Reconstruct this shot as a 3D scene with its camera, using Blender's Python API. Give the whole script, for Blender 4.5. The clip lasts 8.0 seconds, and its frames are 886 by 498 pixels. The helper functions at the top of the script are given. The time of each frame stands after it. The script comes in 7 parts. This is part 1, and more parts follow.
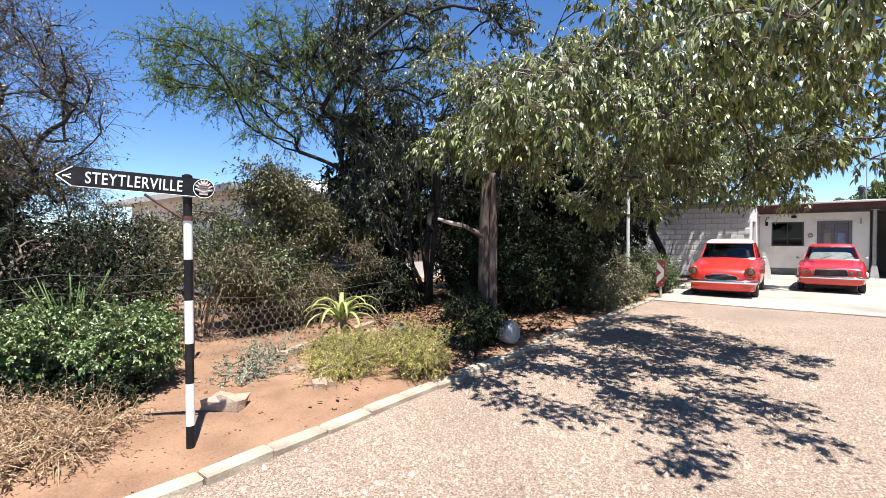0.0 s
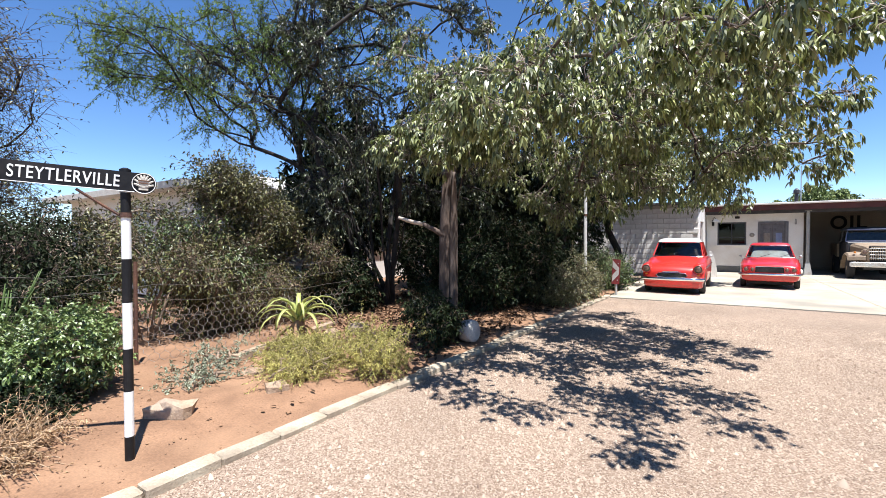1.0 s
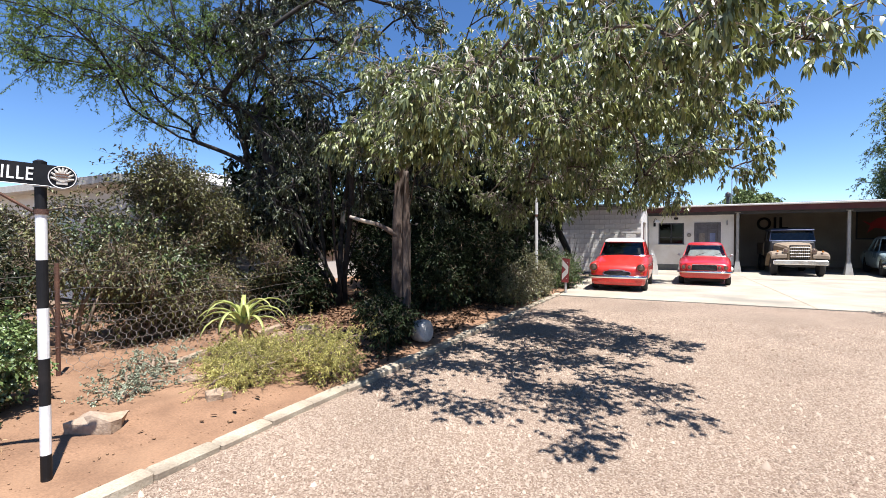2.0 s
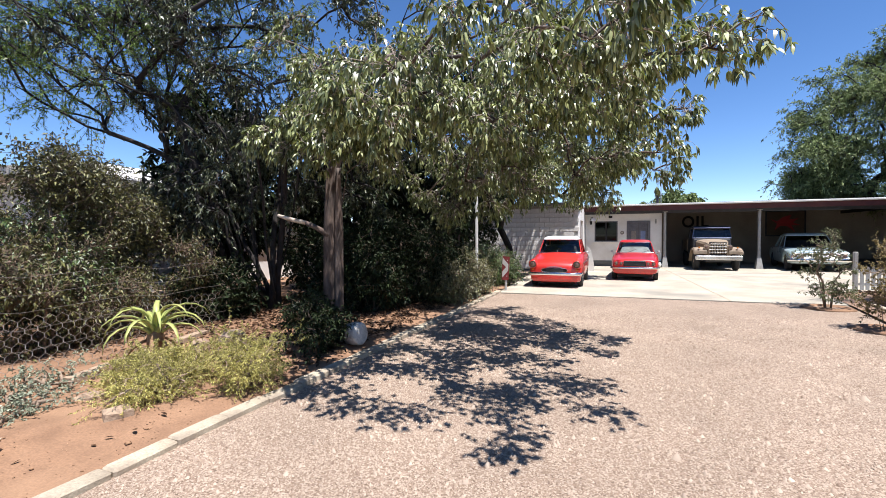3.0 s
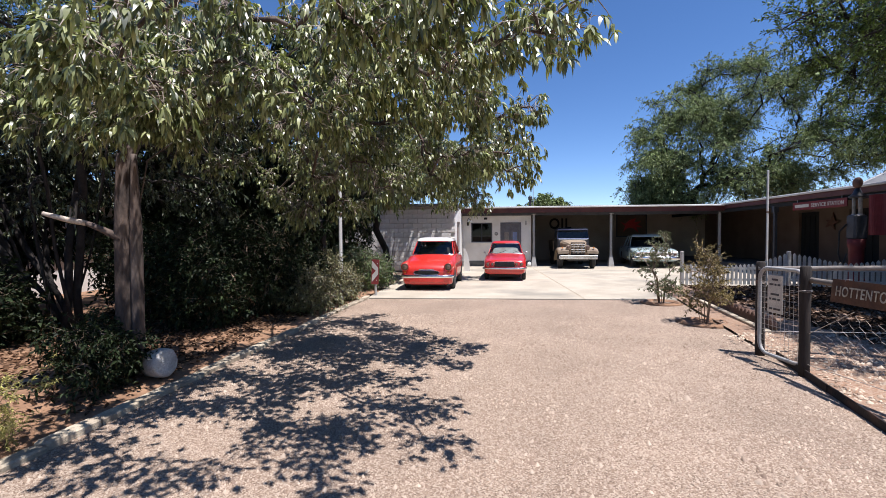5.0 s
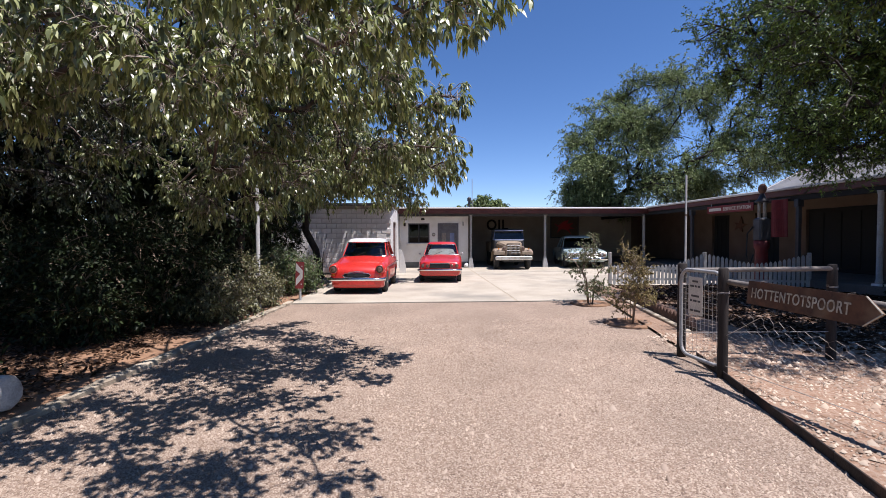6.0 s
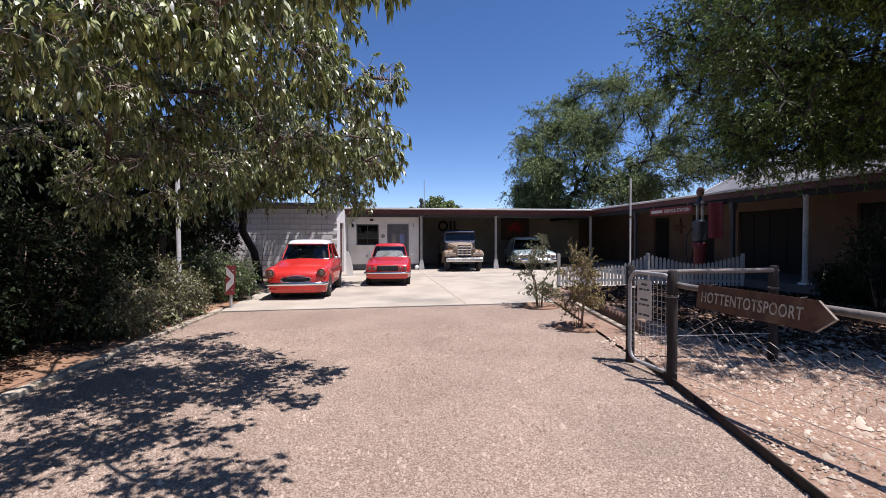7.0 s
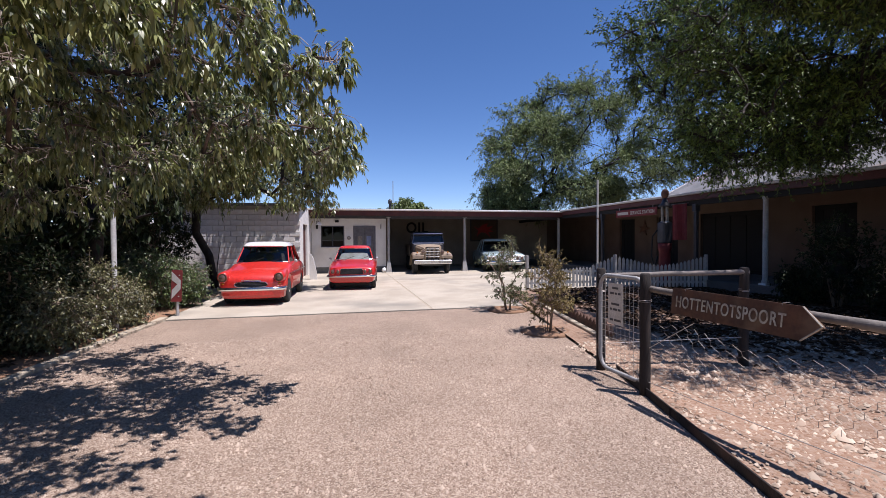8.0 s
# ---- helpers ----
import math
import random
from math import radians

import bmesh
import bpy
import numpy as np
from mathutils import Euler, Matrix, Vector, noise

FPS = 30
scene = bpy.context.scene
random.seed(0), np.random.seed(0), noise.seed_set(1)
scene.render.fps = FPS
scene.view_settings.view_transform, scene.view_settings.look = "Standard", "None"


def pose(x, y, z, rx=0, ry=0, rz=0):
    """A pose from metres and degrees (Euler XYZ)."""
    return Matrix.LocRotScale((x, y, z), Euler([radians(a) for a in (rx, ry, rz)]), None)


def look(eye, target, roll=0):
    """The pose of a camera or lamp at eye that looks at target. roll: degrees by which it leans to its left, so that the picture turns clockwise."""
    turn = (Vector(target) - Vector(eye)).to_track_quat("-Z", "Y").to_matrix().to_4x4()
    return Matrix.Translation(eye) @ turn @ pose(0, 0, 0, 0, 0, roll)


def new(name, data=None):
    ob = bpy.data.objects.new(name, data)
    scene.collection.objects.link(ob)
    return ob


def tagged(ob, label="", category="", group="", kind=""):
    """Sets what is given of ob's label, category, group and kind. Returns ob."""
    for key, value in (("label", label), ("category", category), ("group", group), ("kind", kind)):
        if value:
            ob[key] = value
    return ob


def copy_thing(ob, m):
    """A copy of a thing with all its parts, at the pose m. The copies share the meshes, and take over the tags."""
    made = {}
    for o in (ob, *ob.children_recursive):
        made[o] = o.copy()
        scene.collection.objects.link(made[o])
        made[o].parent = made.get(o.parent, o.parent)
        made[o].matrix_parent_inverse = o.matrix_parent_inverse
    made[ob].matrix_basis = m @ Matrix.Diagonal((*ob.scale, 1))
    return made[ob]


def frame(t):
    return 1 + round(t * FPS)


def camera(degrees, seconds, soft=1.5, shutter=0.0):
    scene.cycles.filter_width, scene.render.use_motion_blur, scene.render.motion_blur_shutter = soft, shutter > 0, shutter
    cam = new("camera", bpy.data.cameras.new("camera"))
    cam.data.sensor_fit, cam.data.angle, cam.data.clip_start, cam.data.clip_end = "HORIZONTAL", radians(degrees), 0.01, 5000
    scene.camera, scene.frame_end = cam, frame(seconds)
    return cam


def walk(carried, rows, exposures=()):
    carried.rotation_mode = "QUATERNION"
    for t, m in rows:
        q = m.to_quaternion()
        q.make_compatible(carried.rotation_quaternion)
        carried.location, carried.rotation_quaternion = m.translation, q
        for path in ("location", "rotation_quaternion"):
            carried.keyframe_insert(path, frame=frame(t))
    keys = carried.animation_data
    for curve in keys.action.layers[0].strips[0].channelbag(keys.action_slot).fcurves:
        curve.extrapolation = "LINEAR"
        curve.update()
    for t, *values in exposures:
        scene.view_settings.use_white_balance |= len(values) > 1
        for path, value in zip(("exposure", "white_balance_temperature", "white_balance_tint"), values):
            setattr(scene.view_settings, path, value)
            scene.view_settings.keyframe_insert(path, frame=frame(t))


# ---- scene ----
cam = camera(91.2, 8.0, soft=0.4)
PATH = [
    (0, (-0.165, -0.376, 1.373), (-1.364, 1.224, 1.335), -0.1),
    (0.5, (-0.156, -0.354, 1.363), (-1.301, 1.285, 1.326), -0.2),
    (1, (-0.146, -0.327, 1.366), (-1.208, 1.367, 1.325), -0.1),
    (2.5, (-0.091, -0.23, 1.362), (-0.873, 1.611, 1.316), -0.2),
    (3, (-0.012, -0.128, 1.386), (-0.676, 1.758, 1.332), -0.3),
    (3.5, (0.058, -0.002, 1.406), (-0.483, 1.923, 1.35), -0.3),
    (4, (0.129, 0.156, 1.409), (-0.284, 2.112, 1.352), -0.4),
    (4.5, (0.225, 0.35, 1.421), (-0.069, 2.327, 1.363), -0.4),
    (6, (0.553, 0.97, 1.427), (0.652, 2.967, 1.373), -0.2),
    (6.5, (0.648, 1.186, 1.421), (0.872, 3.173, 1.369), -0.1),
    (7, (0.744, 1.391, 1.425), (1.055, 3.366, 1.377), -0.2),
    (7.5, (0.839, 1.566, 1.42), (1.204, 3.532, 1.377), -0.2),
    (8, (0.908, 1.735, 1.422), (1.353, 3.685, 1.382), -0.3),
]
walk(cam, [(t, look(eye, target, roll)) for t, eye, target, roll in PATH],
     exposures=[(0, 1.17, 6350, 12), (1, 1.13, 6350, 12), (2.5, 1.0, 6350, 13), (3.5, 0.95, 6350, 14), (4.5, 0.84, 6320, 15), (6, 0.64, 6280, 19), (7, 0.56, 6260, 21), (8, 0.52, 6260, 22)])

# ---- light ----
SUN_EL, SUN_AZ = 71.0, 122.0      # azimuth from +y towards +x
sun_way = Vector((math.sin(radians(SUN_AZ)) * math.cos(radians(SUN_EL)), math.cos(radians(SUN_AZ)) * math.cos(radians(SUN_EL)), math.sin(radians(SUN_EL))))
world = bpy.data.worlds.new("sky")
scene.world = world
world.use_nodes = True
wn = world.node_tree.nodes
sky = wn.new("ShaderNodeTexSky")
sky.sky_type = "NISHITA"
sky.sun_disc = False
sky.sun_elevation = radians(SUN_EL)
sky.sun_rotation = radians(SUN_AZ)
sky.altitude = 400
sky.air_density, sky.dust_density, sky.ozone_density = 0.72, 0.0, 1.4
wn["Background"].inputs["Strength"].default_value = 0.102
deep = wn.new("ShaderNodeHueSaturation")
deep.inputs["Saturation"].default_value = 1.2
deep.inputs["Hue"].default_value = 0.503
world.node_tree.links.new(sky.outputs[0], deep.inputs["Color"])
world.node_tree.links.new(deep.outputs[0], wn["Background"].inputs["Color"])
sun = new("sun", bpy.data.lights.new("sun", "SUN"))
sun.data.energy, sun.data.angle, sun.data.color = 5.0, radians(0.53), (1.0, 0.975, 0.935)
sun.matrix_world = look(sun_way * 40, (0, 0, 0))


# ---- materials ----
def surf(name, c1, c2, scale=8.0, rough=0.8, fine=60.0, bump=0.2, metal=0.0, c3=None, stain=1.2, amount=0.5, vary=0.0, spec=0.5, coat=0.0, coords="Object", rough_vary=0.12, stretch=None):
    """Two colours by a medium noise, grain by a fine one, stains of a third colour by a coarse one."""
    m = bpy.data.materials.new(name)
    m.use_nodes = True
    n, l = m.node_tree.nodes, m.node_tree.links
    b = n["Principled BSDF"]
    co = n.new("ShaderNodeTexCoord").outputs[coords]
    if stretch:
        mp = n.new("ShaderNodeMapping")
        mp.inputs["Scale"].default_value = stretch
        l.new(co, mp.inputs["Vector"])
        co = mp.outputs[0]

    def tex(sc, detail=4.0):
        t = n.new("ShaderNodeTexNoise")
        t.inputs["Scale"].default_value, t.inputs["Detail"].default_value = sc, detail
        l.new(co, t.inputs["Vector"])
        return t.outputs["Fac"]

    def ramp(f, lo, hi):
        r = n.new("ShaderNodeMapRange")
        r.inputs["From Min"].default_value, r.inputs["From Max"].default_value = lo, hi
        l.new(f, r.inputs["Value"])
        return r.outputs[0]

    def mix(f, a, c, kind="MIX"):
        x = n.new("ShaderNodeMix")
        x.data_type, x.blend_type = "RGBA", kind
        for sock, v in ((x.inputs[0], f), (x.inputs[6], a), (x.inputs[7], c)):
            if isinstance(v, tuple):
                sock.default_value = (*v, 1)
            elif isinstance(v, float):
                sock.default_value = v
            else:
                l.new(v, sock)
        return x.outputs[2]

    med, fin = tex(scale), tex(fine, 3.0)
    col = mix(ramp(med, 0.35, 0.65), c1, c2)
    col = mix(0.35, col, mix(ramp(fin, 0.3, 0.7), (0.25, 0.25, 0.25), (0.75, 0.75, 0.75)), "OVERLAY")
    if c3:
        s = n.new("ShaderNodeMath")
        s.operation = "MULTIPLY"
        s.inputs[1].default_value = amount
        l.new(ramp(tex(stain, 6.0), 0.5, 0.68), s.inputs[0])
        col = mix(s.outputs[0], col, c3)
    if vary:
        o = n.new("ShaderNodeObjectInfo")
        r = n.new("ShaderNodeMapRange")
        r.inputs["To Min"].default_value, r.inputs["To Max"].default_value = 1 - vary, 1 + vary
        l.new(o.outputs["Random"], r.inputs["Value"])
        h = n.new("ShaderNodeHueSaturation")
        l.new(r.outputs[0], h.inputs["Value"])
        l.new(col, h.inputs["Color"])
        col = h.outputs[0]
    l.new(col, b.inputs["Base Color"])
    rr = n.new("ShaderNodeMapRange")
    rr.inputs["To Min"].default_value, rr.inputs["To Max"].default_value = max(0.02, rough - rough_vary), min(1, rough + rough_vary)
    l.new(med, rr.inputs["Value"])
    l.new(rr.outputs[0], b.inputs["Roughness"])
    b.inputs["Metallic"].default_value = metal
    b.inputs["Specular IOR Level"].default_value = spec
    b.inputs["Coat Weight"].default_value = coat
    b.inputs["Coat Roughness"].default_value = 0.06
    if bump:
        bp = n.new("ShaderNodeBump")
        bp.inputs["Strength"].default_value = bump
        bp.inputs["Distance"].default_value = 0.01
        l.new(fin, bp.inputs["Height"])
        l.new(bp.outputs[0], b.inputs["Normal"])
    return m


def leaf_mat(name, dark, light, rough=0.45, through_it=0.22, spec=0.5, glow=None, skew=1.0):
    m = bpy.data.materials.new(name)
    m.use_nodes = True
    n, l = m.node_tree.nodes, m.node_tree.links
    b = n["Principled BSDF"]
    g = n.new("ShaderNodeNewGeometry")
    x = n.new("ShaderNodeMix")
    x.data_type = "RGBA"
    x.inputs[6].default_value, x.inputs[7].default_value = (*dark, 1), (*light, 1)
    pw = n.new("ShaderNodeMath")
    pw.operation = "POWER"
    pw.inputs[1].default_value = skew
    l.new(g.outputs["Random Per Island"], pw.inputs[0])
    l.new(pw.outputs[0], x.inputs[0])
    co = n.new("ShaderNodeTexCoord").outputs["Object"]
    t = n.new("ShaderNodeTexNoise")
    t.inputs["Scale"].default_value = 1.3
    l.new(co, t.inputs["Vector"])
    r = n.new("ShaderNodeMapRange")
    r.inputs["From Min"].default_value, r.inputs["From Max"].default_value = 0.3, 0.7
    r.inputs["To Min"].default_value, r.inputs["To Max"].default_value = 0.75, 1.25
    l.new(t.outputs["Fac"], r.inputs["Value"])
    h = n.new("ShaderNodeHueSaturation")
    l.new(r.outputs[0], h.inputs["Value"])
    l.new(x.outputs[2], h.inputs["Color"])
    l.new(h.outputs[0], b.inputs["Base Color"])
    b.inputs["Roughness"].default_value = rough
    b.inputs["Specular IOR Level"].default_value = spec
    tr = n.new("ShaderNodeBsdfTranslucent")
    if glow:
        tr.inputs["Color"].default_value = (*glow, 1)
    else:
        l.new(h.outputs[0], tr.inputs["Color"])
    ms = n.new("ShaderNodeMixShader")
    ms.inputs[0].default_value = through_it
    l.new(b.outputs[0], ms.inputs[1])
    l.new(tr.outputs[0], ms.inputs[2])
    l.new(ms.outputs[0], n["Material Output"].inputs["Surface"])
    return m


def pebbled(name, cols, scale, bump, big=0.0):
    """Loose stone: cells in several colours, a coarse drift of tone and cell-shaped relief."""
    m = bpy.data.materials.new(name)
    m.use_nodes = True
    n, l = m.node_tree.nodes, m.node_tree.links
    b = n["Principled BSDF"]
    co = n.new("ShaderNodeTexCoord").outputs["Object"]
    v = n.new("ShaderNodeTexVoronoi")
    v.inputs["Scale"].default_value = scale
    l.new(co, v.inputs["Vector"])
    v2 = n.new("ShaderNodeTexVoronoi")
    v2.inputs["Scale"].default_value = scale * 2.7
    l.new(co, v2.inputs["Vector"])
    sep = n.new("ShaderNodeSeparateColor")
    l.new(v.outputs["Color"], sep.inputs[0])
    cr = n.new("ShaderNodeValToRGB")
    e = cr.color_ramp.elements
    while len(e) < len(cols):
        e.new(0.5)
    for k, c in enumerate(cols):
        e[k].position, e[k].color = k / (len(cols) - 1), (*c, 1)
    l.new(sep.outputs[0], cr.inputs[0])
    t = n.new("ShaderNodeTexNoise")
    t.inputs["Scale"].default_value, t.inputs["Detail"].default_value = 0.9, 5
    l.new(co, t.inputs["Vector"])
    r = n.new("ShaderNodeMapRange")
    r.inputs["From Min"].default_value, r.inputs["From Max"].default_value = 0.3, 0.7
    r.inputs["To Min"].default_value, r.inputs["To Max"].default_value = 0.86, 1.12
    l.new(t.outputs["Fac"], r.inputs["Value"])
    h = n.new("ShaderNodeHueSaturation")
    l.new(r.outputs[0], h.inputs["Value"])
    l.new(cr.outputs[0], h.inputs["Color"])
    l.new(h.outputs[0], b.inputs["Base Color"])
    b.inputs["Roughness"].default_value = 0.85
    b.inputs["Specular IOR Level"].default_value = 0.3
    add = n.new("ShaderNodeMath")
    add.operation = "ADD"
    l.new(v.outputs["Distance"], add.inputs[0])
    l.new(v2.outputs["Distance"], add.inputs[1])
    bp = n.new("ShaderNodeBump")
    bp.invert = True
    bp.inputs["Strength"].default_value, bp.inputs["Distance"].default_value = bump, 0.012
    l.new(add.outputs[0], bp.inputs["Height"])
    l.new(bp.outputs[0], b.inputs["Normal"])
    return m


def glass_mat(name, tint, rough=0.02, ior=1.6):
    m = bpy.data.materials.new(name)
    m.use_nodes = True
    n, l = m.node_tree.nodes, m.node_tree.links
    gl, tp, ms, fr = n.new("ShaderNodeBsdfGlossy"), n.new("ShaderNodeBsdfTransparent"), n.new("ShaderNodeMixShader"), n.new("ShaderNodeFresnel")
    gl.inputs["Roughness"].default_value = rough
    tp.inputs["Color"].default_value = (*tint, 1)
    fr.inputs["IOR"].default_value = ior
    l.new(fr.outputs[0], ms.inputs[0])
    l.new(tp.outputs[0], ms.inputs[1])
    l.new(gl.outputs[0], ms.inputs[2])
    l.new(ms.outputs[0], n["Material Output"].inputs["Surface"])
    return m


M = {}
M["gravel"] = pebbled("gravel", [(0.13, 0.088, 0.062), (0.235, 0.165, 0.117), (0.285, 0.21, 0.152), (0.43, 0.348, 0.268), (0.215, 0.147, 0.104)], 115, 0.42)
M["stony_soil"] = pebbled("stony_soil", [(0.200, 0.114, 0.070), (0.270, 0.172, 0.112), (0.300, 0.215, 0.155), (0.240, 0.142, 0.090)], 50, 0.4)
M["veld"] = surf("veld", (0.238, 0.158, 0.106), (0.185, 0.132, 0.086), 0.6, 0.95, 30, 0.4, c3=(0.132, 0.125, 0.059), stain=0.1)
M["soil"] = surf("soil", (0.265, 0.150, 0.084), (0.195, 0.108, 0.060), 3.5, 0.95, 70, 0.6, c3=(0.33, 0.20, 0.115), stain=1.1)
M["concrete"] = surf("concrete", (0.42, 0.37, 0.29), (0.345, 0.30, 0.23), 1.1, 0.85, 45, 0.15, c3=(0.194, 0.180, 0.148), stain=0.5, amount=0.8)
M["kerb"] = surf("kerb", (0.43, 0.37, 0.275), (0.34, 0.285, 0.205), 6, 0.9, 70, 0.5, c3=(0.238, 0.187, 0.137), stain=3, amount=0.7, vary=0.12)
M["whitewash"] = surf("whitewash", (0.686, 0.671, 0.640), (0.632, 0.608, 0.569), 2.5, 0.9, 60, 0.25, c3=(0.390, 0.328, 0.265), stain=0.8, amount=0.35)
M["blockwall"] = surf("blockwall", (0.696, 0.672, 0.632), (0.624, 0.592, 0.552), 3, 0.9, 60, 0.4, c3=(0.400, 0.344, 0.288), stain=0.9, amount=0.4, vary=0.05)
M["mortar"] = surf("mortar", (0.47, 0.44, 0.40), (0.40, 0.37, 0.33), 5, 0.95, 60, 0.3)
# plaster far below its own cream: the veranda's shade is in this colour
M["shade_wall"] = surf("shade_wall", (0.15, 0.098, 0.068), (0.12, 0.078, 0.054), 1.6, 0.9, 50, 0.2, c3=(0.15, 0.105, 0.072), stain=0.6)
M["cream_wall"] = surf("cream_wall", (0.42, 0.36, 0.29), (0.36, 0.31, 0.245), 1.6, 0.9, 50, 0.2, c3=(0.27, 0.22, 0.17), stain=0.6)
# darker copy of the concrete, with the veranda roof's shade in the colour
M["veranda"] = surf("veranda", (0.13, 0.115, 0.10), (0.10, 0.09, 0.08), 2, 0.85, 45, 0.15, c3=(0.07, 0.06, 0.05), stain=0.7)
M["plinth"] = surf("plinth", (0.13, 0.14, 0.13), (0.10, 0.10, 0.10), 4, 0.8, 50, 0.2)
M["fascia"] = surf("fascia", (0.091, 0.020, 0.015), (0.063, 0.015, 0.013), 4, 0.6, 40, 0.15, c3=(0.126, 0.049, 0.035), stain=2)
M["roof_sheet"] = surf("roof_sheet", (0.14, 0.145, 0.15), (0.105, 0.11, 0.115), 2, 0.8, 30, 0.1, metal=0.1, c3=(0.187, 0.121, 0.083), stain=0.8)
M["roof_white"] = surf("roof_white", (0.600, 0.592, 0.560), (0.528, 0.512, 0.480), 1.5, 0.6, 30, 0.1, c3=(0.400, 0.360, 0.320), stain=0.5)
M["steel"] = surf("steel", (0.5, 0.5, 0.5), (0.40, 0.41, 0.41), 8, 0.5, 60, 0.08, metal=0.7)
M["grey_paint"] = surf("grey_paint", (0.336, 0.336, 0.320), (0.288, 0.288, 0.280), 6, 0.6, 50, 0.08, c3=(0.200, 0.144, 0.104), stain=3, amount=0.4)
M["dark_paint"] = surf("dark_paint", (0.045, 0.045, 0.05), (0.03, 0.03, 0.035), 6, 0.5, 50, 0.08)
M["black_enamel"] = surf("black_enamel", (0.007, 0.007, 0.008), (0.012, 0.012, 0.013), 8, 0.55, 60, 0.05, c3=(0.05, 0.04, 0.035), stain=6, amount=0.35, spec=0.25)
M["white_enamel"] = surf("white_enamel", (0.82, 0.82, 0.80), (0.74, 0.74, 0.71), 8, 0.4, 60, 0.05, c3=(0.5, 0.45, 0.38), stain=5, amount=0.3)
M["rust"] = surf("rust", (0.119, 0.052, 0.032), (0.070, 0.035, 0.025), 12, 0.85, 80, 0.4, c3=(0.182, 0.084, 0.042), stain=5)
M["old_wood"] = surf("old_wood", (0.024, 0.017, 0.013), (0.013, 0.010, 0.008), 6, 0.95, 40, 0.5, c3=(0.055, 0.042, 0.034), stain=4, stretch=(4, 4, 0.6))
M["grey_wood"] = surf("grey_wood", (0.21, 0.185, 0.16), (0.12, 0.105, 0.09), 5, 0.85, 40, 0.5, c3=(0.105, 0.077, 0.063), stain=3)
# the paler mottle is weathering plus sun spots put into the wood colour
M["sign_wood"] = surf("sign_wood", (0.092, 0.038, 0.017), (0.05, 0.022, 0.012), 7, 0.7, 50, 0.2, c3=(0.16, 0.105, 0.06), stain=5, amount=0.7)
M["sign_letter"] = surf("sign_letter", (0.440, 0.416, 0.344), (0.336, 0.304, 0.232), 20, 0.7, 90, 0.1, c3=(0.160, 0.104, 0.064), stain=14, amount=0.7)
M["bark"] = surf("bark", (0.125, 0.088, 0.068), (0.034, 0.024, 0.02), 12, 0.95, 50, 0.9, c3=(0.24, 0.20, 0.165), stain=4, stretch=(1, 1, 0.25))
M["bark_dark"] = surf("bark_dark", (0.035, 0.028, 0.024), (0.018, 0.015, 0.013), 8, 0.95, 50, 0.6)
M["twig"] = surf("twig", (0.30, 0.22, 0.155), (0.17, 0.125, 0.09), 9, 0.9, 60, 0.3)
M["twig_dark"] = surf("twig_dark", (0.085, 0.062, 0.047), (0.035, 0.026, 0.021), 9, 0.9, 60, 0.3)
M["twig_brown"] = surf("twig_brown", (0.25, 0.175, 0.12), (0.14, 0.095, 0.065), 9, 0.9, 60, 0.3)
M["twig_grey"] = surf("twig_grey", (0.40, 0.34, 0.28), (0.24, 0.20, 0.16), 9, 0.9, 60, 0.3)
M["straw"] = surf("straw", (0.464, 0.336, 0.216), (0.320, 0.216, 0.132), 9, 0.9, 60, 0.2)
M["cut_wood"] = surf("cut_wood", (0.55, 0.47, 0.38), (0.42, 0.34, 0.26), 12, 0.85, 60, 0.3)
M["boulder"] = surf("boulder", (0.496, 0.480, 0.448), (0.360, 0.344, 0.320), 9, 0.9, 60, 0.6, c3=(0.200, 0.160, 0.136), stain=5, amount=0.6)
M["rock"] = surf("rock", (0.36, 0.265, 0.18), (0.26, 0.18, 0.12), 7, 0.9, 50, 0.6, c3=(0.385, 0.308, 0.238), stain=4)
M["brick"] = surf("brick", (0.112, 0.059, 0.038), (0.077, 0.042, 0.029), 14, 0.9, 80, 0.5, c3=(0.280, 0.196, 0.133), stain=6, vary=0.15)
M["car_red"] = surf("car_red", (0.510, 0.017, 0.013), (0.465, 0.015, 0.013), 2, 0.3, 20, 0.0, c3=(0.413, 0.022, 0.015), stain=2, coat=0.8, rough_vary=0.05)
M["car_coral"] = surf("car_coral", (0.56, 0.026, 0.018), (0.50, 0.023, 0.016), 2, 0.35, 20, 0.0, c3=(0.46, 0.03, 0.02), stain=2, coat=0.6, rough_vary=0.05)
M["car_white"] = surf("car_white", (0.663, 0.646, 0.612), (0.612, 0.595, 0.561), 3, 0.3, 20, 0.0, coat=0.6)
M["car_blue"] = surf("car_blue", (0.390, 0.495, 0.510), (0.345, 0.450, 0.465), 2, 0.3, 20, 0.0, coat=0.6)
M["car_tan"] = surf("car_tan", (0.30, 0.235, 0.165), (0.23, 0.172, 0.118), 4, 0.65, 30, 0.05, c3=(0.132, 0.072, 0.042), stain=3)
M["chrome"] = surf("chrome", (0.75, 0.75, 0.75), (0.68, 0.68, 0.68), 5, 0.16, 40, 0.0, metal=1.0)
M["rubber"] = surf("rubber", (0.018, 0.018, 0.018), (0.03, 0.029, 0.028), 10, 0.85, 60, 0.2)
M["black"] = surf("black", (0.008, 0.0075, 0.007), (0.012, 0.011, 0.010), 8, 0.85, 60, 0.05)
M["interior"] = surf("interior", (0.07, 0.06, 0.05), (0.04, 0.035, 0.03), 8, 0.9, 60, 0.1)
M["lamp_glass"] = surf("lamp_glass", (0.20, 0.13, 0.10), (0.13, 0.085, 0.07), 20, 0.16, 60, 0.05, metal=0.35)
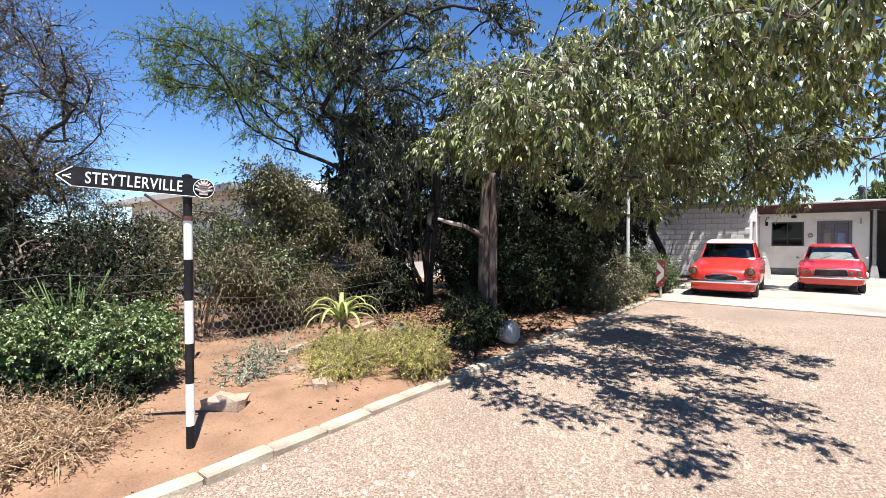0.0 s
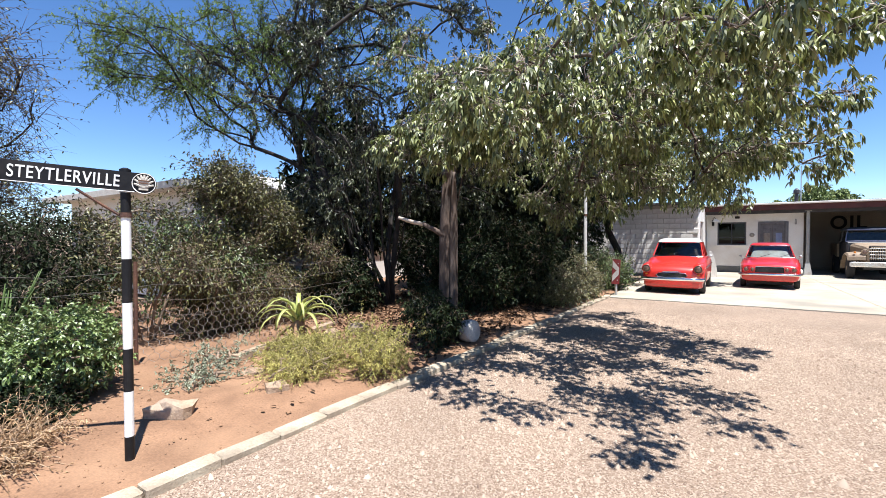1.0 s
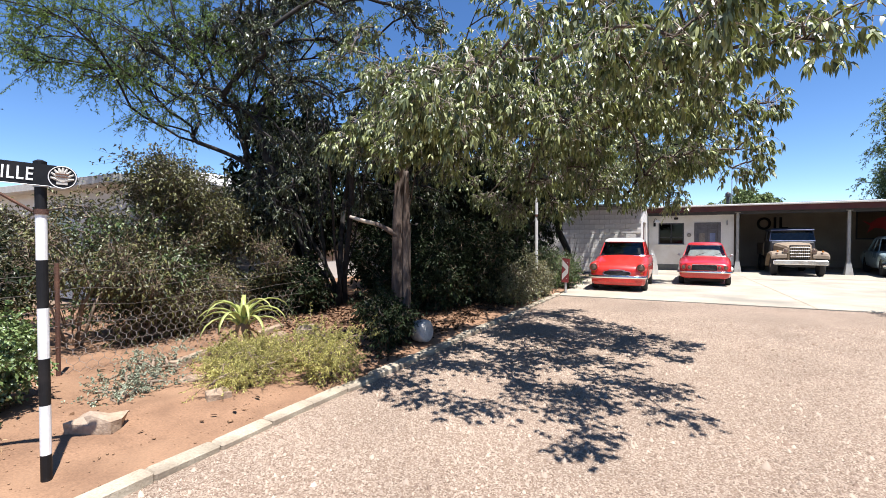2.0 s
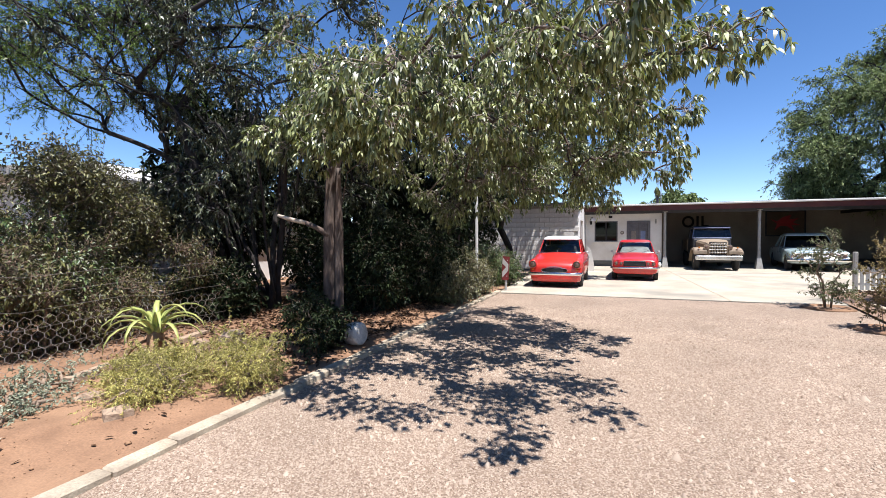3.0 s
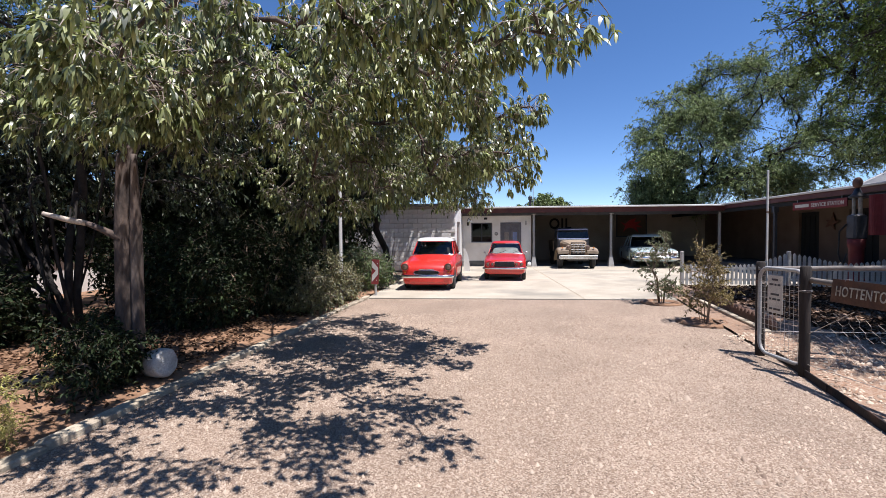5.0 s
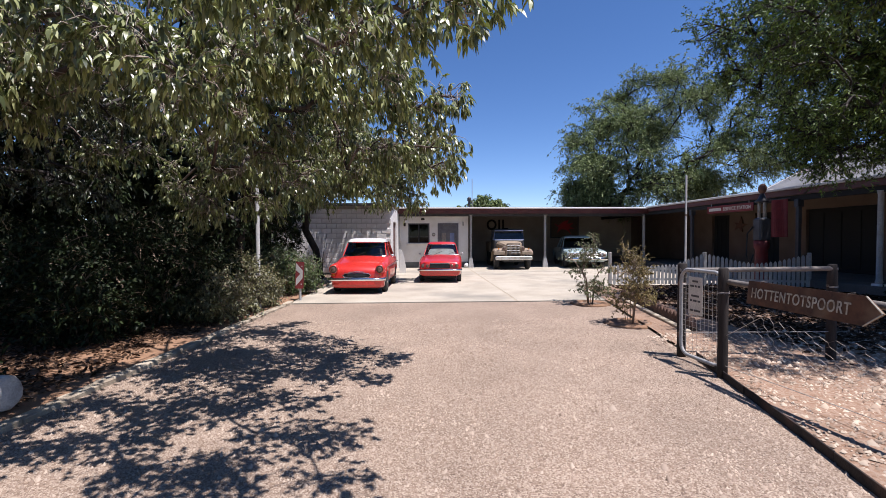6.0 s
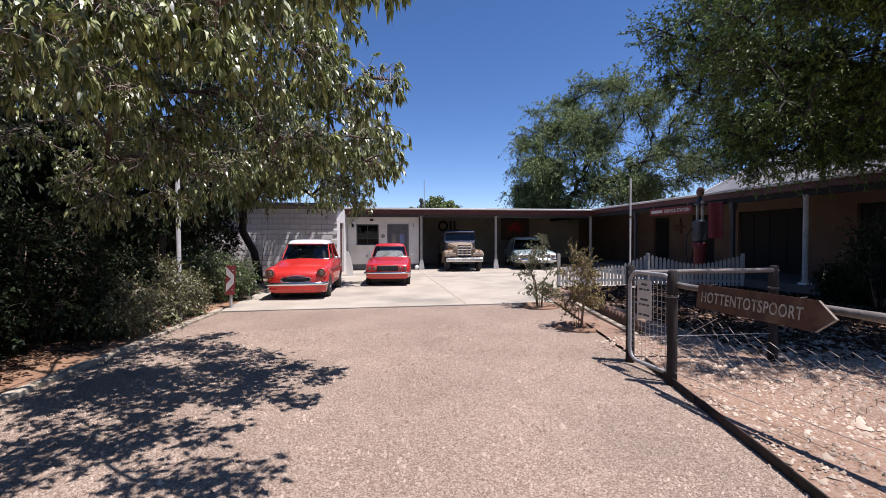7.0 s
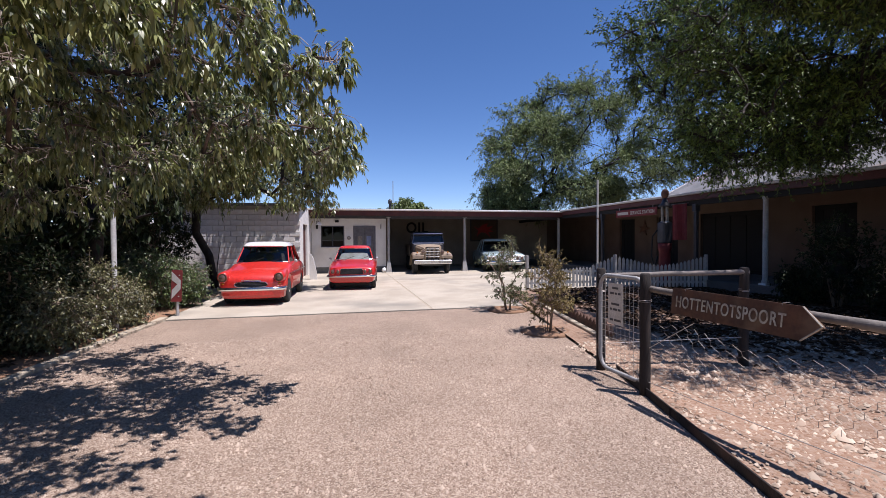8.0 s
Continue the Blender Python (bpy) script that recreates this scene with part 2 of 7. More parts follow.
M["amber"] = surf("amber", (0.6, 0.2, 0.03), (0.5, 0.16, 0.02), 20, 0.2, 60, 0.0)
M["sign_red"] = surf("sign_red", (0.50, 0.025, 0.03), (0.42, 0.02, 0.025), 6, 0.5, 50, 0.03)
M["old_red"] = surf("old_red", (0.17, 0.014, 0.014), (0.12, 0.011, 0.011), 5, 0.7, 50, 0.05, c3=(0.09, 0.03, 0.025), stain=3)
M["pump_glass"] = surf("pump_glass", (0.30, 0.28, 0.24), (0.22, 0.20, 0.17), 8, 0.15, 60, 0.02)
M["cloth_red"] = surf("cloth_red", (0.13, 0.009, 0.012), (0.095, 0.007, 0.01), 5, 0.9, 90, 0.1)
M["picket_paint"] = surf("picket_paint", (0.43, 0.42, 0.395), (0.35, 0.34, 0.32), 9, 0.7, 60, 0.1, c3=(0.26, 0.22, 0.18), stain=3, amount=0.5)
M["bluish"] = surf("bluish", (0.16, 0.20, 0.33), (0.12, 0.15, 0.26), 6, 0.6, 50, 0.05)
M["door_grey"] = surf("door_grey", (0.119, 0.115, 0.126), (0.091, 0.087, 0.098), 6, 0.6, 50, 0.1)
M["paper"] = surf("paper", (0.540, 0.510, 0.450), (0.465, 0.435, 0.375), 10, 0.8, 60, 0.05)
M["letter_grey"] = surf("letter_grey", (0.22, 0.19, 0.17), (0.16, 0.14, 0.12), 20, 0.8, 60, 0.0)
M["wire"] = surf("wire", (0.50, 0.46, 0.42), (0.33, 0.29, 0.25), 15, 0.55, 60, 0.0, metal=0.6)
# rusted steel taken near black, so the strip's shadow side is in its colour
M["edge_steel_shaded"] = surf("edge_steel_shaded", (0.016, 0.011, 0.008), (0.010, 0.007, 0.006), 12, 0.85, 80, 0.4, c3=(0.08, 0.04, 0.025), stain=5, amount=0.6)
M["wire_old"] = surf("wire_old", (0.30, 0.27, 0.24), (0.16, 0.13, 0.11), 15, 0.6, 60, 0.0, metal=0.4)
M["glass"] = glass_mat("glass", (0.75, 0.8, 0.8))
M["dark_glass"] = glass_mat("dark_glass", (0.62, 0.66, 0.66))
M["window_glass"] = glass_mat("window_glass", (0.05, 0.055, 0.055), 0.02, 1.3)
M["litter"] = leaf_mat("litter", (0.03, 0.016, 0.010), (0.11, 0.06, 0.033), 0.9, 0.0, 0.1)
M["pebbles"] = leaf_mat("pebbles", (0.19, 0.133, 0.098), (0.43, 0.345, 0.265), 0.9, 0.0, 0.2)
M["flat_stones"] = leaf_mat("flat_stones", (0.22, 0.15, 0.105), (0.50, 0.41, 0.31), 0.9, 0.0, 0.2)
M["crumbs"] = leaf_mat("crumbs", (0.24, 0.14, 0.08), (0.36, 0.22, 0.13), 0.9, 0.0, 0.1)
M["leaf_broad"] = leaf_mat("leaf_broad", (0.020, 0.034, 0.009), (0.40, 0.43, 0.175), 0.40, 0.2, 0.8, (0.27, 0.33, 0.07), 1.4)
M["leaf_feather"] = leaf_mat("leaf_feather", (0.07, 0.12, 0.025), (0.20, 0.28, 0.07), 0.6, 0.25, 0.2)
M["leaf_acacia"] = leaf_mat("leaf_acacia", (0.011, 0.027, 0.005), (0.17, 0.26, 0.045), 0.5, 0.10, 0.4)
M["leaf_grey"] = leaf_mat("leaf_grey", (0.06, 0.09, 0.03), (0.28, 0.35, 0.13), 0.55, 0.18, 0.4)
M["leaf_small"] = leaf_mat("leaf_small", (0.012, 0.022, 0.007), (0.15, 0.17, 0.075), 0.42, 0.10, 0.8, skew=1.5)
# dark leaves lowered to near black: deep shade is put into the colour
M["leaf_dark_shaded"] = leaf_mat("leaf_dark_shaded", (0.006, 0.011, 0.004), (0.034, 0.05, 0.019), 0.55, 0.08, 0.15)
M["leaf_hedge"] = leaf_mat("leaf_hedge", (0.018, 0.022, 0.007), (0.155, 0.15, 0.046), 0.5, 0.08, 0.5)
M["leaf_bright"] = leaf_mat("leaf_bright", (0.05, 0.095, 0.02), (0.23, 0.30, 0.10), 0.42, 0.08, 0.9)
M["leaf_yellow"] = leaf_mat("leaf_yellow", (0.22, 0.21, 0.055), (0.58, 0.53, 0.18), 0.6, 0.2, 0.3)
M["leaf_olive"] = leaf_mat("leaf_olive", (0.035, 0.038, 0.012), (0.21, 0.205, 0.078), 0.48, 0.08, 0.8)
M["leaf_tan"] = leaf_mat("leaf_tan", (0.14, 0.12, 0.045), (0.36, 0.28, 0.13), 0.7, 0.15, 0.2)
M["leaf_green"] = leaf_mat("leaf_green", (0.018, 0.04, 0.009), (0.13, 0.19, 0.05), 0.45, 0.08, 0.8)
M["leaf_young"] = leaf_mat("leaf_young", (0.07, 0.085, 0.035), (0.24, 0.26, 0.13), 0.5, 0.15, 0.4)
# dark leaf tones that deepen the thorn tree's shade on the ground
M["shade_litter"] = leaf_mat("shade_litter", (0.022, 0.014, 0.009), (0.085, 0.05, 0.03), 0.9, 0.0, 0.1)
M["leaf_dry"] = leaf_mat("leaf_dry", (0.221, 0.128, 0.064), (0.527, 0.374, 0.221), 0.9, 0.1, 0.2)
M["leaf_silver"] = leaf_mat("leaf_silver", (0.17, 0.20, 0.13), (0.38, 0.41, 0.30), 0.7, 0.15, 0.3)
M["aloe"] = surf("aloe", (0.40, 0.43, 0.14), (0.31, 0.36, 0.10), 6, 0.5, 40, 0.1, c3=(0.45, 0.38, 0.16), stain=4)
M["spike_green"] = surf("spike_green", (0.10, 0.16, 0.045), (0.07, 0.115, 0.03), 9, 0.55, 50, 0.1, c3=(0.16, 0.18, 0.06), stain=5)
M["aloe_dry"] = surf("aloe_dry", (0.34, 0.21, 0.11), (0.22, 0.13, 0.07), 8, 0.9, 50, 0.3)


# ---- building tools ----
class Mesh:
    """Collects corners and faces of one part."""

    def __init__(self):
        self.v, self.f = [], []

    def add(self, vs, fs):
        k = len(self.v)
        self.v += [tuple(p) for p in vs]
        self.f += [tuple(i + k for i in f) for f in fs]
        return self

    def box(self, c, s, ch=0.0, rz=0.0, m=None):
        """A box with chamfered edges: centre, full size, chamfer."""
        hx, hy, hz = s[0] / 2, s[1] / 2, s[2] / 2
        ch = min(ch, 0.45 * min(s))
        vs, fs = [], []
        if ch <= 0:
            vs = [(x * hx, y * hy, z * hz) for z in (-1, 1) for x, y in ((-1, -1), (1, -1), (1, 1), (-1, 1))]
            fs = [(3, 2, 1, 0), (4, 5, 6, 7), (0, 1, 5, 4), (1, 2, 6, 5), (2, 3, 7, 6), (3, 0, 4, 7)]
        else:
            rings = []
            for z, i in ((-hz, ch), (-hz + ch, 0), (hz - ch, 0), (hz, ch)):
                ring = []
                for sx, sy in ((-1, -1), (1, -1), (1, 1), (-1, 1)):
                    a, b = hx - i, hy - i
                    p, q = (sx * a, sy * (b - ch)), (sx * (a - ch), sy * b)
                    ring += [q, p] if sx * sy < 0 else [p, q]
                rings.append([(x, y, z) for x, y in ring])
            for r in rings:
                vs += r
            for k in range(3):
                for j in range(8):
                    a, b = k * 8 + j, k * 8 + (j + 1) % 8
                    fs.append((a, b, b + 8, a + 8))
            fs += [tuple(range(7, -1, -1)), tuple(range(24, 32))]
        t = m if m is not None else Matrix.Translation(c) @ Matrix.Rotation(rz, 4, "Z")
        return self.add([t @ Vector(p) for p in vs], fs)

    def tube(self, pts, radii, sides=8, cap=True):
        pts = [Vector(p) for p in pts]
        if isinstance(radii, (int, float)):
            radii = [radii] * len(pts)
        vs, fs = [], []
        side = None
        for i, p in enumerate(pts):
            d = (pts[min(i + 1, len(pts) - 1)] - pts[max(i - 1, 0)]).normalized()
            if side is None:
                side = d.orthogonal().normalized()
            side = (side - d * side.dot(d)).normalized()
            up = d.cross(side)
            for j in range(sides):
                a = 2 * math.pi * j / sides
                vs.append(p + (side * math.cos(a) + up * math.sin(a)) * radii[i])
        for i in range(len(pts) - 1):
            for j in range(sides):
                a, b = i * sides + j, i * sides + (j + 1) % sides
                fs.append((a, b, b + sides, a + sides))
        if cap:
            fs += [tuple(range(sides - 1, -1, -1)), tuple(range((len(pts) - 1) * sides, len(pts) * sides))]
        return self.add(vs, fs)

    def lathe(self, profile, c, sides=16, m=None):
        """Profile of (radius, height) turned round z."""
        vs, fs = [], []
        t = m if m is not None else Matrix.Translation(c)
        for r, z in profile:
            for j in range(sides):
                a = 2 * math.pi * j / sides
                vs.append(t @ Vector((r * math.cos(a), r * math.sin(a), z)))
        for i in range(len(profile) - 1):
            for j in range(sides):
                a, b = i * sides + j, i * sides + (j + 1) % sides
                fs.append((a, b, b + sides, a + sides))
        fs += [tuple(range(sides - 1, -1, -1)), tuple(range((len(profile) - 1) * sides, len(profile) * sides))]
        return self.add(vs, fs)

    def loft(self, rings, closed=True, caps=True):
        n = len(rings[0])
        vs = [p for r in rings for p in r]
        fs = []
        for i in range(len(rings) - 1):
            for j in range(n if closed else n - 1):
                a, b = i * n + j, i * n + (j + 1) % n
                fs.append((a, b, b + n, a + n))
        if caps and closed:
            fs += [tuple(range(n - 1, -1, -1)), tuple(range((len(rings) - 1) * n, len(rings) * n))]
        return self.add(vs, fs)

    def prism(self, outline, depth, m):
        """A flat outline in x, y, given thickness along z, placed by m."""
        n = len(outline)
        vs = [m @ Vector((x, y, z)) for z in (0, depth) for x, y in outline]
        fs = [tuple(range(n - 1, -1, -1)), tuple(range(n, 2 * n))] + [(j, (j + 1) % n, (j + 1) % n + n, j + n) for j in range(n)]
        return self.add(vs, fs)

    def blob(self, c, s, seed=0, rough=0.25, rings=7, sides=10, rz=0.0, flat=0.0):
        """A rounded stone."""
        vs, fs = [], []
        rot = Matrix.Rotation(rz, 3, "Z")
        for i in range(rings + 1):
            th = math.pi * i / rings
            for j in range(sides):
                ph = 2 * math.pi * j / sides
                d = Vector((math.sin(th) * math.cos(ph), math.sin(th) * math.sin(ph), math.cos(th)))
                q = noise.noise(d * 1.7 + Vector((seed * 3.1, seed, 0)))
                k = 1 + rough * q
                # towards a blockier form
                b = max(abs(d.x), abs(d.y), abs(d.z))
                p = d * k * (1 - flat + flat / b)
                vs.append(Vector(c) + rot @ Vector((p.x * s[0] / 2, p.y * s[1] / 2, p.z * s[2] / 2)))
        for i in range(rings):
            for j in range(sides):
                a, b = i * sides + j, i * sides + (j + 1) % sides
                fs.append((a, a + sides, b + sides, b))
        return self.add(vs, fs)

    def data(self, name, material, smooth=False):
        me = bpy.data.meshes.new(name)
        me.from_pydata([tuple(p) for p in self.v], [], self.f)
        me.materials.append(material)
        if smooth:
            me.polygons.foreach_set("use_smooth", [True] * len(me.polygons))
        me.update()
        return me


def part(name, mb, material, parent, label="", smooth=False):
    """One mesh object under a thing or a part."""
    ob = new(name, mb.data(name, material, smooth))
    if parent is not None:
        ob.parent = parent
    if label:
        ob["label"] = label
    return ob


def thing(name, at, label, category, group="", kind="", rz=0.0):
    ob = new(name)
    ob.empty_display_size = 0.1
    ob.matrix_world = pose(*at, 0, 0, rz)
    return tagged(ob, label, category, group, kind)


def solid(name, mb, material, label, category, kind="", group="", smooth=False):
    ob = part(name, mb, material, None, "", smooth)
    return tagged(ob, label, category, group, kind)


def fast_mesh(name, verts, faces, material, smooth=False):
    """A mesh from arrays: verts (n, 3), faces (m, 3)."""
    me = bpy.data.meshes.new(name)
    n, m = len(verts), len(faces)
    me.vertices.add(n)
    me.vertices.foreach_set("co", np.asarray(verts, np.float32).ravel())
    me.loops.add(m * 3)
    me.loops.foreach_set("vertex_index", np.asarray(faces, np.int32).ravel())
    me.polygons.add(m)
    me.polygons.foreach_set("loop_start", np.arange(0, m * 3, 3, dtype=np.int32))
    me.polygons.foreach_set("loop_total", np.full(m, 3, np.int32))
    if smooth:
        me.polygons.foreach_set("use_smooth", np.ones(m, bool))
    me.materials.append(material)
    me.update(calc_edges=True)
    me.validate()
    return me


def unit(a):
    return a / np.maximum(np.linalg.norm(a, axis=-1, keepdims=True), 1e-9)


def leaf_arrays(pos, way, length, width, rng, fold=0.3, droop=0.25, plain=False, level=0.6):
    """Folded, bent leaves: base, two edges, mid rib and tip; four triangles each, or two where plain."""
    n = len(pos)
    way = unit(way)
    up = unit(rng.normal(0, 1, (n, 3)) * level + np.array([0, 0, 1.0]))
    side = unit(np.cross(way, up))
    nor = np.cross(side, way)
    L = (length * rng.uniform(0.65, 1.25, n))[:, None]
    W = (width * rng.uniform(0.75, 1.2, n))[:, None]
    down = np.array([0, 0, -1.0]) * L * droop
    tip = pos + way * L + down
    if plain:
        mid = pos + way * L * 0.45
        e1, e2 = mid + side * W / 2 + nor * W * fold, mid - side * W / 2 + nor * W * fold
        v = np.stack([pos, e1, e2, tip], 1).reshape(-1, 3)
        f = (np.arange(n)[:, None, None] * 4 + np.array([[0, 1, 3], [0, 3, 2]])[None]).reshape(-1, 3)
        return v, f
    a, b = pos + way * L * 0.28 + nor * L * 0.06, pos + way * L * 0.64 + nor * L * 0.04 + down * 0.3
    v = np.stack([pos, a + side * W * 0.45, a - side * W * 0.45, b + side * W * 0.42, b - side * W * 0.42, tip], 1).reshape(-1, 3)
    f = (np.arange(n)[:, None, None] * 6 + np.array([[0, 1, 2], [1, 3, 2], [2, 3, 4], [3, 5, 4]])[None]).reshape(-1, 3)
    return v, f


def twig_arrays(a, b, c, r, bent=True):
    """Three-sided twigs from a over b to a point at c."""
    n = len(a)
    d = unit(c - a)
    s = unit(np.cross(d, np.array([0.31, 0.17, 0.93])))
    u = np.cross(d, s)
    vs = []
    for p, k in ((a, 1.0), (b, 0.7)) if bent else ((a, 1.0),):
        for q in range(3):
            ang = 2 * math.pi * q / 3
            vs.append(p + (s * math.cos(ang) + u * math.sin(ang)) * (r * k))
    vs.append(c)
    v = np.stack(vs, 1).reshape(-1, 3)
    base = []
    last = 3 if bent else 0
    for q in range(3):
        y = (q + 1) % 3
        if bent:
            base += [[q, y, y + 3], [q, y + 3, q + 3]]
        base.append([last + q, last + y, last + 3])
    f = (np.arange(n)[:, None, None] * len(vs) + np.array(base)[None]).reshape(-1, 3)
    return v, f


def fill(blobs, rng, shell=0.5, gap=0.0, cluster=1, spread=0.2, sunny=0.0):
    """Points in a set of ellipsoids (x, y, z, rx, ry, rz, count), more of them towards the skin, with gaps by noise
    (but for blobs that have an eighth value: close-grown).
    sunny: the share of the shaded inner sides that stays bare, as leaves drop off where no sun reaches them."""
    out = []
    for x, y, z, rx, ry, rz, k, *close in blobs:
        made = 0
        while made < k:
            d = rng.normal(0, 1, 3)
            d /= np.linalg.norm(d)
            if sunny and d @ np.array(sun_way) < -0.12 and rng.uniform() < sunny:
                made += 1
                continue
            q = rng.uniform(0.25, 1.0) ** shell
            p = np.array([x + d[0] * rx * q, y + d[1] * ry * q, z + d[2] * rz * q])
            made += 1
            if gap and not close and noise.noise(Vector(p * 0.9)) < gap - 0.5:
                continue
            if gap > 0.24 and noise.noise(Vector(p * 2.6) + Vector((7, 3, 1))) < gap * 0.5 - 0.31:
                continue
            for q in range(cluster):
                out.append(p + rng.normal(0, 1, 3) * np.array([spread, spread, spread * 0.55]) * (q > 0))
            made += cluster - 1
    return np.array(out)


def grow(roots, targets, rng, bend=0.12, arch=0.15, straight=0.6):
    """Limbs: each target joins the nearest limb that is closer to the root; gives nodes and their parents."""
    pts, par = [], []
    for line in roots:
        for i, p in enumerate(line):
            pts.append(np.array(p, float))
            par.append(-1 if i == 0 else len(pts) - 2)
    hub = np.array(roots[0][-1], float)
    order = np.argsort(np.linalg.norm(targets - hub, axis=1))
    ends = []
    first = len(pts)
    for t in targets[order]:
        P = np.array(pts)
        d = np.linalg.norm(P - t, axis=1)
        lim = np.linalg.norm(P - hub, axis=1) * 0.55
        pr = np.array(par)
        run = unit(P - P[np.maximum(pr, 0)] + 1e-9)
        turn = 1 - (run * unit(t - P)).sum(1)
        turn[pr < 0] = 0.6
        k = int(np.argmin(d * (1 + straight * turn) + lim * 0.35 + np.where(np.arange(len(P)) < 1, 0.5, 0)))
        a = P[k]
        steps = max(2, min(6, int(d[k] / 0.28)))
        last = k
        for i in range(1, steps + 1):
            u = i / steps
            p = a + (t - a) * u + np.array([0, 0, arch * d[k] * 4 * u * (1 - u) * 0.5])
            if i < steps:
                p = p + rng.normal(0, bend * d[k] * 0.25, 3)
            pts.append(p)
            par.append(last)
            last = len(pts) - 1
        ends.append(last)
    return np.array(pts), np.array(par), ends


def limbs(pts, par, r_tip, r_root, sides=7, power=0.5):
    """Tapered tubes along the limbs; thickness by what each carries."""
    n = len(pts)
    load = np.zeros(n)
    kids = [[] for _ in range(n)]
    for i in range(n - 1, -1, -1):
        if par[i] >= 0:
            kids[par[i]].append(i)
    for i in range(n - 1, -1, -1):
        load[i] += 1 if not kids[i] else 0
        if par[i] >= 0:
            load[par[i]] += load[i]
    top = load.max()
    rad = r_tip + (r_root - r_tip) * (load / top) ** power
    mb = Mesh()
    for i in range(n):
        if par[i] < 0 or (par[i] >= 0 and max(kids[par[i]], key=lambda k: load[k]) != i):
            line = [par[i], i] if par[i] >= 0 else [i]
            k = i
            while kids[k]:
                k = max(kids[k], key=lambda q: load[q])
                line.append(k)
            if len(line) > 1:
                rr = [rad[q] for q in line]
                if par[i] >= 0:
                    rr[0] = rr[1]
                rr[-1] = r_tip * 0.6
                mb.tube([pts[q] for q in line], rr, sides if max(rr) > 0.03 else (5 if max(rr) > 0.015 else 3))
    return mb


def plant(name, at, roots, blobs, label, category, seed, bark, leafm, r_tip=0.006, r_root=0.1, twigs=8, twig_len=0.35, per=10,
          length=0.09, width=0.028, hang=0.3, shell=0.5, gap=0.0, group="", out=0.5, fold=0.3, droop=0.25, twig_mat=None, bend=0.12, spread=1.0, arch=0.15, trunk="trunk", power=0.5, plain=True, tuft=0.0, bent=True, leaf_hang=None, cluster=1, loose=0.2, straight=0.6, leaf_mess=0.8, level=0.6, sunny=0.0):
    """A tree or shrub: tapered trunk and limbs, fine twigs, and a crown of single leaves."""
    rng = np.random.default_rng(seed)
    targets = fill(blobs, rng, shell, gap, cluster, loose, sunny)
    pts, par, ends = grow(roots, targets, rng, bend, arch, straight)
    ob = thing(name, at, label, category, group)
    inv = np.array(at, float)
    part(trunk, limbs(pts - inv, par, r_tip, r_root, power=power), bark, ob, smooth=True)
    centre = targets.mean(0)
    tip = pts[ends]
    n = len(tip) * twigs
    a = np.repeat(tip, twigs, 0) + rng.normal(0, 0.04, (n, 3))
    away = unit(np.repeat(tip - centre, twigs, 0) + 1e-6)
    d = unit(rng.normal(0, 1, (n, 3)) * spread + away * out)
    ln = twig_len * rng.uniform(0.5, 1.3, n)[:, None]
    b = a + d * ln * 0.55
    c = a + d * ln + np.array([0, 0, -1.0]) * ln * hang
    v, f = twig_arrays(a - inv, b - inv, c - inv, r_tip * 0.55, bent)
    tw = new("branchwork", fast_mesh("branchwork", v, f, twig_mat or bark))
    tw.parent = ob
    tagged(tw, kind="stuff")
    u = tuft + (1 - tuft) * rng.uniform(0.15, 1.0, (n, per, 1))
    base = np.where(u < 0.55, a[:, None] + (b - a)[:, None] * u / 0.55, b[:, None] + (c - b)[:, None] * (u - 0.55) / 0.45)
    way = unit(rng.normal(0, 1, (n, per, 3)) * leaf_mess + unit(c - a)[:, None] * 0.7 + np.array([0, 0, -1.0]) * (hang if leaf_hang is None else leaf_hang))
    v, f = leaf_arrays((base - inv).reshape(-1, 3), way.reshape(-1, 3), length, width, rng, fold, droop, plain, level)
    cr = new("crown", fast_mesh("crown", v, f, leafm))
    cr.parent = ob
    tagged(cr, kind="stuff")
    return ob


def lettering(text, height, width, material, m, parent, name="lettering", depth=0.003, bold=0.022):
    """Words in the built-in font, as a mesh centred on m."""
    cu = bpy.data.curves.new(name, "FONT")
    cu.body, cu.size, cu.align_x, cu.align_y, cu.extrude = text, 1.0, "CENTER", "CENTER", 0.001
    cu.offset, cu.space_character = bold, 1.12
    tmp = bpy.data.objects.new(name, cu)
    scene.collection.objects.link(tmp)
    bpy.context.view_layer.update()
    me = bpy.data.meshes.new_from_object(tmp.evaluated_get(bpy.context.evaluated_depsgraph_get()))
    bpy.data.objects.remove(tmp)
    co = np.array([v.co[:] for v in me.vertices])
    lo, hi = co.min(0), co.max(0)
    sx, sy = width / (hi[0] - lo[0]), height / (hi[1] - lo[1])
    mid = (lo + hi) / 2
    for v in me.vertices:
        v.co = m @ Vector(((v.co.x - mid[0]) * sx, (v.co.y - mid[1]) * sy, (v.co.z - mid[2]) * depth / 0.002))
    me.materials.clear()
    me.materials.append(material)
    ob = new(name, me)
    ob.parent = parent
    return ob


# ---- ground ----
def kerb_x(y):
    return -2.70 + 0.045 * y


def edge_x(y):
    """The line between the drive and the stony strip."""
    return 2.18 + 0.27 * y if y < 5.2 else 3.58 + 0.20 * (y - 5.2)


def uneven(x, y, k):
    return k * noise.noise(Vector((x * 0.8, y * 0.8, 3.0))) + 0.5 * k * noise.noise(Vector((x * 2.9, y * 2.9, 7.0)))


mb = Mesh()
far = [-2500, -600, -150, -50, -20, 0, 20, 50, 150, 600, 2500]
mb.add([(x, y, -0.06) for y in far for x in far], [(j * 11 + i, j * 11 + i + 1, j * 11 + i + 12, j * 11 + i + 11) for j in range(10) for i in range(10)])
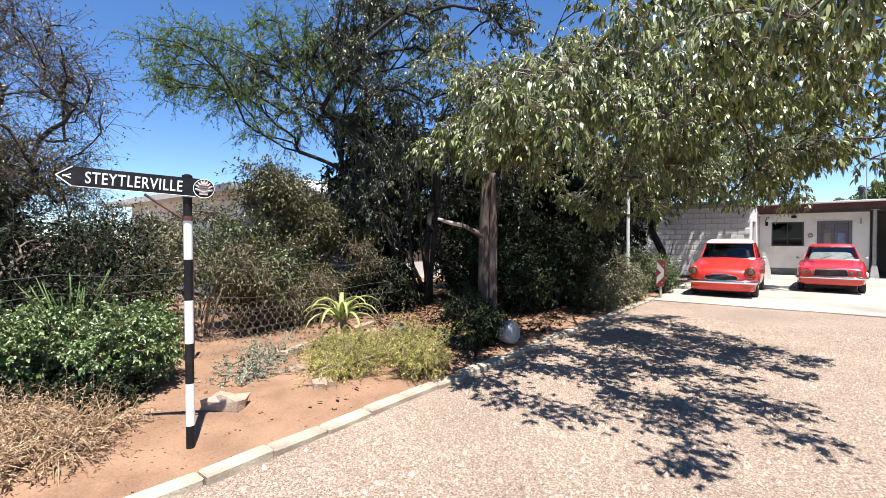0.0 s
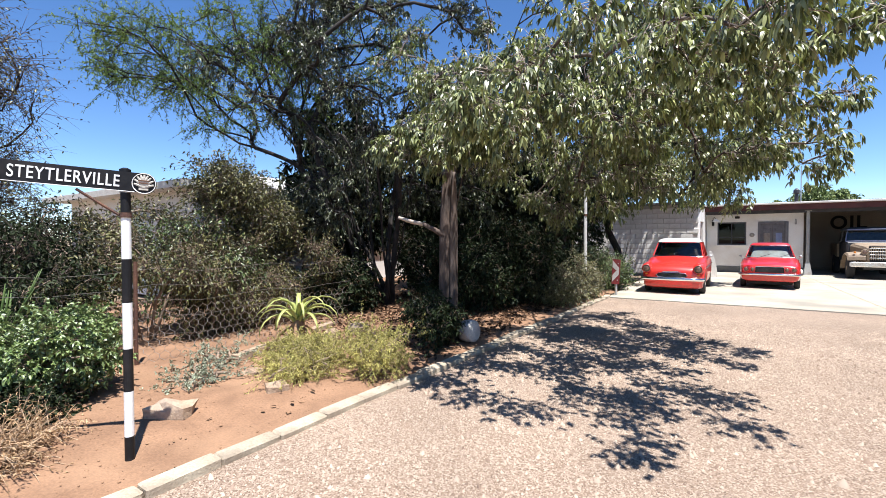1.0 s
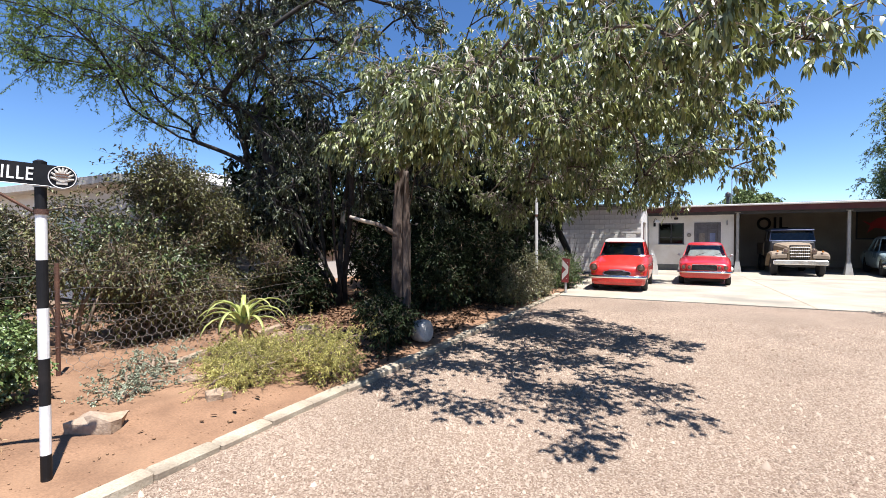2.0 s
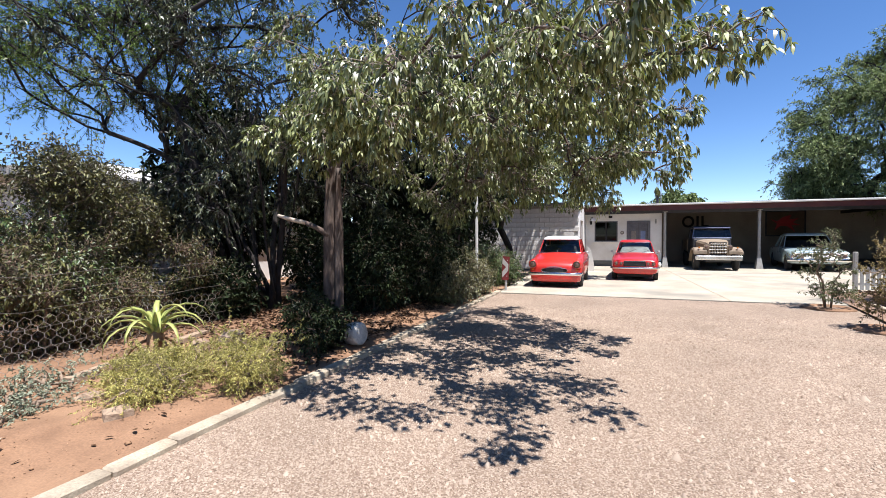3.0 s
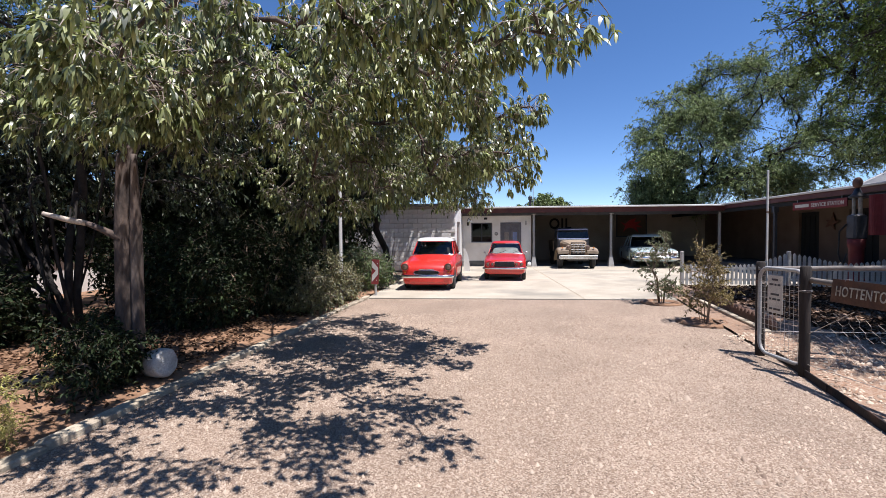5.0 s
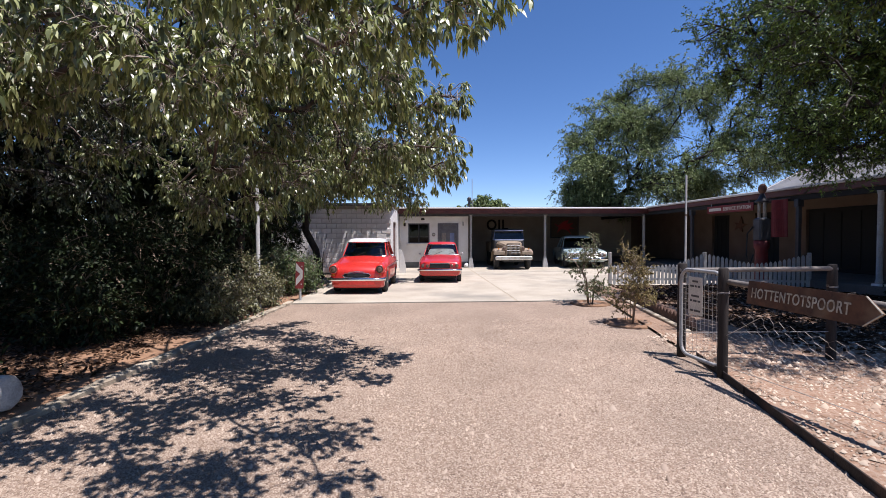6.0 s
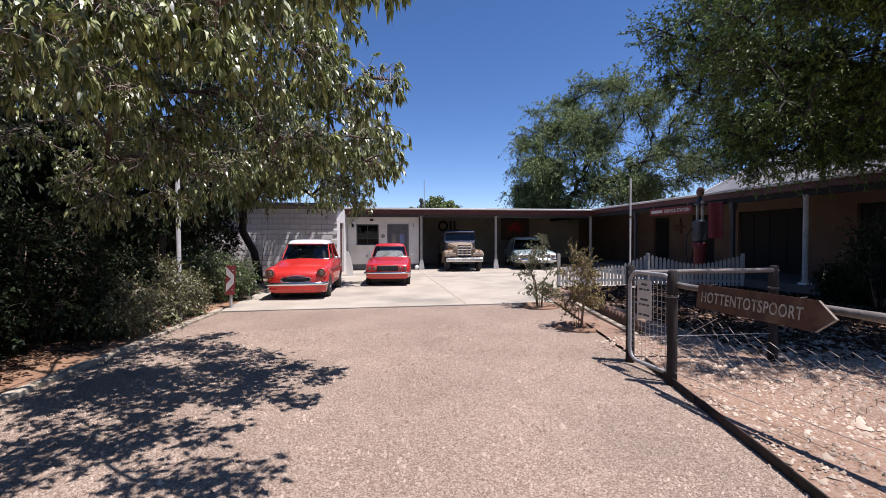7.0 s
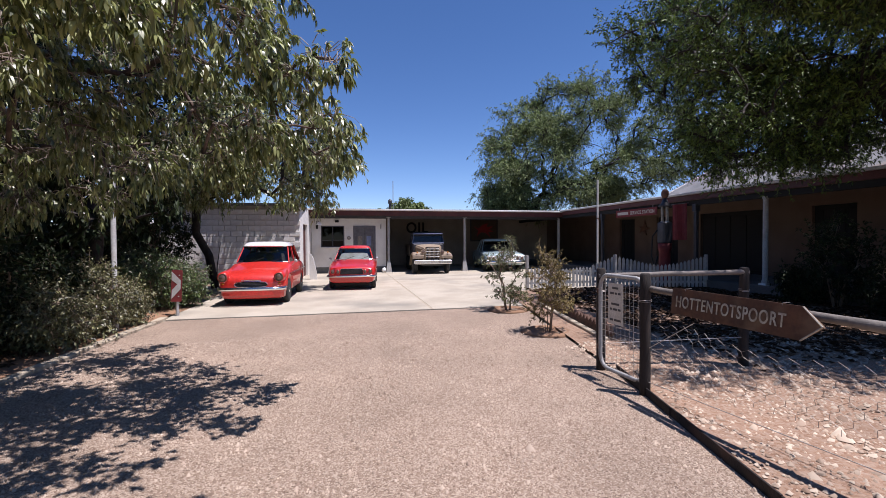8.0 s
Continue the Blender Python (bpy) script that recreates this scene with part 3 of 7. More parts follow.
solid("ground", mb, M["veld"], "dry reddish earth spreading out round the yard", "ground", "structure")

cols = np.linspace(0, 1, 33)
ys = np.arange(-5, 10.46, 0.2)
vs = []
for y in ys:
    x0, x1 = kerb_x(y) - 0.03, edge_x(y) + 0.02
    vs += [(x0 + (x1 - x0) * c, y, uneven(x0 + (x1 - x0) * c, y, 0.012)) for c in cols]
fs = [(j * 33 + i, j * 33 + i + 1, (j + 1) * 33 + i + 1, (j + 1) * 33 + i) for j in range(len(ys) - 1) for i in range(32)]
solid("road", Mesh().add(vs, fs), M["gravel"], "pinkish gravel drive with patches of bare earth", "gravel drive", "structure", smooth=True)

cols = np.linspace(0, 1, 30)
ys = np.arange(-5, 12.6, 0.2)
vs = []
for y in ys:
    x1 = kerb_x(y) - 0.1
    for c in cols:
        x = -11 + (x1 + 11) * c ** 0.6
        vs.append((x, y, 0.03 + uneven(x, y, 0.04) + 0.05 * min(1.0, abs(x - x1))))
fs = [(j * 30 + i, j * 30 + i + 1, (j + 1) * 30 + i + 1, (j + 1) * 30 + i) for j in range(len(ys) - 1) for i in range(29)]
solid("soil", Mesh().add(vs, fs), M["soil"], "loose orange-red garden soil behind the kerb", "soil", "structure", smooth=True)

vs = []
ys = np.arange(-5, 12.9, 0.2)
cols = np.linspace(0, 1, 34)
for y in ys:
    x0 = edge_x(y) + 0.02
    vs += [(x0 + (13.0 - x0) * c, y, 0.035 + uneven(x0 + (13 - x0) * c, y, 0.03) * min(1, c * 10 + 0.2)) for c in cols]
fs = [(j * 34 + i, j * 34 + i + 1, (j + 1) * 34 + i + 1, (j + 1) * 34 + i) for j in range(len(ys) - 1) for i in range(33)]
solid("stony_ground", Mesh().add(vs, fs), M["stony_soil"], "stony pale soil beside the drive behind the gate", "stony soil", "structure", smooth=True)

# concrete apron, cast in bays
apron = thing("concrete_apron", (0, 0, 0), "pale sunlit concrete parking slab with cracked joints", "concrete slab", kind="structure")
bays = [-2.3, 2.66, 7.2, 11.6]
rows_y = [10.42, 17.2, 26.5]
for i in range(3):
    for j in range(2):
        x0, x1, y0, y1 = bays[i], bays[i + 1], rows_y[j], rows_y[j + 1]
        mbx = Mesh().box(((x0 + x1) / 2, (y0 + y1) / 2, -0.045), (x1 - x0 - 0.045, y1 - y0 - 0.045, 0.13), 0.006)
        part("bay", mbx, M["concrete"], apron)

for i in range(1, 3):
    part("joint", Mesh().box((bays[i] + 0.0, 18.4, -0.05), (0.045, 15.9, 0.13)), M["kerb"], apron, "pale mortar joint")
part("joint", Mesh().box((4.6, 17.2, -0.052), (13.6, 0.045, 0.13)), M["concrete"], apron)

# ---- carport and office ----
YW = 21.2          # plane of the office front
office = thing("wall_office", (0, 0, 0), "white plastered office wall with window and door openings and dark plinth", "wall", kind="structure")
mb = Mesh()
WX0, WX1, WT = -0.45, 2.74, 2.42
win = (-0.06, 0.93, 1.15, 2.08)
dor = (1.31, 2.28, 0.02, 2.08)
for x0, x1, z0, z1 in ((WX0, win[0], 0.02, WT), (win[1], dor[0], 0.02, WT), (dor[1], WX1, 0.02, WT), (win[0], win[1], 0.02, win[2]), (win[0], win[1], win[3], WT), (dor[0], dor[1], dor[3], WT)):
    mb.box(((x0 + x1) / 2, YW + 0.11, (z0 + z1) / 2), (x1 - x0, 0.22, z1 - z0))
part("wall_panel", mb, M["whitewash"], office)
mb = Mesh()
mb.box(((WX0 + dor[0]) / 2, YW - 0.012, 0.15), (dor[0] - WX0, 0.03, 0.26), 0.006)
mb.box(((dor[1] + WX1) / 2, YW - 0.012, 0.15), (WX1 - dor[1], 0.03, 0.26), 0.006)
part("plinth", mb, M["plinth"], office, "dark grey painted plinth")

w = thing("window_1", (0, 0, 0), "dark steel-framed office window in the white wall", "window", kind="structure")
mb = Mesh()
x0, x1, z0, z1 = win
for c, s in ((((x0 + x1) / 2, YW + 0.05, z0 + 0.025), (x1 - x0, 0.06, 0.05)), (((x0 + x1) / 2, YW + 0.05, z1 - 0.025), (x1 - x0, 0.06, 0.05)),
             ((x0 + 0.025, YW + 0.05, (z0 + z1) / 2), (0.05, 0.06, z1 - z0 - 0.1)), ((x1 - 0.025, YW + 0.05, (z0 + z1) / 2), (0.05, 0.06, z1 - z0 - 0.1)),
             (((x0 + x1) / 2, YW + 0.05, (z0 + z1) / 2), (0.035, 0.05, z1 - z0 - 0.1)), (((x0 + x1) / 2, YW + 0.05, z0 + 0.3), (x1 - x0 - 0.1, 0.05, 0.03))):
    mb.box(c, s, 0.004)
part("window_frame", mb, M["dark_paint"], w)
mb = Mesh().box(((x0 + x1) / 2, YW - 0.03, z0 - 0.025), (x1 - x0 + 0.1, 0.1, 0.05), 0.008)
part("window_sill", mb, M["whitewash"], w)
for k in range(2):
    mb = Mesh().box((x0 + (x1 - x0) * (0.25 + 0.5 * k), YW + 0.052, (z0 + z1) / 2), ((x1 - x0) / 2 - 0.05, 0.005, z1 - z0 - 0.09))
    part("pane", mb, M["window_glass"], w)

d = thing("door_1", (0, 0, 0), "closed grey panelled double door with two notices", "door", kind="structure")
x0, x1, z0, z1 = dor
mb = Mesh()
for c, s in (((x0 + 0.05, YW + 0.02, (z0 + z1) / 2), (0.1, 0.1, z1 - z0)), ((x1 - 0.05, YW + 0.02, (z0 + z1) / 2), (0.1, 0.1, z1 - z0)), (((x0 + x1) / 2, YW + 0.02, z1 - 0.05), (x1 - x0 - 0.2, 0.1, 0.1))):
    mb.box(c, s, 0.006)
part("door_frame", mb, M["door_grey"], d)
for k in range(2):
    cx = x0 + 0.1 + (x1 - x0 - 0.2) * (0.25 + 0.5 * k)
    mb = Mesh().box((cx, YW + 0.05, (z0 + z1 - 0.1) / 2), ((x1 - x0 - 0.2) / 2 - 0.006, 0.045, z1 - z0 - 0.11), 0.004)
    mb.box((cx, YW + 0.024, 0.5), (0.24, 0.015, 0.6), 0.006)
    mb.box((cx, YW + 0.024, 1.75), (0.24, 0.015, 0.14), 0.006)
    leafd = part("door_leaf", mb, M["door_grey"], d)
    part("notice", Mesh().box((cx, YW + 0.022, 1.42), (0.2, 0.008, 0.42), 0.002), M["bluish"] if k else M["letter_grey"], leafd, "paper notice behind the door glass")
part("door_handle", Mesh().box(((x0 + x1) / 2 + 0.05, YW, 1.0), (0.03, 0.05, 0.13), 0.008), M["steel"], d)

# inner box of the office, so that the window looks into a dark room
mb = Mesh()
mb.box((1.15, 26.0, 1.25), (3.2, 0.2, 2.5))
mb.box((2.76, 23.9, 1.23), (0.2, 4.3, 2.46))
mb.box((-0.6, 23.75, 1.25), (0.2, 4.68, 2.5))
mb.box((1.1, 23.7, 0.01), (3.1, 4.5, 0.05))
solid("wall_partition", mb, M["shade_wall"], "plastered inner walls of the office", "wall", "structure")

# carport rear wall and far end
mb = Mesh()
mb.box((7.9, 26.4, 1.47), (10.3, 0.22, 2.90))
solid("wall_rear", mb, M["cream_wall"], "cream plastered rear wall of the carport in shade", "wall", "structure")

# columns: painted steel posts on flared feet
col = thing("carport_column", (2.84, 21.0, 0.02), "grey painted steel carport column with a flared foot", "column", "carport columns")
part("shaft", Mesh().box((0, 0, 1.24), (0.1, 0.1, 2.4), 0.012), M["grey_paint"], col)
part("foot", Mesh().loft([[(sx * w, sy * w, z) for sx, sy in ((-1, -1), (1, -1), (1, 1), (-1, 1))] for w, z in ((0.13, 0.0), (0.12, 0.05), (0.075, 0.4), (0.052, 0.5))]), M["grey_paint"], col)
part("cap", Mesh().box((0, 0, 2.43), (0.2, 0.14, 0.03), 0.006), M["grey_paint"], col)
for x in (6.32, 11.05):
    copy_thing(col, pose(x, 21.0, 0.02))

# roof of the carport: corrugated sheet, fascia, beam
def corrugated(x0, x1, y0, y1, z0, z1, along="y", pitch=0.076, amp=0.009, thick=0.004):
    """Corrugated sheet from the low edge to the high one; the ribs run along."""
    lo, hi = (x0, x1) if along == "y" else (y0, y1)
    n = int((hi - lo) / pitch * 4)
    vs, fs = [], []
    for i in range(n + 1):
        u = lo + (hi - lo) * i / n
        h = amp * math.sin(2 * math.pi * i / 4)
        pts = [(u, y0, z0 + h), (u, y1, z1 + h), (u, y1, z1 + h - thick), (u, y0, z0 + h - thick)] if along == "y" else [(x0, u, z0 + h), (x1, u, z1 + h), (x1, u, z1 + h - thick), (x0, u, z0 + h - thick)]
        vs += pts
    for i in range(n):
        a, b = i * 4, i * 4 + 4
        for k in range(4):
            fs.append((a + k, a + (k + 1) % 4, b + (k + 1) % 4, b + k))
    return Mesh().add(vs, fs)


roof = thing("carport_roof", (0, 0, 0), "low sheet-metal carport roof with a red-brown fascia", "roof", kind="structure")
part("roof_sheet", corrugated(-0.75, 11.2, 20.55, 27.0, 2.79, 2.98), M["roof_sheet"], roof)
part("fascia", Mesh().box((5.2, 20.62, 2.63), (11.8, 0.03, 0.26), 0.004), M["fascia"], roof, "faded red-brown painted fascia board")
part("gutter", Mesh().box((5.2, 20.56, 2.745), (11.9, 0.09, 0.07), 0.015), M["roof_white"], roof, "pale metal gutter")
part("beam", Mesh().box((5.2, 21.0, 2.47), (11.7, 0.09, 0.16), 0.008), M["dark_paint"], roof)
mb = Mesh()
for k in range(12):
    mb.box((-0.2 + 1.0 * k, 23.8, 2.72), (0.06, 6.1, 0.12))
part("rafter", mb, M["old_wood"], roof, "dark timber rafters")
solid("ceiling", Mesh().box((1.15, 23.7, 2.5), (3.1, 4.4, 0.04)), M["shade_wall"], "plain board ceiling of the office", "ceiling", "structure")

# block-built store with its return wall
BY = 18.6
store = thing("wall_blocks", (0, 0, 0), "whitewashed concrete-block wall dappled with tree shadow", "wall", kind="structure")
part("wall_core", Mesh().box((-3.13, BY + 0.13, 1.35), (4.62, 0.18, 2.7)), M["mortar"], store)
ret = thing("wall_return", (0, 0, 0), "whitewashed side wall with a brown doorway", "wall", kind="structure")
RA, RB = Vector((-0.80, BY + 0.02, 0)), Vector((-0.56, YW + 0.02, 0))
rlen, rang = (RB - RA).length, math.atan2(RB.y - RA.y, RB.x - RA.x)
def along(u):
    return RA.lerp(RB, u / rlen)
mb = Mesh()
for u0, u1, z0, z1 in ((0, 0.75, 0, 2.7), (1.65, rlen, 0, 2.7), (0.75, 1.65, 2.08, 2.7)):
    c_ = along((u0 + u1) / 2)
    mb.box((c_.x, c_.y, (z0 + z1) / 2), (u1 - u0, 0.2, z1 - z0), rz=rang)
part("wall_panel", mb, M["whitewash"], ret)
c_ = along(1.2)
part("door", Mesh().box((c_.x, c_.y, 1.05), (0.9, 0.05, 2.06), 0.005, rz=rang), M["fascia"], ret, "dark brown door standing shut")
mb = Mesh()
mb.box((-3.1, BY + 1.4, 2.76), (5.1, 3.2, 0.08), 0.01)
solid("store_roof", mb, M["roof_sheet"], "flat metal roof edge over the block store", "roof", "structure")
mb = Mesh().prism([(-0.10, 0), (0.16, 0), (0.14, 0.3), (0.05, 0.72), (-0.02, 0.9), (-0.10, 0.94)], 0.12, Matrix.Translation((-0.22, BY - 0.35, 0.02)) @ Matrix.Rotation(radians(90), 4, "X"))
solid("stub_wall", mb, M["whitewash"], "low white wall with a sloping top beside the side door", "low wall", "structure")

# ---- wing with the veranda ----
wing = thing("wall_wing", (0, 0, 0), "plastered veranda wall in deep shade with dark doorways", "wall", kind="structure")
mb = Mesh()
XW = 13.7
opens = [(18.9, 20.0), (16.3, 17.5), (12.75, 15.2), (10.2, 11.3), (5.6, 7.4)]
cuts = sorted(opens)
prev = 1.0
for a, b in cuts + [(26.5, 26.5)]:
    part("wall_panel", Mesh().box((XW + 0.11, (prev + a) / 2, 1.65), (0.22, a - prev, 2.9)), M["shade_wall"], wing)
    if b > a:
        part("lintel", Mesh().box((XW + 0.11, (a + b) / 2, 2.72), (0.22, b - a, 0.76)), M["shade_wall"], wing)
    prev = b
# near-black folding leaves fill each opening
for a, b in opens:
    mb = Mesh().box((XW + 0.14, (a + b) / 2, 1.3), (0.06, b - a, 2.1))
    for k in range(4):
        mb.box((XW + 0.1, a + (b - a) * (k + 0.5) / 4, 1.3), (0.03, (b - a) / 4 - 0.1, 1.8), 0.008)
    part("door", mb, M["black"], wing, "near-black folding doors")
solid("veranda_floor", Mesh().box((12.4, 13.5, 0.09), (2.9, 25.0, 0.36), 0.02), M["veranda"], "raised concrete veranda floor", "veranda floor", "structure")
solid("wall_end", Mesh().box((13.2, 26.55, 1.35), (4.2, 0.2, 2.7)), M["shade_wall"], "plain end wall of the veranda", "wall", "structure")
vroof = thing("veranda_roof", (0, 0, 0), "lean-to sheet-metal veranda roof with pale gutter", "roof", kind="structure")
part("roof_sheet", corrugated(10.95, 13.9, 0.6, 26.8, 2.80, 3.05, "x"), M["roof_sheet"], vroof)
part("gutter", Mesh().box((10.93, 10.6, 2.775), (0.09, 19.9, 0.07), 0.015), M["roof_white"], vroof, "pale metal gutter")
part("fascia", Mesh().box((11.0, 10.6, 2.66), (0.03, 19.8, 0.16), 0.004), M["fascia"], vroof, "dark red-brown fascia board")
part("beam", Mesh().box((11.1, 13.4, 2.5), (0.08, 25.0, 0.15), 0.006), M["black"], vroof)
hroof = thing("house_roof", (0, 0, 0), "pitched grey corrugated roof above the veranda", "roof", kind="structure")
part("roof_sheet", corrugated(13.6, 17.6, 0.6, 17.5, 3.05, 5.0, "x"), M["roof_sheet"], hroof)
part("gable", Mesh().prism([(0, 0), (8.0, 0), (4.0, 1.95)], 0.15, Matrix.Translation((13.6, 17.5, 3.05)) @ Matrix.Rotation(radians(90), 4, "X")), M["whitewash"], hroof)
part("roof_sheet", corrugated(17.6, 21.6, 0.6, 17.5, 5.0, 3.05, "x"), M["roof_sheet"], hroof)

vcol = thing("veranda_column", (11.08, 10.43, 0.27), "white painted round veranda column", "column", "veranda columns")
part("shaft", Mesh().lathe([(0.075, 0.0), (0.075, 0.1), (0.06, 0.13), (0.055, 2.1), (0.06, 2.13), (0.075, 2.16), (0.075, 2.2)], (0, 0, 0), 14), M["picket_paint"], vcol, smooth=True)
part("base", Mesh().box((0, 0, 0.02), (0.2, 0.2, 0.06), 0.01), M["white_enamel"], vcol)
copy_thing(vcol, pose(11.08, 6.9, 0.27))
vpost = thing("veranda_post", (11.1, 12.62, 0.27), "dark painted square veranda post", "post", "veranda posts")
part("shaft", Mesh().box((0, 0, 1.1), (0.1, 0.1, 2.2), 0.008), M["dark_paint"], vpost)
part("bracket", Mesh().box((0, 0, 2.08), (0.18, 0.14, 0.22), 0.01), M["dark_paint"], vpost)
copy_thing(vpost, pose(11.1, 17.4, 0.27))

# ---- neighbour's house behind the hedge ----
nh = thing("house", (-13.35, 9.3, 0), "low plastered house with a white hipped roof behind the hedge", "house")
part("wall", Mesh().box((0, 0, 1.3), (7.0, 8.8, 2.6), 0.02), M["whitewash"], nh)
hip = [[(-4.0, -4.9, 2.52), (4.0, -4.9, 2.52), (4.0, 4.9, 2.52), (-4.0, 4.9, 2.52)], [(-4.0, -4.9, 2.62), (4.0, -4.9, 2.62), (4.0, 4.9, 2.62), (-4.0, 4.9, 2.62)], [(-0.05, -1.2, 3.55), (0.05, -1.2, 3.55), (0.05, 1.2, 3.55), (-0.05, 1.2, 3.55)]]
part("roof", Mesh().loft(hip), M["roof_white"], nh, "white painted sheet-metal hipped roof")
mb = Mesh()
for c_, s_ in (((0, -4.92, 2.56), (8.04, 0.03, 0.16)), ((4.02, 0, 2.56), (0.03, 9.8, 0.16))):
    mb.box(c_, s_, 0.004)
part("fascia", mb, M["paper"], nh)
for x, y, sx, sy in ((3.5, -2.2, 0.08, 1.5), (3.5, 1.8, 0.08, 1.5), (0.5, -4.4, 1.5, 0.08)):
    wd = part("window", Mesh().box((x + 0.02, y - 0.02, 1.55), (sx, sy, 1.1), 0.01), M["white_enamel"], nh)
    part("pane", Mesh().box((x + 0.065 * (sx < 1), y - 0.065 * (sy < 1), 1.55), (sx - 0.14 if sx > 1 else 0.02, sy - 0.14 if sy > 1 else 0.02, 0.96)), M["dark_glass"], wd)
shed = thing("shed", (-7.5, 24.0, 0), "low outbuilding with a sheet-metal roof among the trees", "shed")
part("wall", Mesh().box((0, 0, 1.1), (6.0, 3.0, 2.2), 0.02), M["brick"], shed)
part("roof", corrugated(-3.3, 3.3, -1.9, 1.8, 2.2, 2.5), M["roof_white"], shed)

# ---- signpost ----
def signpost(at, yaw):
    ob = thing("signpost", at, "striped black-and-white pole with an arrow-shaped enamel direction sign", "signpost", rz=yaw)
    bands = [(0.0, 0.155, 0), (0.155, 0.43, 1), (0.43, 0.69, 0), (0.69, 0.97, 1), (0.97, 1.235, 0), (1.235, 1.51, 1), (1.51, 1.76, 0)]
    for a, b, k in bands:
        part("pole_band", Mesh().lathe([(0.026, a), (0.026, b)], (0, 0, 0), 16), M["white_enamel"] if k else M["black_enamel"], ob, smooth=False)
    part("pole_cap", Mesh().lathe([(0.03, 1.755), (0.03, 1.775), (0.012, 1.785)], (0, 0, 0), 16), M["black_enamel"], ob)
    tilt = Matrix.Translation((0, -0.034, 1.70)) @ Matrix.Rotation(radians(4.0), 4, "Y") @ Matrix.Rotation(radians(90), 4, "X")
    h = 0.058
    plate = part("arrow_plate", Mesh().prism([(-0.60, -h), (0.1, -h), (0.1, h), (-0.60, h), (-0.68, 0)], 0.006, tilt), M["black_enamel"], ob, "black enamelled arrow plate")
    trim = Mesh()
    for p, q in (((-0.60, -h), (-0.68, 0)), ((-0.68, 0), (-0.60, h)), ((-0.645, 0.004), (-0.605, -0.012)), ((-0.645, -0.004), (-0.605, 0.012))):
        trim.tube([tilt @ Vector((*p, 0.007)), tilt @ Vector((*q, 0.007))], 0.0035, 6)
    trim.tube([tilt @ Vector((-0.60, -h, 0.006)), tilt @ Vector((0.06, -h, 0.006))], 0.002, 6)
    part("arrow_edge", trim, M["white_enamel"], plate, "white edging of the arrow head")
    lettering("STEYTLERVILLE", 0.071, 0.515, M["white_enamel"], tilt @ Matrix.Translation((-0.275, 0, 0.008)), plate, bold=0.008)
    dm = tilt @ Matrix.Translation((0.105, -0.003, 0.004))
    disc = part("badge", Mesh().lathe([(0.0635, -0.004), (0.0635, 0.004)], (0, 0, 0), 28, dm), M["black_enamel"], ob, "round badge with a pale ribbed fan emblem")
    part("badge_rim", Mesh().tube([dm @ Vector((0.06 * math.cos(a), 0.06 * math.sin(a), 0.005)) for a in np.linspace(0, 2 * math.pi, 29)], 0.0025, 6), M["white_enamel"], disc)
    fan = Mesh()
    for k in range(9):
        a = radians(18 + 18 * k)
        r = 0.060 if 1 <= k <= 7 else 0.053
        fan.tube([dm @ Vector((0, -0.028, 0.006)), dm @ Vector((r * 0.6 * math.cos(a), -0.028 + r * 1.0 * math.sin(a), 0.007)), dm @ Vector((r * math.cos(a), -0.028 + r * 1.35 * math.sin(a), 0.006))], [0.004, 0.0075, 0.005], 6)
    fan.box((0, 0, 0), (0.05, 0.016, 0.004), 0.002, m=dm @ Matrix.Translation((0, -0.033, 0.006)))
    part("emblem", fan, M["paper"], disc)
    bars = Mesh()
    for z, wdt in ((0.016, 0.06), (0.002, 0.05)):
        bars.box((0, 0, 0), (wdt, 0.007, 0.003), 0.001, m=dm @ Matrix.Translation((0, z, 0.0135)))
    part("lettering", bars, M["rust"], disc, "small reddish lettering too worn to read")
    part("brace", Mesh().tube([(-0.03, -0.02, 1.50), (-0.23, -0.03, 1.645)], 0.009, 6), M["rust"], ob, "rusty diagonal brace")
    part("collar", Mesh().lathe([(0.032, 1.635), (0.032, 1.655)], (0, 0, 0), 16), M["steel"], ob)
    part("collar", Mesh().lathe([(0.032, 1.485), (0.032, 1.515)], (0, 0, 0), 16), M["rust"], ob)
    return ob


signpost((-3.165, 0.88, 0.02), 54)

# ---- kerb of cast blocks ----
kerb = thing("kerb", (0, 0, 0), "whitewashed concrete kerb of separate worn blocks along the drive", "kerb", kind="structure")
kmesh = []
for k in range(5):
    mbk = Mesh().box((0, 0, 0), (0.125, 0.404, 0.17), 0.008 + 0.002 * k)
    mbk.v = [(x + 0.003 * noise.noise(Vector((x * 9, y * 6, z * 9 + k * 5))), y, z + 0.006 * noise.noise(Vector((x * 5, y * 5 + k * 7, z * 4)))) for x, y, z in mbk.v]
    kmesh.append(mbk.data("kerb_block", M["kerb"]))
y = -4.75
while y < 10.4:
    ob = new("kerb_block", kmesh[random.randrange(5)])
    ob.parent = kerb
    ob.matrix_world = pose(kerb_x(y) - 0.075 + random.uniform(-0.009, 0.009), y, -0.036 + random.uniform(-0.007, 0.006), random.uniform(-1.0, 1.0), random.uniform(-2.5, 2.5), -2.6 + random.uniform(-1.2, 1.2))
    y += 0.408

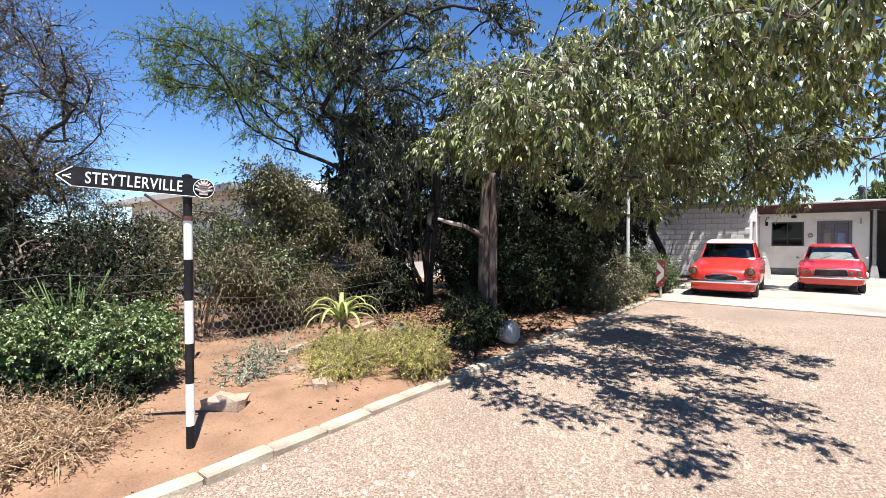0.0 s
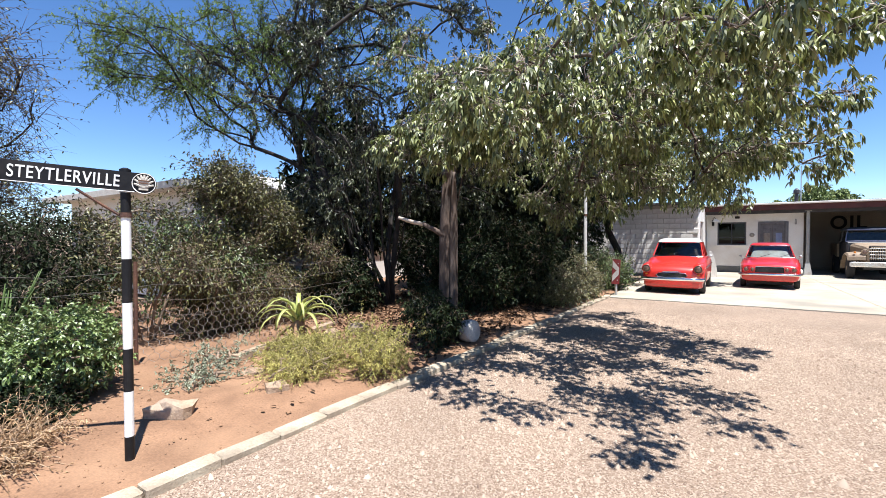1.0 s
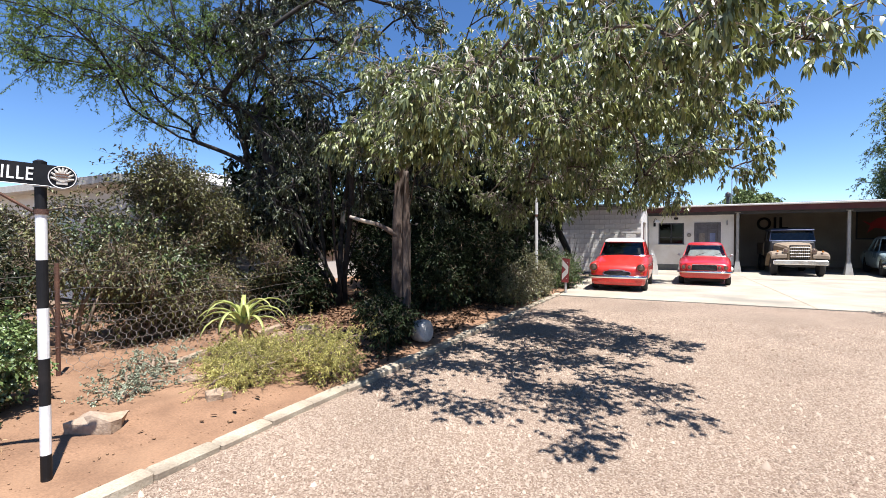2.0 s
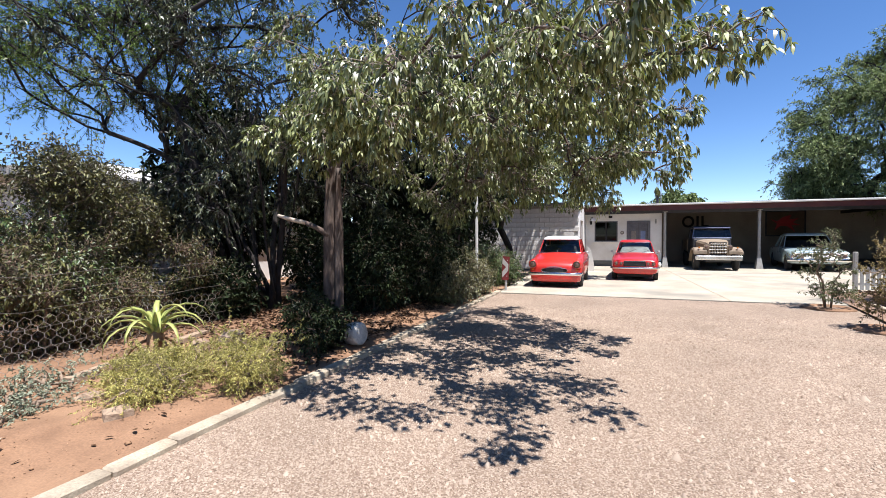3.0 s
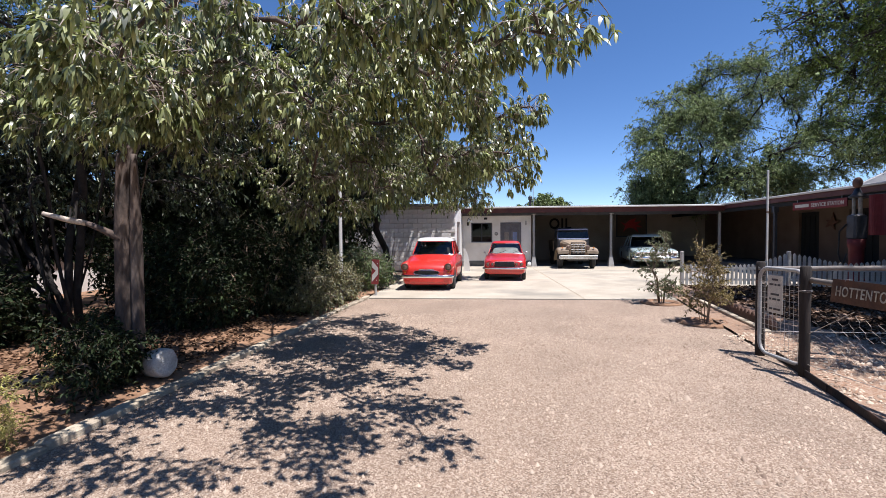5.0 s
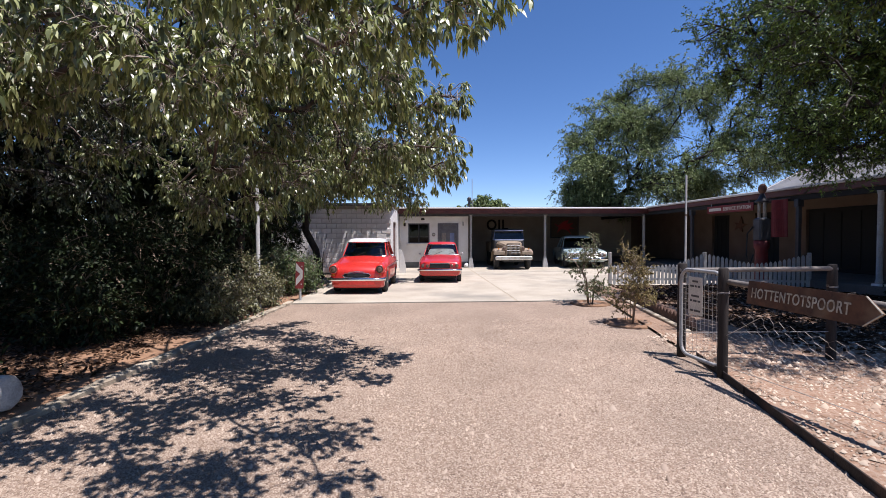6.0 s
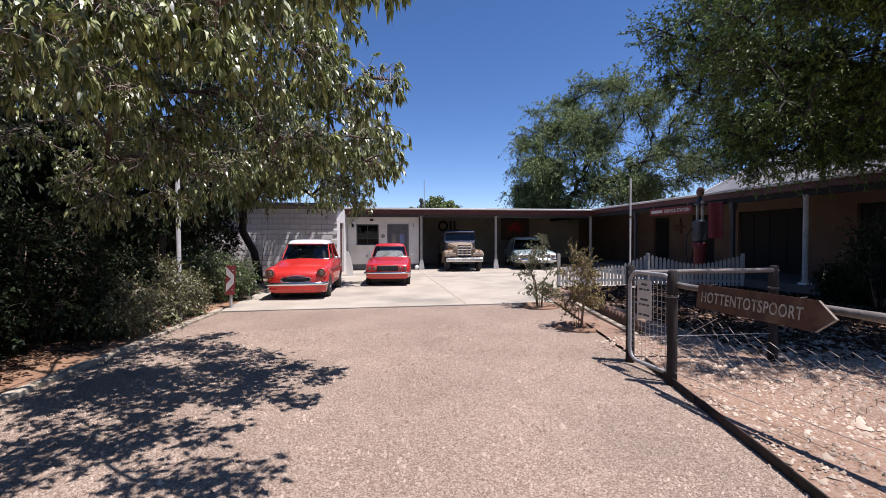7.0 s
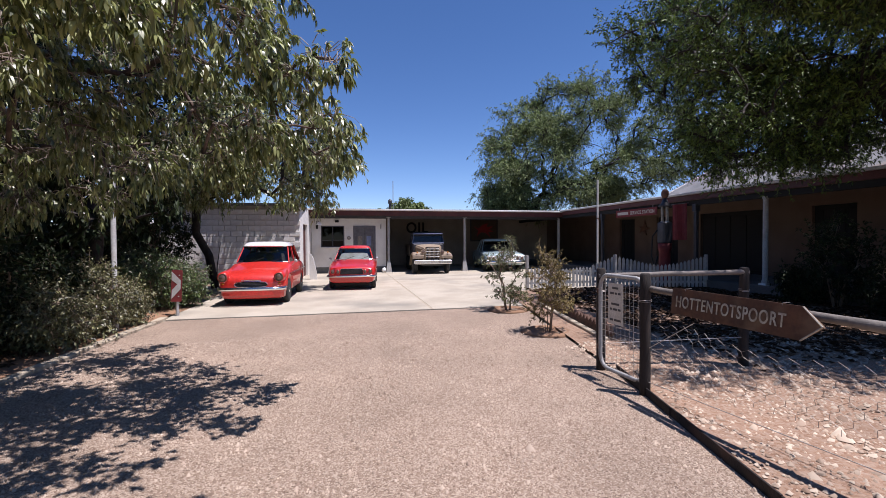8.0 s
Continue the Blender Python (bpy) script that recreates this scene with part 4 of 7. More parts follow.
# ---- gate, rails and road sign ----
gp = thing("gate_post", (3.64, 5.96, 0.0), "dark weathered round timber gate post", "post", "gate posts")
def rough_post(h, r, seed):
    rings = []
    for k in range(9):
        z = h * k / 8
        rings.append([(math.cos(a) * (r + 0.006 * noise.noise(Vector((math.cos(a) * 2, math.sin(a) * 2 + seed, z * 3)))) , math.sin(a) * (r + 0.006 * noise.noise(Vector((math.cos(a) * 2, math.sin(a) * 2 + seed, z * 3 + 9)))), z) for a in np.linspace(0, 2 * math.pi, 13)[:-1]])
    rings.append([(x * 0.75, y2 * 0.75, h + 0.012) for x, y2, z in rings[-1]])
    return Mesh().loft(rings)
part("shaft", rough_post(1.1, 0.048, 1), M["old_wood"], gp, smooth=True)
part("tie_wire", Mesh().tube([(0.053 * math.cos(a), 0.053 * math.sin(a), 0.85 + a * 0.002) for a in np.linspace(0, 12.5, 40)], 0.0025, 5), M["wire"], gp)
copy_thing(gp, pose(3.58, 5.17, 0.0, 0, 0, 70))
gp3 = copy_thing(gp, pose(3.76, 2.75, 0.0, 0, 0, 150))
gp4 = copy_thing(gp, pose(5.17, 5.62, 0.0, 0, 0, 200))

gate = thing("garden_gate", (3.61, 5.56, 0.07), "small tubular steel garden gate with wire mesh and a notice", "gate", rz=94.5)
hw, gh, gr = 0.325, 0.98, 0.02
loop = []
rr = 0.13
for cx, cz, a0 in ((-hw + rr, rr, 180), (hw - rr, rr, 270), (hw - rr, gh - rr, 0), (-hw + rr, gh - rr, 90)):
    loop += [(cx + rr * math.cos(radians(a0 + q)), 0, cz + rr * math.sin(radians(a0 + q))) for q in range(0, 91, 15)]
loop.append(loop[0])
part("gate_frame", Mesh().tube(loop, gr, 10, False), M["grey_paint"], gate, "pale bent steel tube", True)
mb = Mesh()
for k in range(11):
    x = -hw + 0.03 + (2 * hw - 0.06) * k / 10
    mb.tube([(x, 0.006, 0.03), (x, 0.006, gh - 0.03)], 0.0016, 4)
for k in range(16):
    z = 0.03 + (gh - 0.06) * k / 15
    mb.tube([(-hw + 0.01, 0.009, z), (hw - 0.01, 0.009, z)], 0.0016, 4)
part("mesh_wire", mb, M["wire"], gate)
board = part("notice_board", Mesh().box((0.05, 0.03, 0.70), (0.22, 0.008, 0.42), 0.003), M["paper"], gate, "weathered cream notice with lines of lettering")
for k, words in enumerate(((0.09,), (0.04, 0.03, 0.06), (), (0.12,), (0.04, 0.06, 0.03), (), (0.10, 0.05))):
    x = 0.05 - (sum(words) + 0.014 * (len(words) - 1)) / 2
    for wdt in words:
        part("lettering", Mesh().box((x + wdt / 2, 0.035, 0.86 - 0.054 * k), (wdt, 0.003, 0.022), 0.001), M["dark_paint"], board)
        x += wdt + 0.014
for z in (0.2, 0.8):
    part("hinge", Mesh().box((0.345, 0, z), (0.06, 0.03, 0.05), 0.006), M["rust"], gate)

rail = thing("fence_rail", (0, 0, 0), "pale weathered pole forming a fence rail", "rail", "fence rails")
def pole_line(a, b, r, seed, n=12, sag=0.0):
    return [tuple(Vector(a).lerp(Vector(b), k / n) + Vector((0.012 * noise.noise(Vector((k * 0.5, seed, 0))), 0.012 * noise.noise(Vector((k * 0.5, seed, 5))), 0.015 * noise.noise(Vector((k * 0.4, seed, 9))) - sag * 4 * (k / n) * (1 - k / n)))) for k in range(n + 1)]
part("pole", Mesh().tube(pole_line((3.60, 5.95, 1.03), (5.2, 5.60, 1.06), 0.04, 2), [0.027] * 12 + [0.03], 10), M["grey_wood"], rail, smooth=True)
rail = thing("fence_rail", (0, 0, 0), "pale weathered pole carrying the wooden road sign", "rail", "fence rails")
part("pole", Mesh().tube(pole_line((3.60, 5.2, 0.975), (3.80, 2.6, 0.925), 0.04, 5), [0.028] * 8 + [0.034] * 5, 10), M["grey_wood"], rail, smooth=True)

sm = Matrix.Translation((3.60, 4.28, 0.908)) @ Matrix.Rotation(radians(-90 + 3.5), 4, "Z") @ Matrix.Rotation(radians(0.6), 4, "Y") @ Matrix.Rotation(radians(84), 4, "X")
rs = thing("road_sign", (0, 0, 0), "weathered brown wooden arrow sign wired to the fence rail", "sign")
hh = 0.105
pl = part("arrow_board", Mesh().prism([(-0.53, -hh), (0.47, -hh), (0.59, 0), (0.47, hh), (-0.53, hh)], 0.018, sm), M["sign_wood"], rs)
lettering("HOTTENTOTSPOORT", 0.092, 0.86, M["sign_letter"], sm @ Matrix.Translation((-0.05, 0, 0.021)), pl, bold=0.012)
mb = Mesh()
for p, q in (((0.47, -hh), (0.585, 0)), ((0.585, 0), (0.47, hh))):
    mb.tube([sm @ Vector((*p, 0.018)), sm @ Vector((*q, 0.018))], 0.005, 6)
part("arrow_edge", mb, M["sign_letter"], pl, "pale line along the arrow head")
for x in (-0.4, 0.35):
    part("tie_wire", Mesh().tube([sm @ Vector((x, hh - 0.012, 0.021)), sm @ Vector((x, hh + 0.004, 0.018)), sm @ Vector((x + 0.01, hh + 0.012, -0.03))], 0.0018, 5), M["wire_old"], rs)


def wire_net(a, b, top, bottom, cell, seed, sag=0.0, wr=0.0009, bulge=0.03):
    """Hexagonal netting between two points on the ground."""
    a, b = Vector(a), Vector(b)
    ln = (b - a).length
    d = (b - a).normalized()
    nrm = Vector((-d.y, d.x, 0))
    cw, chh = cell, cell * 0.75
    mbn = Mesh()
    rows = int((top - bottom) / chh)
    colsn = int(ln / cw)

    def P(u, z):
        q = a + d * u
        off = bulge * noise.noise(Vector((u * 1.6, z * 2.0, seed)))
        dz = -sag * (0.5 + noise.noise(Vector((u * 0.9, seed, 2)))) * max(0.0, (z - bottom)) / (top - bottom)
        return (q.x + nrm.x * off + d.x * 0.3 * off, q.y + nrm.y * off + d.y * 0.3 * off, z + dz + 0.3 * off)

    for r in range(rows):
        z = bottom + r * chh
        for c in range(colsn):
            u = (c + (0.5 if r % 2 else 0.0)) * cw
            p0, p1, p2, p3 = P(u, z), P(u, z + chh * 0.5), P(u - cw / 2, z + chh), P(u + cw / 2, z + chh)
            mbn.tube([p0, p1], wr * 1.4, 3, False)
            mbn.tube([p1, p2], wr, 3, False)
            mbn.tube([p1, p3], wr, 3, False)
    return mbn


fence = thing("netting_fence", (0, 0, 0), "loose hexagonal wire netting hung under the sign rail", "fence")
part("netting", wire_net((3.66, 5.1, 0), (3.86, 2.7, 0), 0.82, 0.22, 0.125, 3, 0.3, 0.0012, 0.10), M["wire_old"], fence)
part("strand", Mesh().tube([(3.58, 5.15, 0.42), (3.7, 4.75, 0.72)], 0.003, 5), M["wire"], fence)
part("strand", Mesh().tube([(3.58, 5.15, 0.13), (3.8, 2.75, 0.16)], 0.0035, 5), M["wire"], fence)
part("strand", Mesh().tube([(3.64, 5.9, 0.3), (5.17, 5.6, 0.35)], 0.0035, 5), M["wire"], fence)

# edging along the stony strip
edging = thing("edging", (0, 0, 0), "rusted steel edging strip with its shade in the dark colour", "edging", kind="structure")
y = -4.6
k = 0
while y < 5.1:
    part("strip", Mesh().box((edge_x(y + 0.6) + 0.008, y + 0.6, 0.015), (0.014, 1.2, 0.11 + 0.008 * (k % 3)), 0.003, rz=-math.atan(0.27)), M["edge_steel_shaded"], edging)
    y += 1.16
    k += 1

# saw-tooth brick edging and the pale kerb at its foot
saw = thing("brick_edging", (0, 0, 0), "saw-tooth edging of slanted brown bricks", "edging", kind="structure")
bm_ = Mesh().box((0, 0, 0), (0.09, 0.17, 0.17), 0.01).data("brick", M["brick"])
n = 26
for k in range(n):
    p = Vector((4.56, 7.2, 0.11)).lerp(Vector((5.15, 10.6, 0.11)), k / (n - 1))
    ob = new("brick", bm_)
    ob.parent = saw
    ob.matrix_world = Matrix.Translation(p) @ Matrix.Rotation(math.atan2(-0.73, 4.1), 4, "Z") @ Matrix.Rotation(radians(45 + random.uniform(-4, 4)), 4, "X")
foot = thing("kerb", (0, 0, 0), "pale low kerb at the foot of the brick edging", "kerb", kind="structure")
for k in range(10):
    p = Vector((4.42, 7.2, 0.02)).lerp(Vector((4.98, 10.3, 0.02)), k / 9)
    part("kerb_block", Mesh().box(p, (0.09, 0.40, 0.12), 0.01, rz=math.atan2(-0.68, 3.7)), M["kerb"], foot)

# ---- picket fence ----
pf = thing("picket_fence", (0, 0, 0), "white wooden picket fence with a scalloped top", "fence")
pk = {}
def picket(h):
    h = round(h, 2)
    if h not in pk:
        pk[h] = Mesh().prism([(-0.035, 0.06), (0.035, 0.06), (0.035, h - 0.05), (0, h), (-0.035, h - 0.05)], 0.018, Matrix.Rotation(radians(90), 4, "X")).data("picket", M["picket_paint"])
    return pk[h]
def picket_run(a, b, hts):
    a, b = Vector(a), Vector(b)
    n = int((b - a).length / 0.105)
    ang = math.atan2(b.y - a.y, b.x - a.x)
    for k in range(n + 1):
        p = a.lerp(b, k / n)
        ob = new("picket", picket(hts(k / n)))
        ob.parent = pf
        ob.matrix_world = Matrix.Translation(p) @ Matrix.Rotation(ang, 4, "Z")
    for z in (0.2, 0.5):
        m = (a + b) / 2
        part("rail", Mesh().box((m.x, m.y, z), ((b - a).length, 0.03, 0.06), 0.005, rz=ang), M["picket_paint"], pf)
picket_run((5.95, 13.1, 0), (7.9, 13.1, 0), lambda u: 0.61 + 0.02 * math.sin(u * 9))
picket_run((8.0, 13.1, 0), (10.9, 12.1, 0), lambda u: float(np.interp(u, (0, 0.08, 0.2, 0.35, 0.48, 0.62, 0.76, 0.9, 1), (0.70, 0.80, 0.95, 0.86, 0.74, 0.69, 0.74, 0.86, 0.95))))
for x, y in ((5.92, 13.08), (8.58, 12.9), (10.95, 12.1)):
    part("fence_post", Mesh().box((x, y, 0.48), (0.08, 0.08, 1.0), 0.01), M["picket_paint"], pf)

# slender poles
def slim_pole(at, h, r, label, m):
    ob = thing("lamp_pole", at, label, "pole")
    part("pole", Mesh().lathe([(r * 1.3, 0), (r * 1.3, 0.2), (r, 0.22), (r, h - 0.02), (r * 0.6, h)], (0, 0, 0), 12), M[m], ob, smooth=True)
    part("clamp", Mesh().lathe([(r * 1.25, h * 0.62), (r * 1.25, h * 0.62 + 0.05)], (0, 0, 0), 12), M["rust"], ob)
    return ob
slim_pole((-2.555, 9.39, 0.02), 3.0, 0.036, "grey galvanised steel pole standing among the shrubs", "grey_paint")
slim_pole((8.9, 14.3, 0.0), 3.35, 0.03, "thin grey steel pole behind the picket fence", "grey_paint")

# hazard plate
hz = thing("hazard_marker", (-2.18, 10.85, 0.0), "faded red hazard plate with white chevron on steel post", "road marker", rz=8)
part("post", Mesh().lathe([(0.03, 0), (0.03, 0.85)], (0, 0, 0), 12), M["steel"], hz)
pm = Matrix.Translation((0, -0.035, 0.59)) @ Matrix.Rotation(radians(90), 4, "X") @ Matrix.Rotation(radians(-3), 4, "Z")
# the plate's red is darkened beyond fading, to include the shade on it
plate = part("plate", Mesh().prism([(-0.08, -0.3), (0.08, -0.3), (0.09, -0.29), (0.09, 0.29), (0.08, 0.3), (-0.08, 0.3), (-0.09, 0.29), (-0.09, -0.29)], 0.006, pm), M["old_red"], hz)
part("chevron", Mesh().prism([(-0.086, 0.11), (-0.086, 0.27), (0.066, 0.1), (0.066, -0.06), (-0.076, -0.25), (-0.076, -0.08), (0.012, 0.03)], 0.002, pm @ Matrix.Translation((0, 0, 0.007))), M["picket_paint"], plate, "faded white chevron")
for z in (-0.2, 0.2):
    part("bolt", Mesh().lathe([(0.0, 0.004), (0.012, 0.003), (0.012, 0.0)], (0, 0, 0), 8, pm @ Matrix.Translation((0.04, z, 0.007))), M["steel"], plate)

# ---- cars ----
def lerp_table(table, y):
    ys = [r[0] for r in table]
    return [float(np.interp(y, ys, [r[k] for r in table])) for k in range(1, len(table[0]))]


def car_body(table, wheels, arch, crown):
    """Body shell from stations (y, half width, top, bottom, shoulder drop), with real wheel arches."""
    ys = sorted({round(v, 3) for v in list(np.arange(table[0][0], table[-1][0], 0.07)) + [r[0] for r in table] + [w + d for w in wheels for d in np.linspace(-arch, arch, 11)]})
    rings = []
    for y in ys:
        w, zt, zb, dr = lerp_table(table, y)
        for yw in wheels:
            if abs(y - yw) <= arch:
                zb = max(zb, 0.29 + math.sqrt(max(0.0, arch ** 2 - (y - yw) ** 2)) - 0.01)
        h = zt - zb
        half = [(0, zb), (0.80 * w, zb), (0.965 * w, zb + 0.10 * h), (w, zb + 0.36 * h), (0.995 * w, zb + 0.58 * h), (0.965 * w, zt - dr), (0.88 * w, zt - 0.25 * dr), (0.62 * w, zt + 0.3 * crown), (0.3 * w, zt + 0.8 * crown), (0, zt + crown)]
        ring = [(x, y, z) for x, z in half] + [(-x, y, z) for x, z in half[-2:0:-1]]
        rings.append(ring)
    return Mesh().loft(rings)


def wheel(parent, x, y, r, wd, side, rim="chrome"):
    m = Matrix.Translation((x, y, r)) @ Matrix.Rotation(radians(90 * side), 4, "Y")
    ob = new("wheel")
    ob.parent = parent
    ob.empty_display_size = 0.1
    part("tyre", Mesh().lathe([(r * 0.62, -wd / 2), (r * 0.93, -wd / 2), (r, -wd * 0.35), (r, wd * 0.35), (r * 0.93, wd / 2), (r * 0.62, wd / 2)], (0, 0, 0), 24, m), M["rubber"], ob, smooth=True)
    part("rim", Mesh().lathe([(r * 0.63, wd * 0.30), (r * 0.63, wd * 0.47), (r * 0.55, wd * 0.5), (r * 0.5, wd * 0.34), (r * 0.25, wd * 0.38), (r * 0.2, wd * 0.52), (0.01, wd * 0.56)], (0, 0, 0), 20, m), M[rim], ob, smooth=True)
    return ob


def greenhouse(parent, belt, roofl, roof_mat, frame_mat, inset=0.012, roof_t=0.05, roof_from=0.87, glass="dark_glass", cabin="interior"):
    """belt and roofl: (front y, rear y, front half width, rear half width, z). Glass, pillars and a rounded roof."""
    def ring(b, k=0.0):
        f, r, wf, wr, z = b
        pts = []
        for y, w, sy in ((f, wf, 1), (r, wr, -1)):
            row = [(-1, 0.0), (-0.97, -0.035), (-0.8, -0.07), (0, -0.10), (0.8, -0.07), (0.97, -0.035), (1, 0.0)]
            row = row if sy == 1 else row[::-1]
            pts += [(s * (w - k), y + sy * (d + 0.10 + k), z) for s, d in row]
        return pts
    def between(u, k=0.0):
        return ring([a + (b - a) * u for a, b in zip(belt, roofl)], k)
    part("glass", Mesh().loft([between(0.0, inset), between(0.5, inset), between(0.95, inset)], caps=False), M[glass], parent, smooth=False)
    part("cabin", Mesh().loft([between(-0.05, 0.10), between(0.45, 0.14), between(0.55, 0.25)]), M[cabin], parent, "seats and trim")
    z = roofl[4]
    part("roof", Mesh().loft([between(roof_from, -0.014), between(0.95, -0.014), between(1.0, 0.0), *[[(x * k, y + ((roofl[0] + roofl[1]) / 2 - y) * (1 - k), z + roof_t * q) for x, y, _ in between(1.0)] for k, q in ((0.975, 0.3), (0.92, 0.58), (0.80, 0.82), (0.6, 0.95), (0.3, 1.0))]]), roof_mat, parent, smooth=True)
    low, high = between(0.0, 0.002), between(0.9, 0.002)
    for i in (0, 6, 7, 13):
        part("pillar", Mesh().tube([low[i], high[i]], [0.018, 0.015] if i < 7 else [0.04, 0.032], 8), frame_mat, parent)
    for s in (0, 1):
        a, b = (low[6], low[7]) if s == 0 else (low[0], low[13])
        c, e = (high[6], high[7]) if s == 0 else (high[0], high[13])
        part("pillar", Mesh().tube([Vector(a).lerp(Vector(b), 0.52), Vector(c).lerp(Vector(e), 0.52)], 0.016, 8), frame_mat, parent)
    part("windscreen_trim", Mesh().tube([low[i] for i in range(0, 7)] + [high[i] for i in range(6, -1, -1)] + [low[0]], 0.011, 6, False), M["chrome"], parent)
    mid = [Vector(low[3]) + Vector((s * 0.25, -0.012, 0.015)) for s in (-1, 1)]
    for p in mid:
        part("wiper", Mesh().tube([p, p + Vector((0.28, 0.07, 0.10))], 0.006, 5), M["black"], parent)


def round_lamp(parent, x, y, z, r, name="headlight", bezel="chrome"):
    m = Matrix.Translation((x, y, z)) @ Matrix.Rotation(radians(90), 4, "X")
    ob = part(name, Mesh().lathe([(r * 0.92, -0.06), (r * 0.92, 0.0), (r * 0.7, 0.022), (r * 0.3, 0.034), (0.004, 0.037)], (0, 0, 0), 22, m), M["lamp_glass"], parent, smooth=True)
    part("bezel", Mesh().lathe([(r * 0.9, -0.06), (r * 1.12, -0.05), (r * 1.15, 0.0), (r * 1.05, 0.022), (r * 0.93, 0.016)], (0, 0, 0), 22, m), M[bezel], ob, smooth=True)
    return ob


def bumper(parent, w, y, z, r=0.055, wrap=0.4, mat="chrome", overriders=(0.35,)):
    pts = [(-w, y + wrap, z), (-w - 0.01, y + 0.16, z), (-w + 0.05, y + 0.04, z), (-w * 0.6, y - 0.015, z), (0, y - 0.04, z), (w * 0.6, y - 0.015, z), (w - 0.05, y + 0.04, z), (w + 0.01, y + 0.16, z), (w, y + wrap, z)]
    mb = Mesh()
    sec = [(0.0, -1), (-0.5, -0.75), (-0.8, 0.0), (-0.5, 0.75), (0.0, 1), (0.25, 0)]
    rings = []
    for i, p in enumerate(pts):
        d = (Vector(pts[min(i + 1, 8)]) - Vector(pts[max(i - 1, 0)])).normalized()
        out = Vector((d.y, -d.x, 0))
        rings.append([tuple(Vector(p) - out * (a * r) + Vector((0, 0, b * r))) for a, b in sec])
    ob = part("bumper", mb.loft(rings), M[mat], parent, "bright chrome bumper" if mat == "chrome" else "", smooth=True)
    for s in overriders:
        for q in (-1, 1):
            part("overrider", Mesh().blob((q * s * w, y - 0.05, z), (0.05, 0.07, 0.15), 2, 0.05), M[mat], ob, smooth=True)
    return ob


def saloon_coral(at, rz):
    c = thing("car", at, "coral-red vintage saloon with white roof, parked on concrete", "car", "parked cars", rz=rz)
    wheels = (0.72, 2.92)
    T = [(0.0, 0.40, 0.57, 0.36, 0.06), (0.012, 0.53, 0.595, 0.33, 0.06), (0.035, 0.63, 0.63, 0.30, 0.06), (0.08, 0.70, 0.67, 0.28, 0.06), (0.16, 0.75, 0.715, 0.26, 0.06), (0.45, 0.78, 0.79, 0.24, 0.07), (1.20, 0.785, 0.94, 0.22, 0.08), (1.9, 0.79, 0.955, 0.22, 0.08), (3.1, 0.785, 0.95, 0.23, 0.09), (3.75, 0.73, 0.86, 0.28, 0.1), (3.92, 0.60, 0.74, 0.36, 0.12)]
    part("body", car_body(T, wheels, 0.335, 0.035), M["car_coral"], c, smooth=True)
    part("underbody", Mesh().box((0, 1.95, 0.25), (1.18, 3.5, 0.26), 0.03), M["black"], c)
    greenhouse(c, (1.20, 3.35, 0.66, 0.62, 0.955), (1.62, 2.95, 0.56, 0.53, 1.40), M["car_white"], M["car_coral"], roof_t=0.085, roof_from=0.91)
    for s in (-1, 1):
        # headlight pods standing proud on the wings
        pod = Mesh()
        rings = []
        for y, r, z in ((-0.01, 0.104, 0.665), (0.02, 0.125, 0.667), (0.2, 0.132, 0.675), (0.6, 0.11, 0.72), (1.15, 0.03, 0.82)):
            rings.append([(s * (0.635 + 0.02 * min(y, 1)) + r * math.cos(a), y, z + r * math.sin(a)) for a in np.linspace(0, 2 * math.pi, 19)[:-1]])
        p = part("wing", pod.loft(rings), M["car_coral"], c, "rounded wing top carrying the headlight", True)
        round_lamp(p, s * 0.635, -0.012, 0.665, 0.088, bezel="rust")
        part("indicator", Mesh().blob((s * 0.64, 0.03, 0.52), (0.08, 0.06, 0.045), 1, 0.0), M["amber"], c)
        for y in wheels:
            wheel(c, s * 0.685, y, 0.29, 0.15, s)
        part("side_strip", Mesh().tube([(s * 0.792, 0.5, 0.70), (s * 0.80, 1.9, 0.72), (s * 0.79, 3.4, 0.72)], 0.011, 6), M["chrome"], c)
        part("door_handle", Mesh().box((s * 0.80, 2.25, 0.78), (0.03, 0.12, 0.025), 0.008), M["chrome"], c)
    part("mirror", Mesh().blob((0.84, 1.25, 0.98), (0.11, 0.05, 0.08), 3, 0.02).tube([(0.74, 1.28, 0.86), (0.82, 1.26, 0.96)], 0.010, 6), M["steel"], c)
    g = part("grille", Mesh().loft([[(x, 0.0 + d + 0.12 * x * x, 0.50 + z) for x, z in ((-0.37, 0.0), (-0.32, -0.045), (0, -0.06), (0.32, -0.045), (0.37, 0.0), (0.32, 0.045), (0.16, 0.06), (0, 0.062), (-0.16, 0.06), (-0.32, 0.045))] for d in (0.05, -0.02)]), M["black"], c, "dark wide oval grille opening")
    part("grille_rim", Mesh().tube([(x, -0.02 + 0.12 * x * x, 0.50 + z) for x, z in ((-0.385, 0.0), (-0.33, -0.05), (0, -0.066), (0.33, -0.05), (0.385, 0.0), (0.33, 0.05), (0.16, 0.066), (0, 0.068), (-0.16, 0.066), (-0.33, 0.05), (-0.385, 0.0))], 0.009, 6, False), M["chrome"], g)
    for z in (-0.03, 0.0, 0.03):
        part("grille_bar", Mesh().box((0, -0.018, 0.50 + z), (0.50, 0.012, 0.006), 0.002), M["dark_paint"], g)
    part("bonnet_edge", Mesh().tube([(-0.22, -0.005, 0.59), (0, -0.012, 0.605), (0.22, -0.005, 0.59)], 0.009, 8), M["chrome"], c, "chrome strip along the bonnet edge")
    bumper(c, 0.75, -0.09, 0.405, 0.042, overriders=())
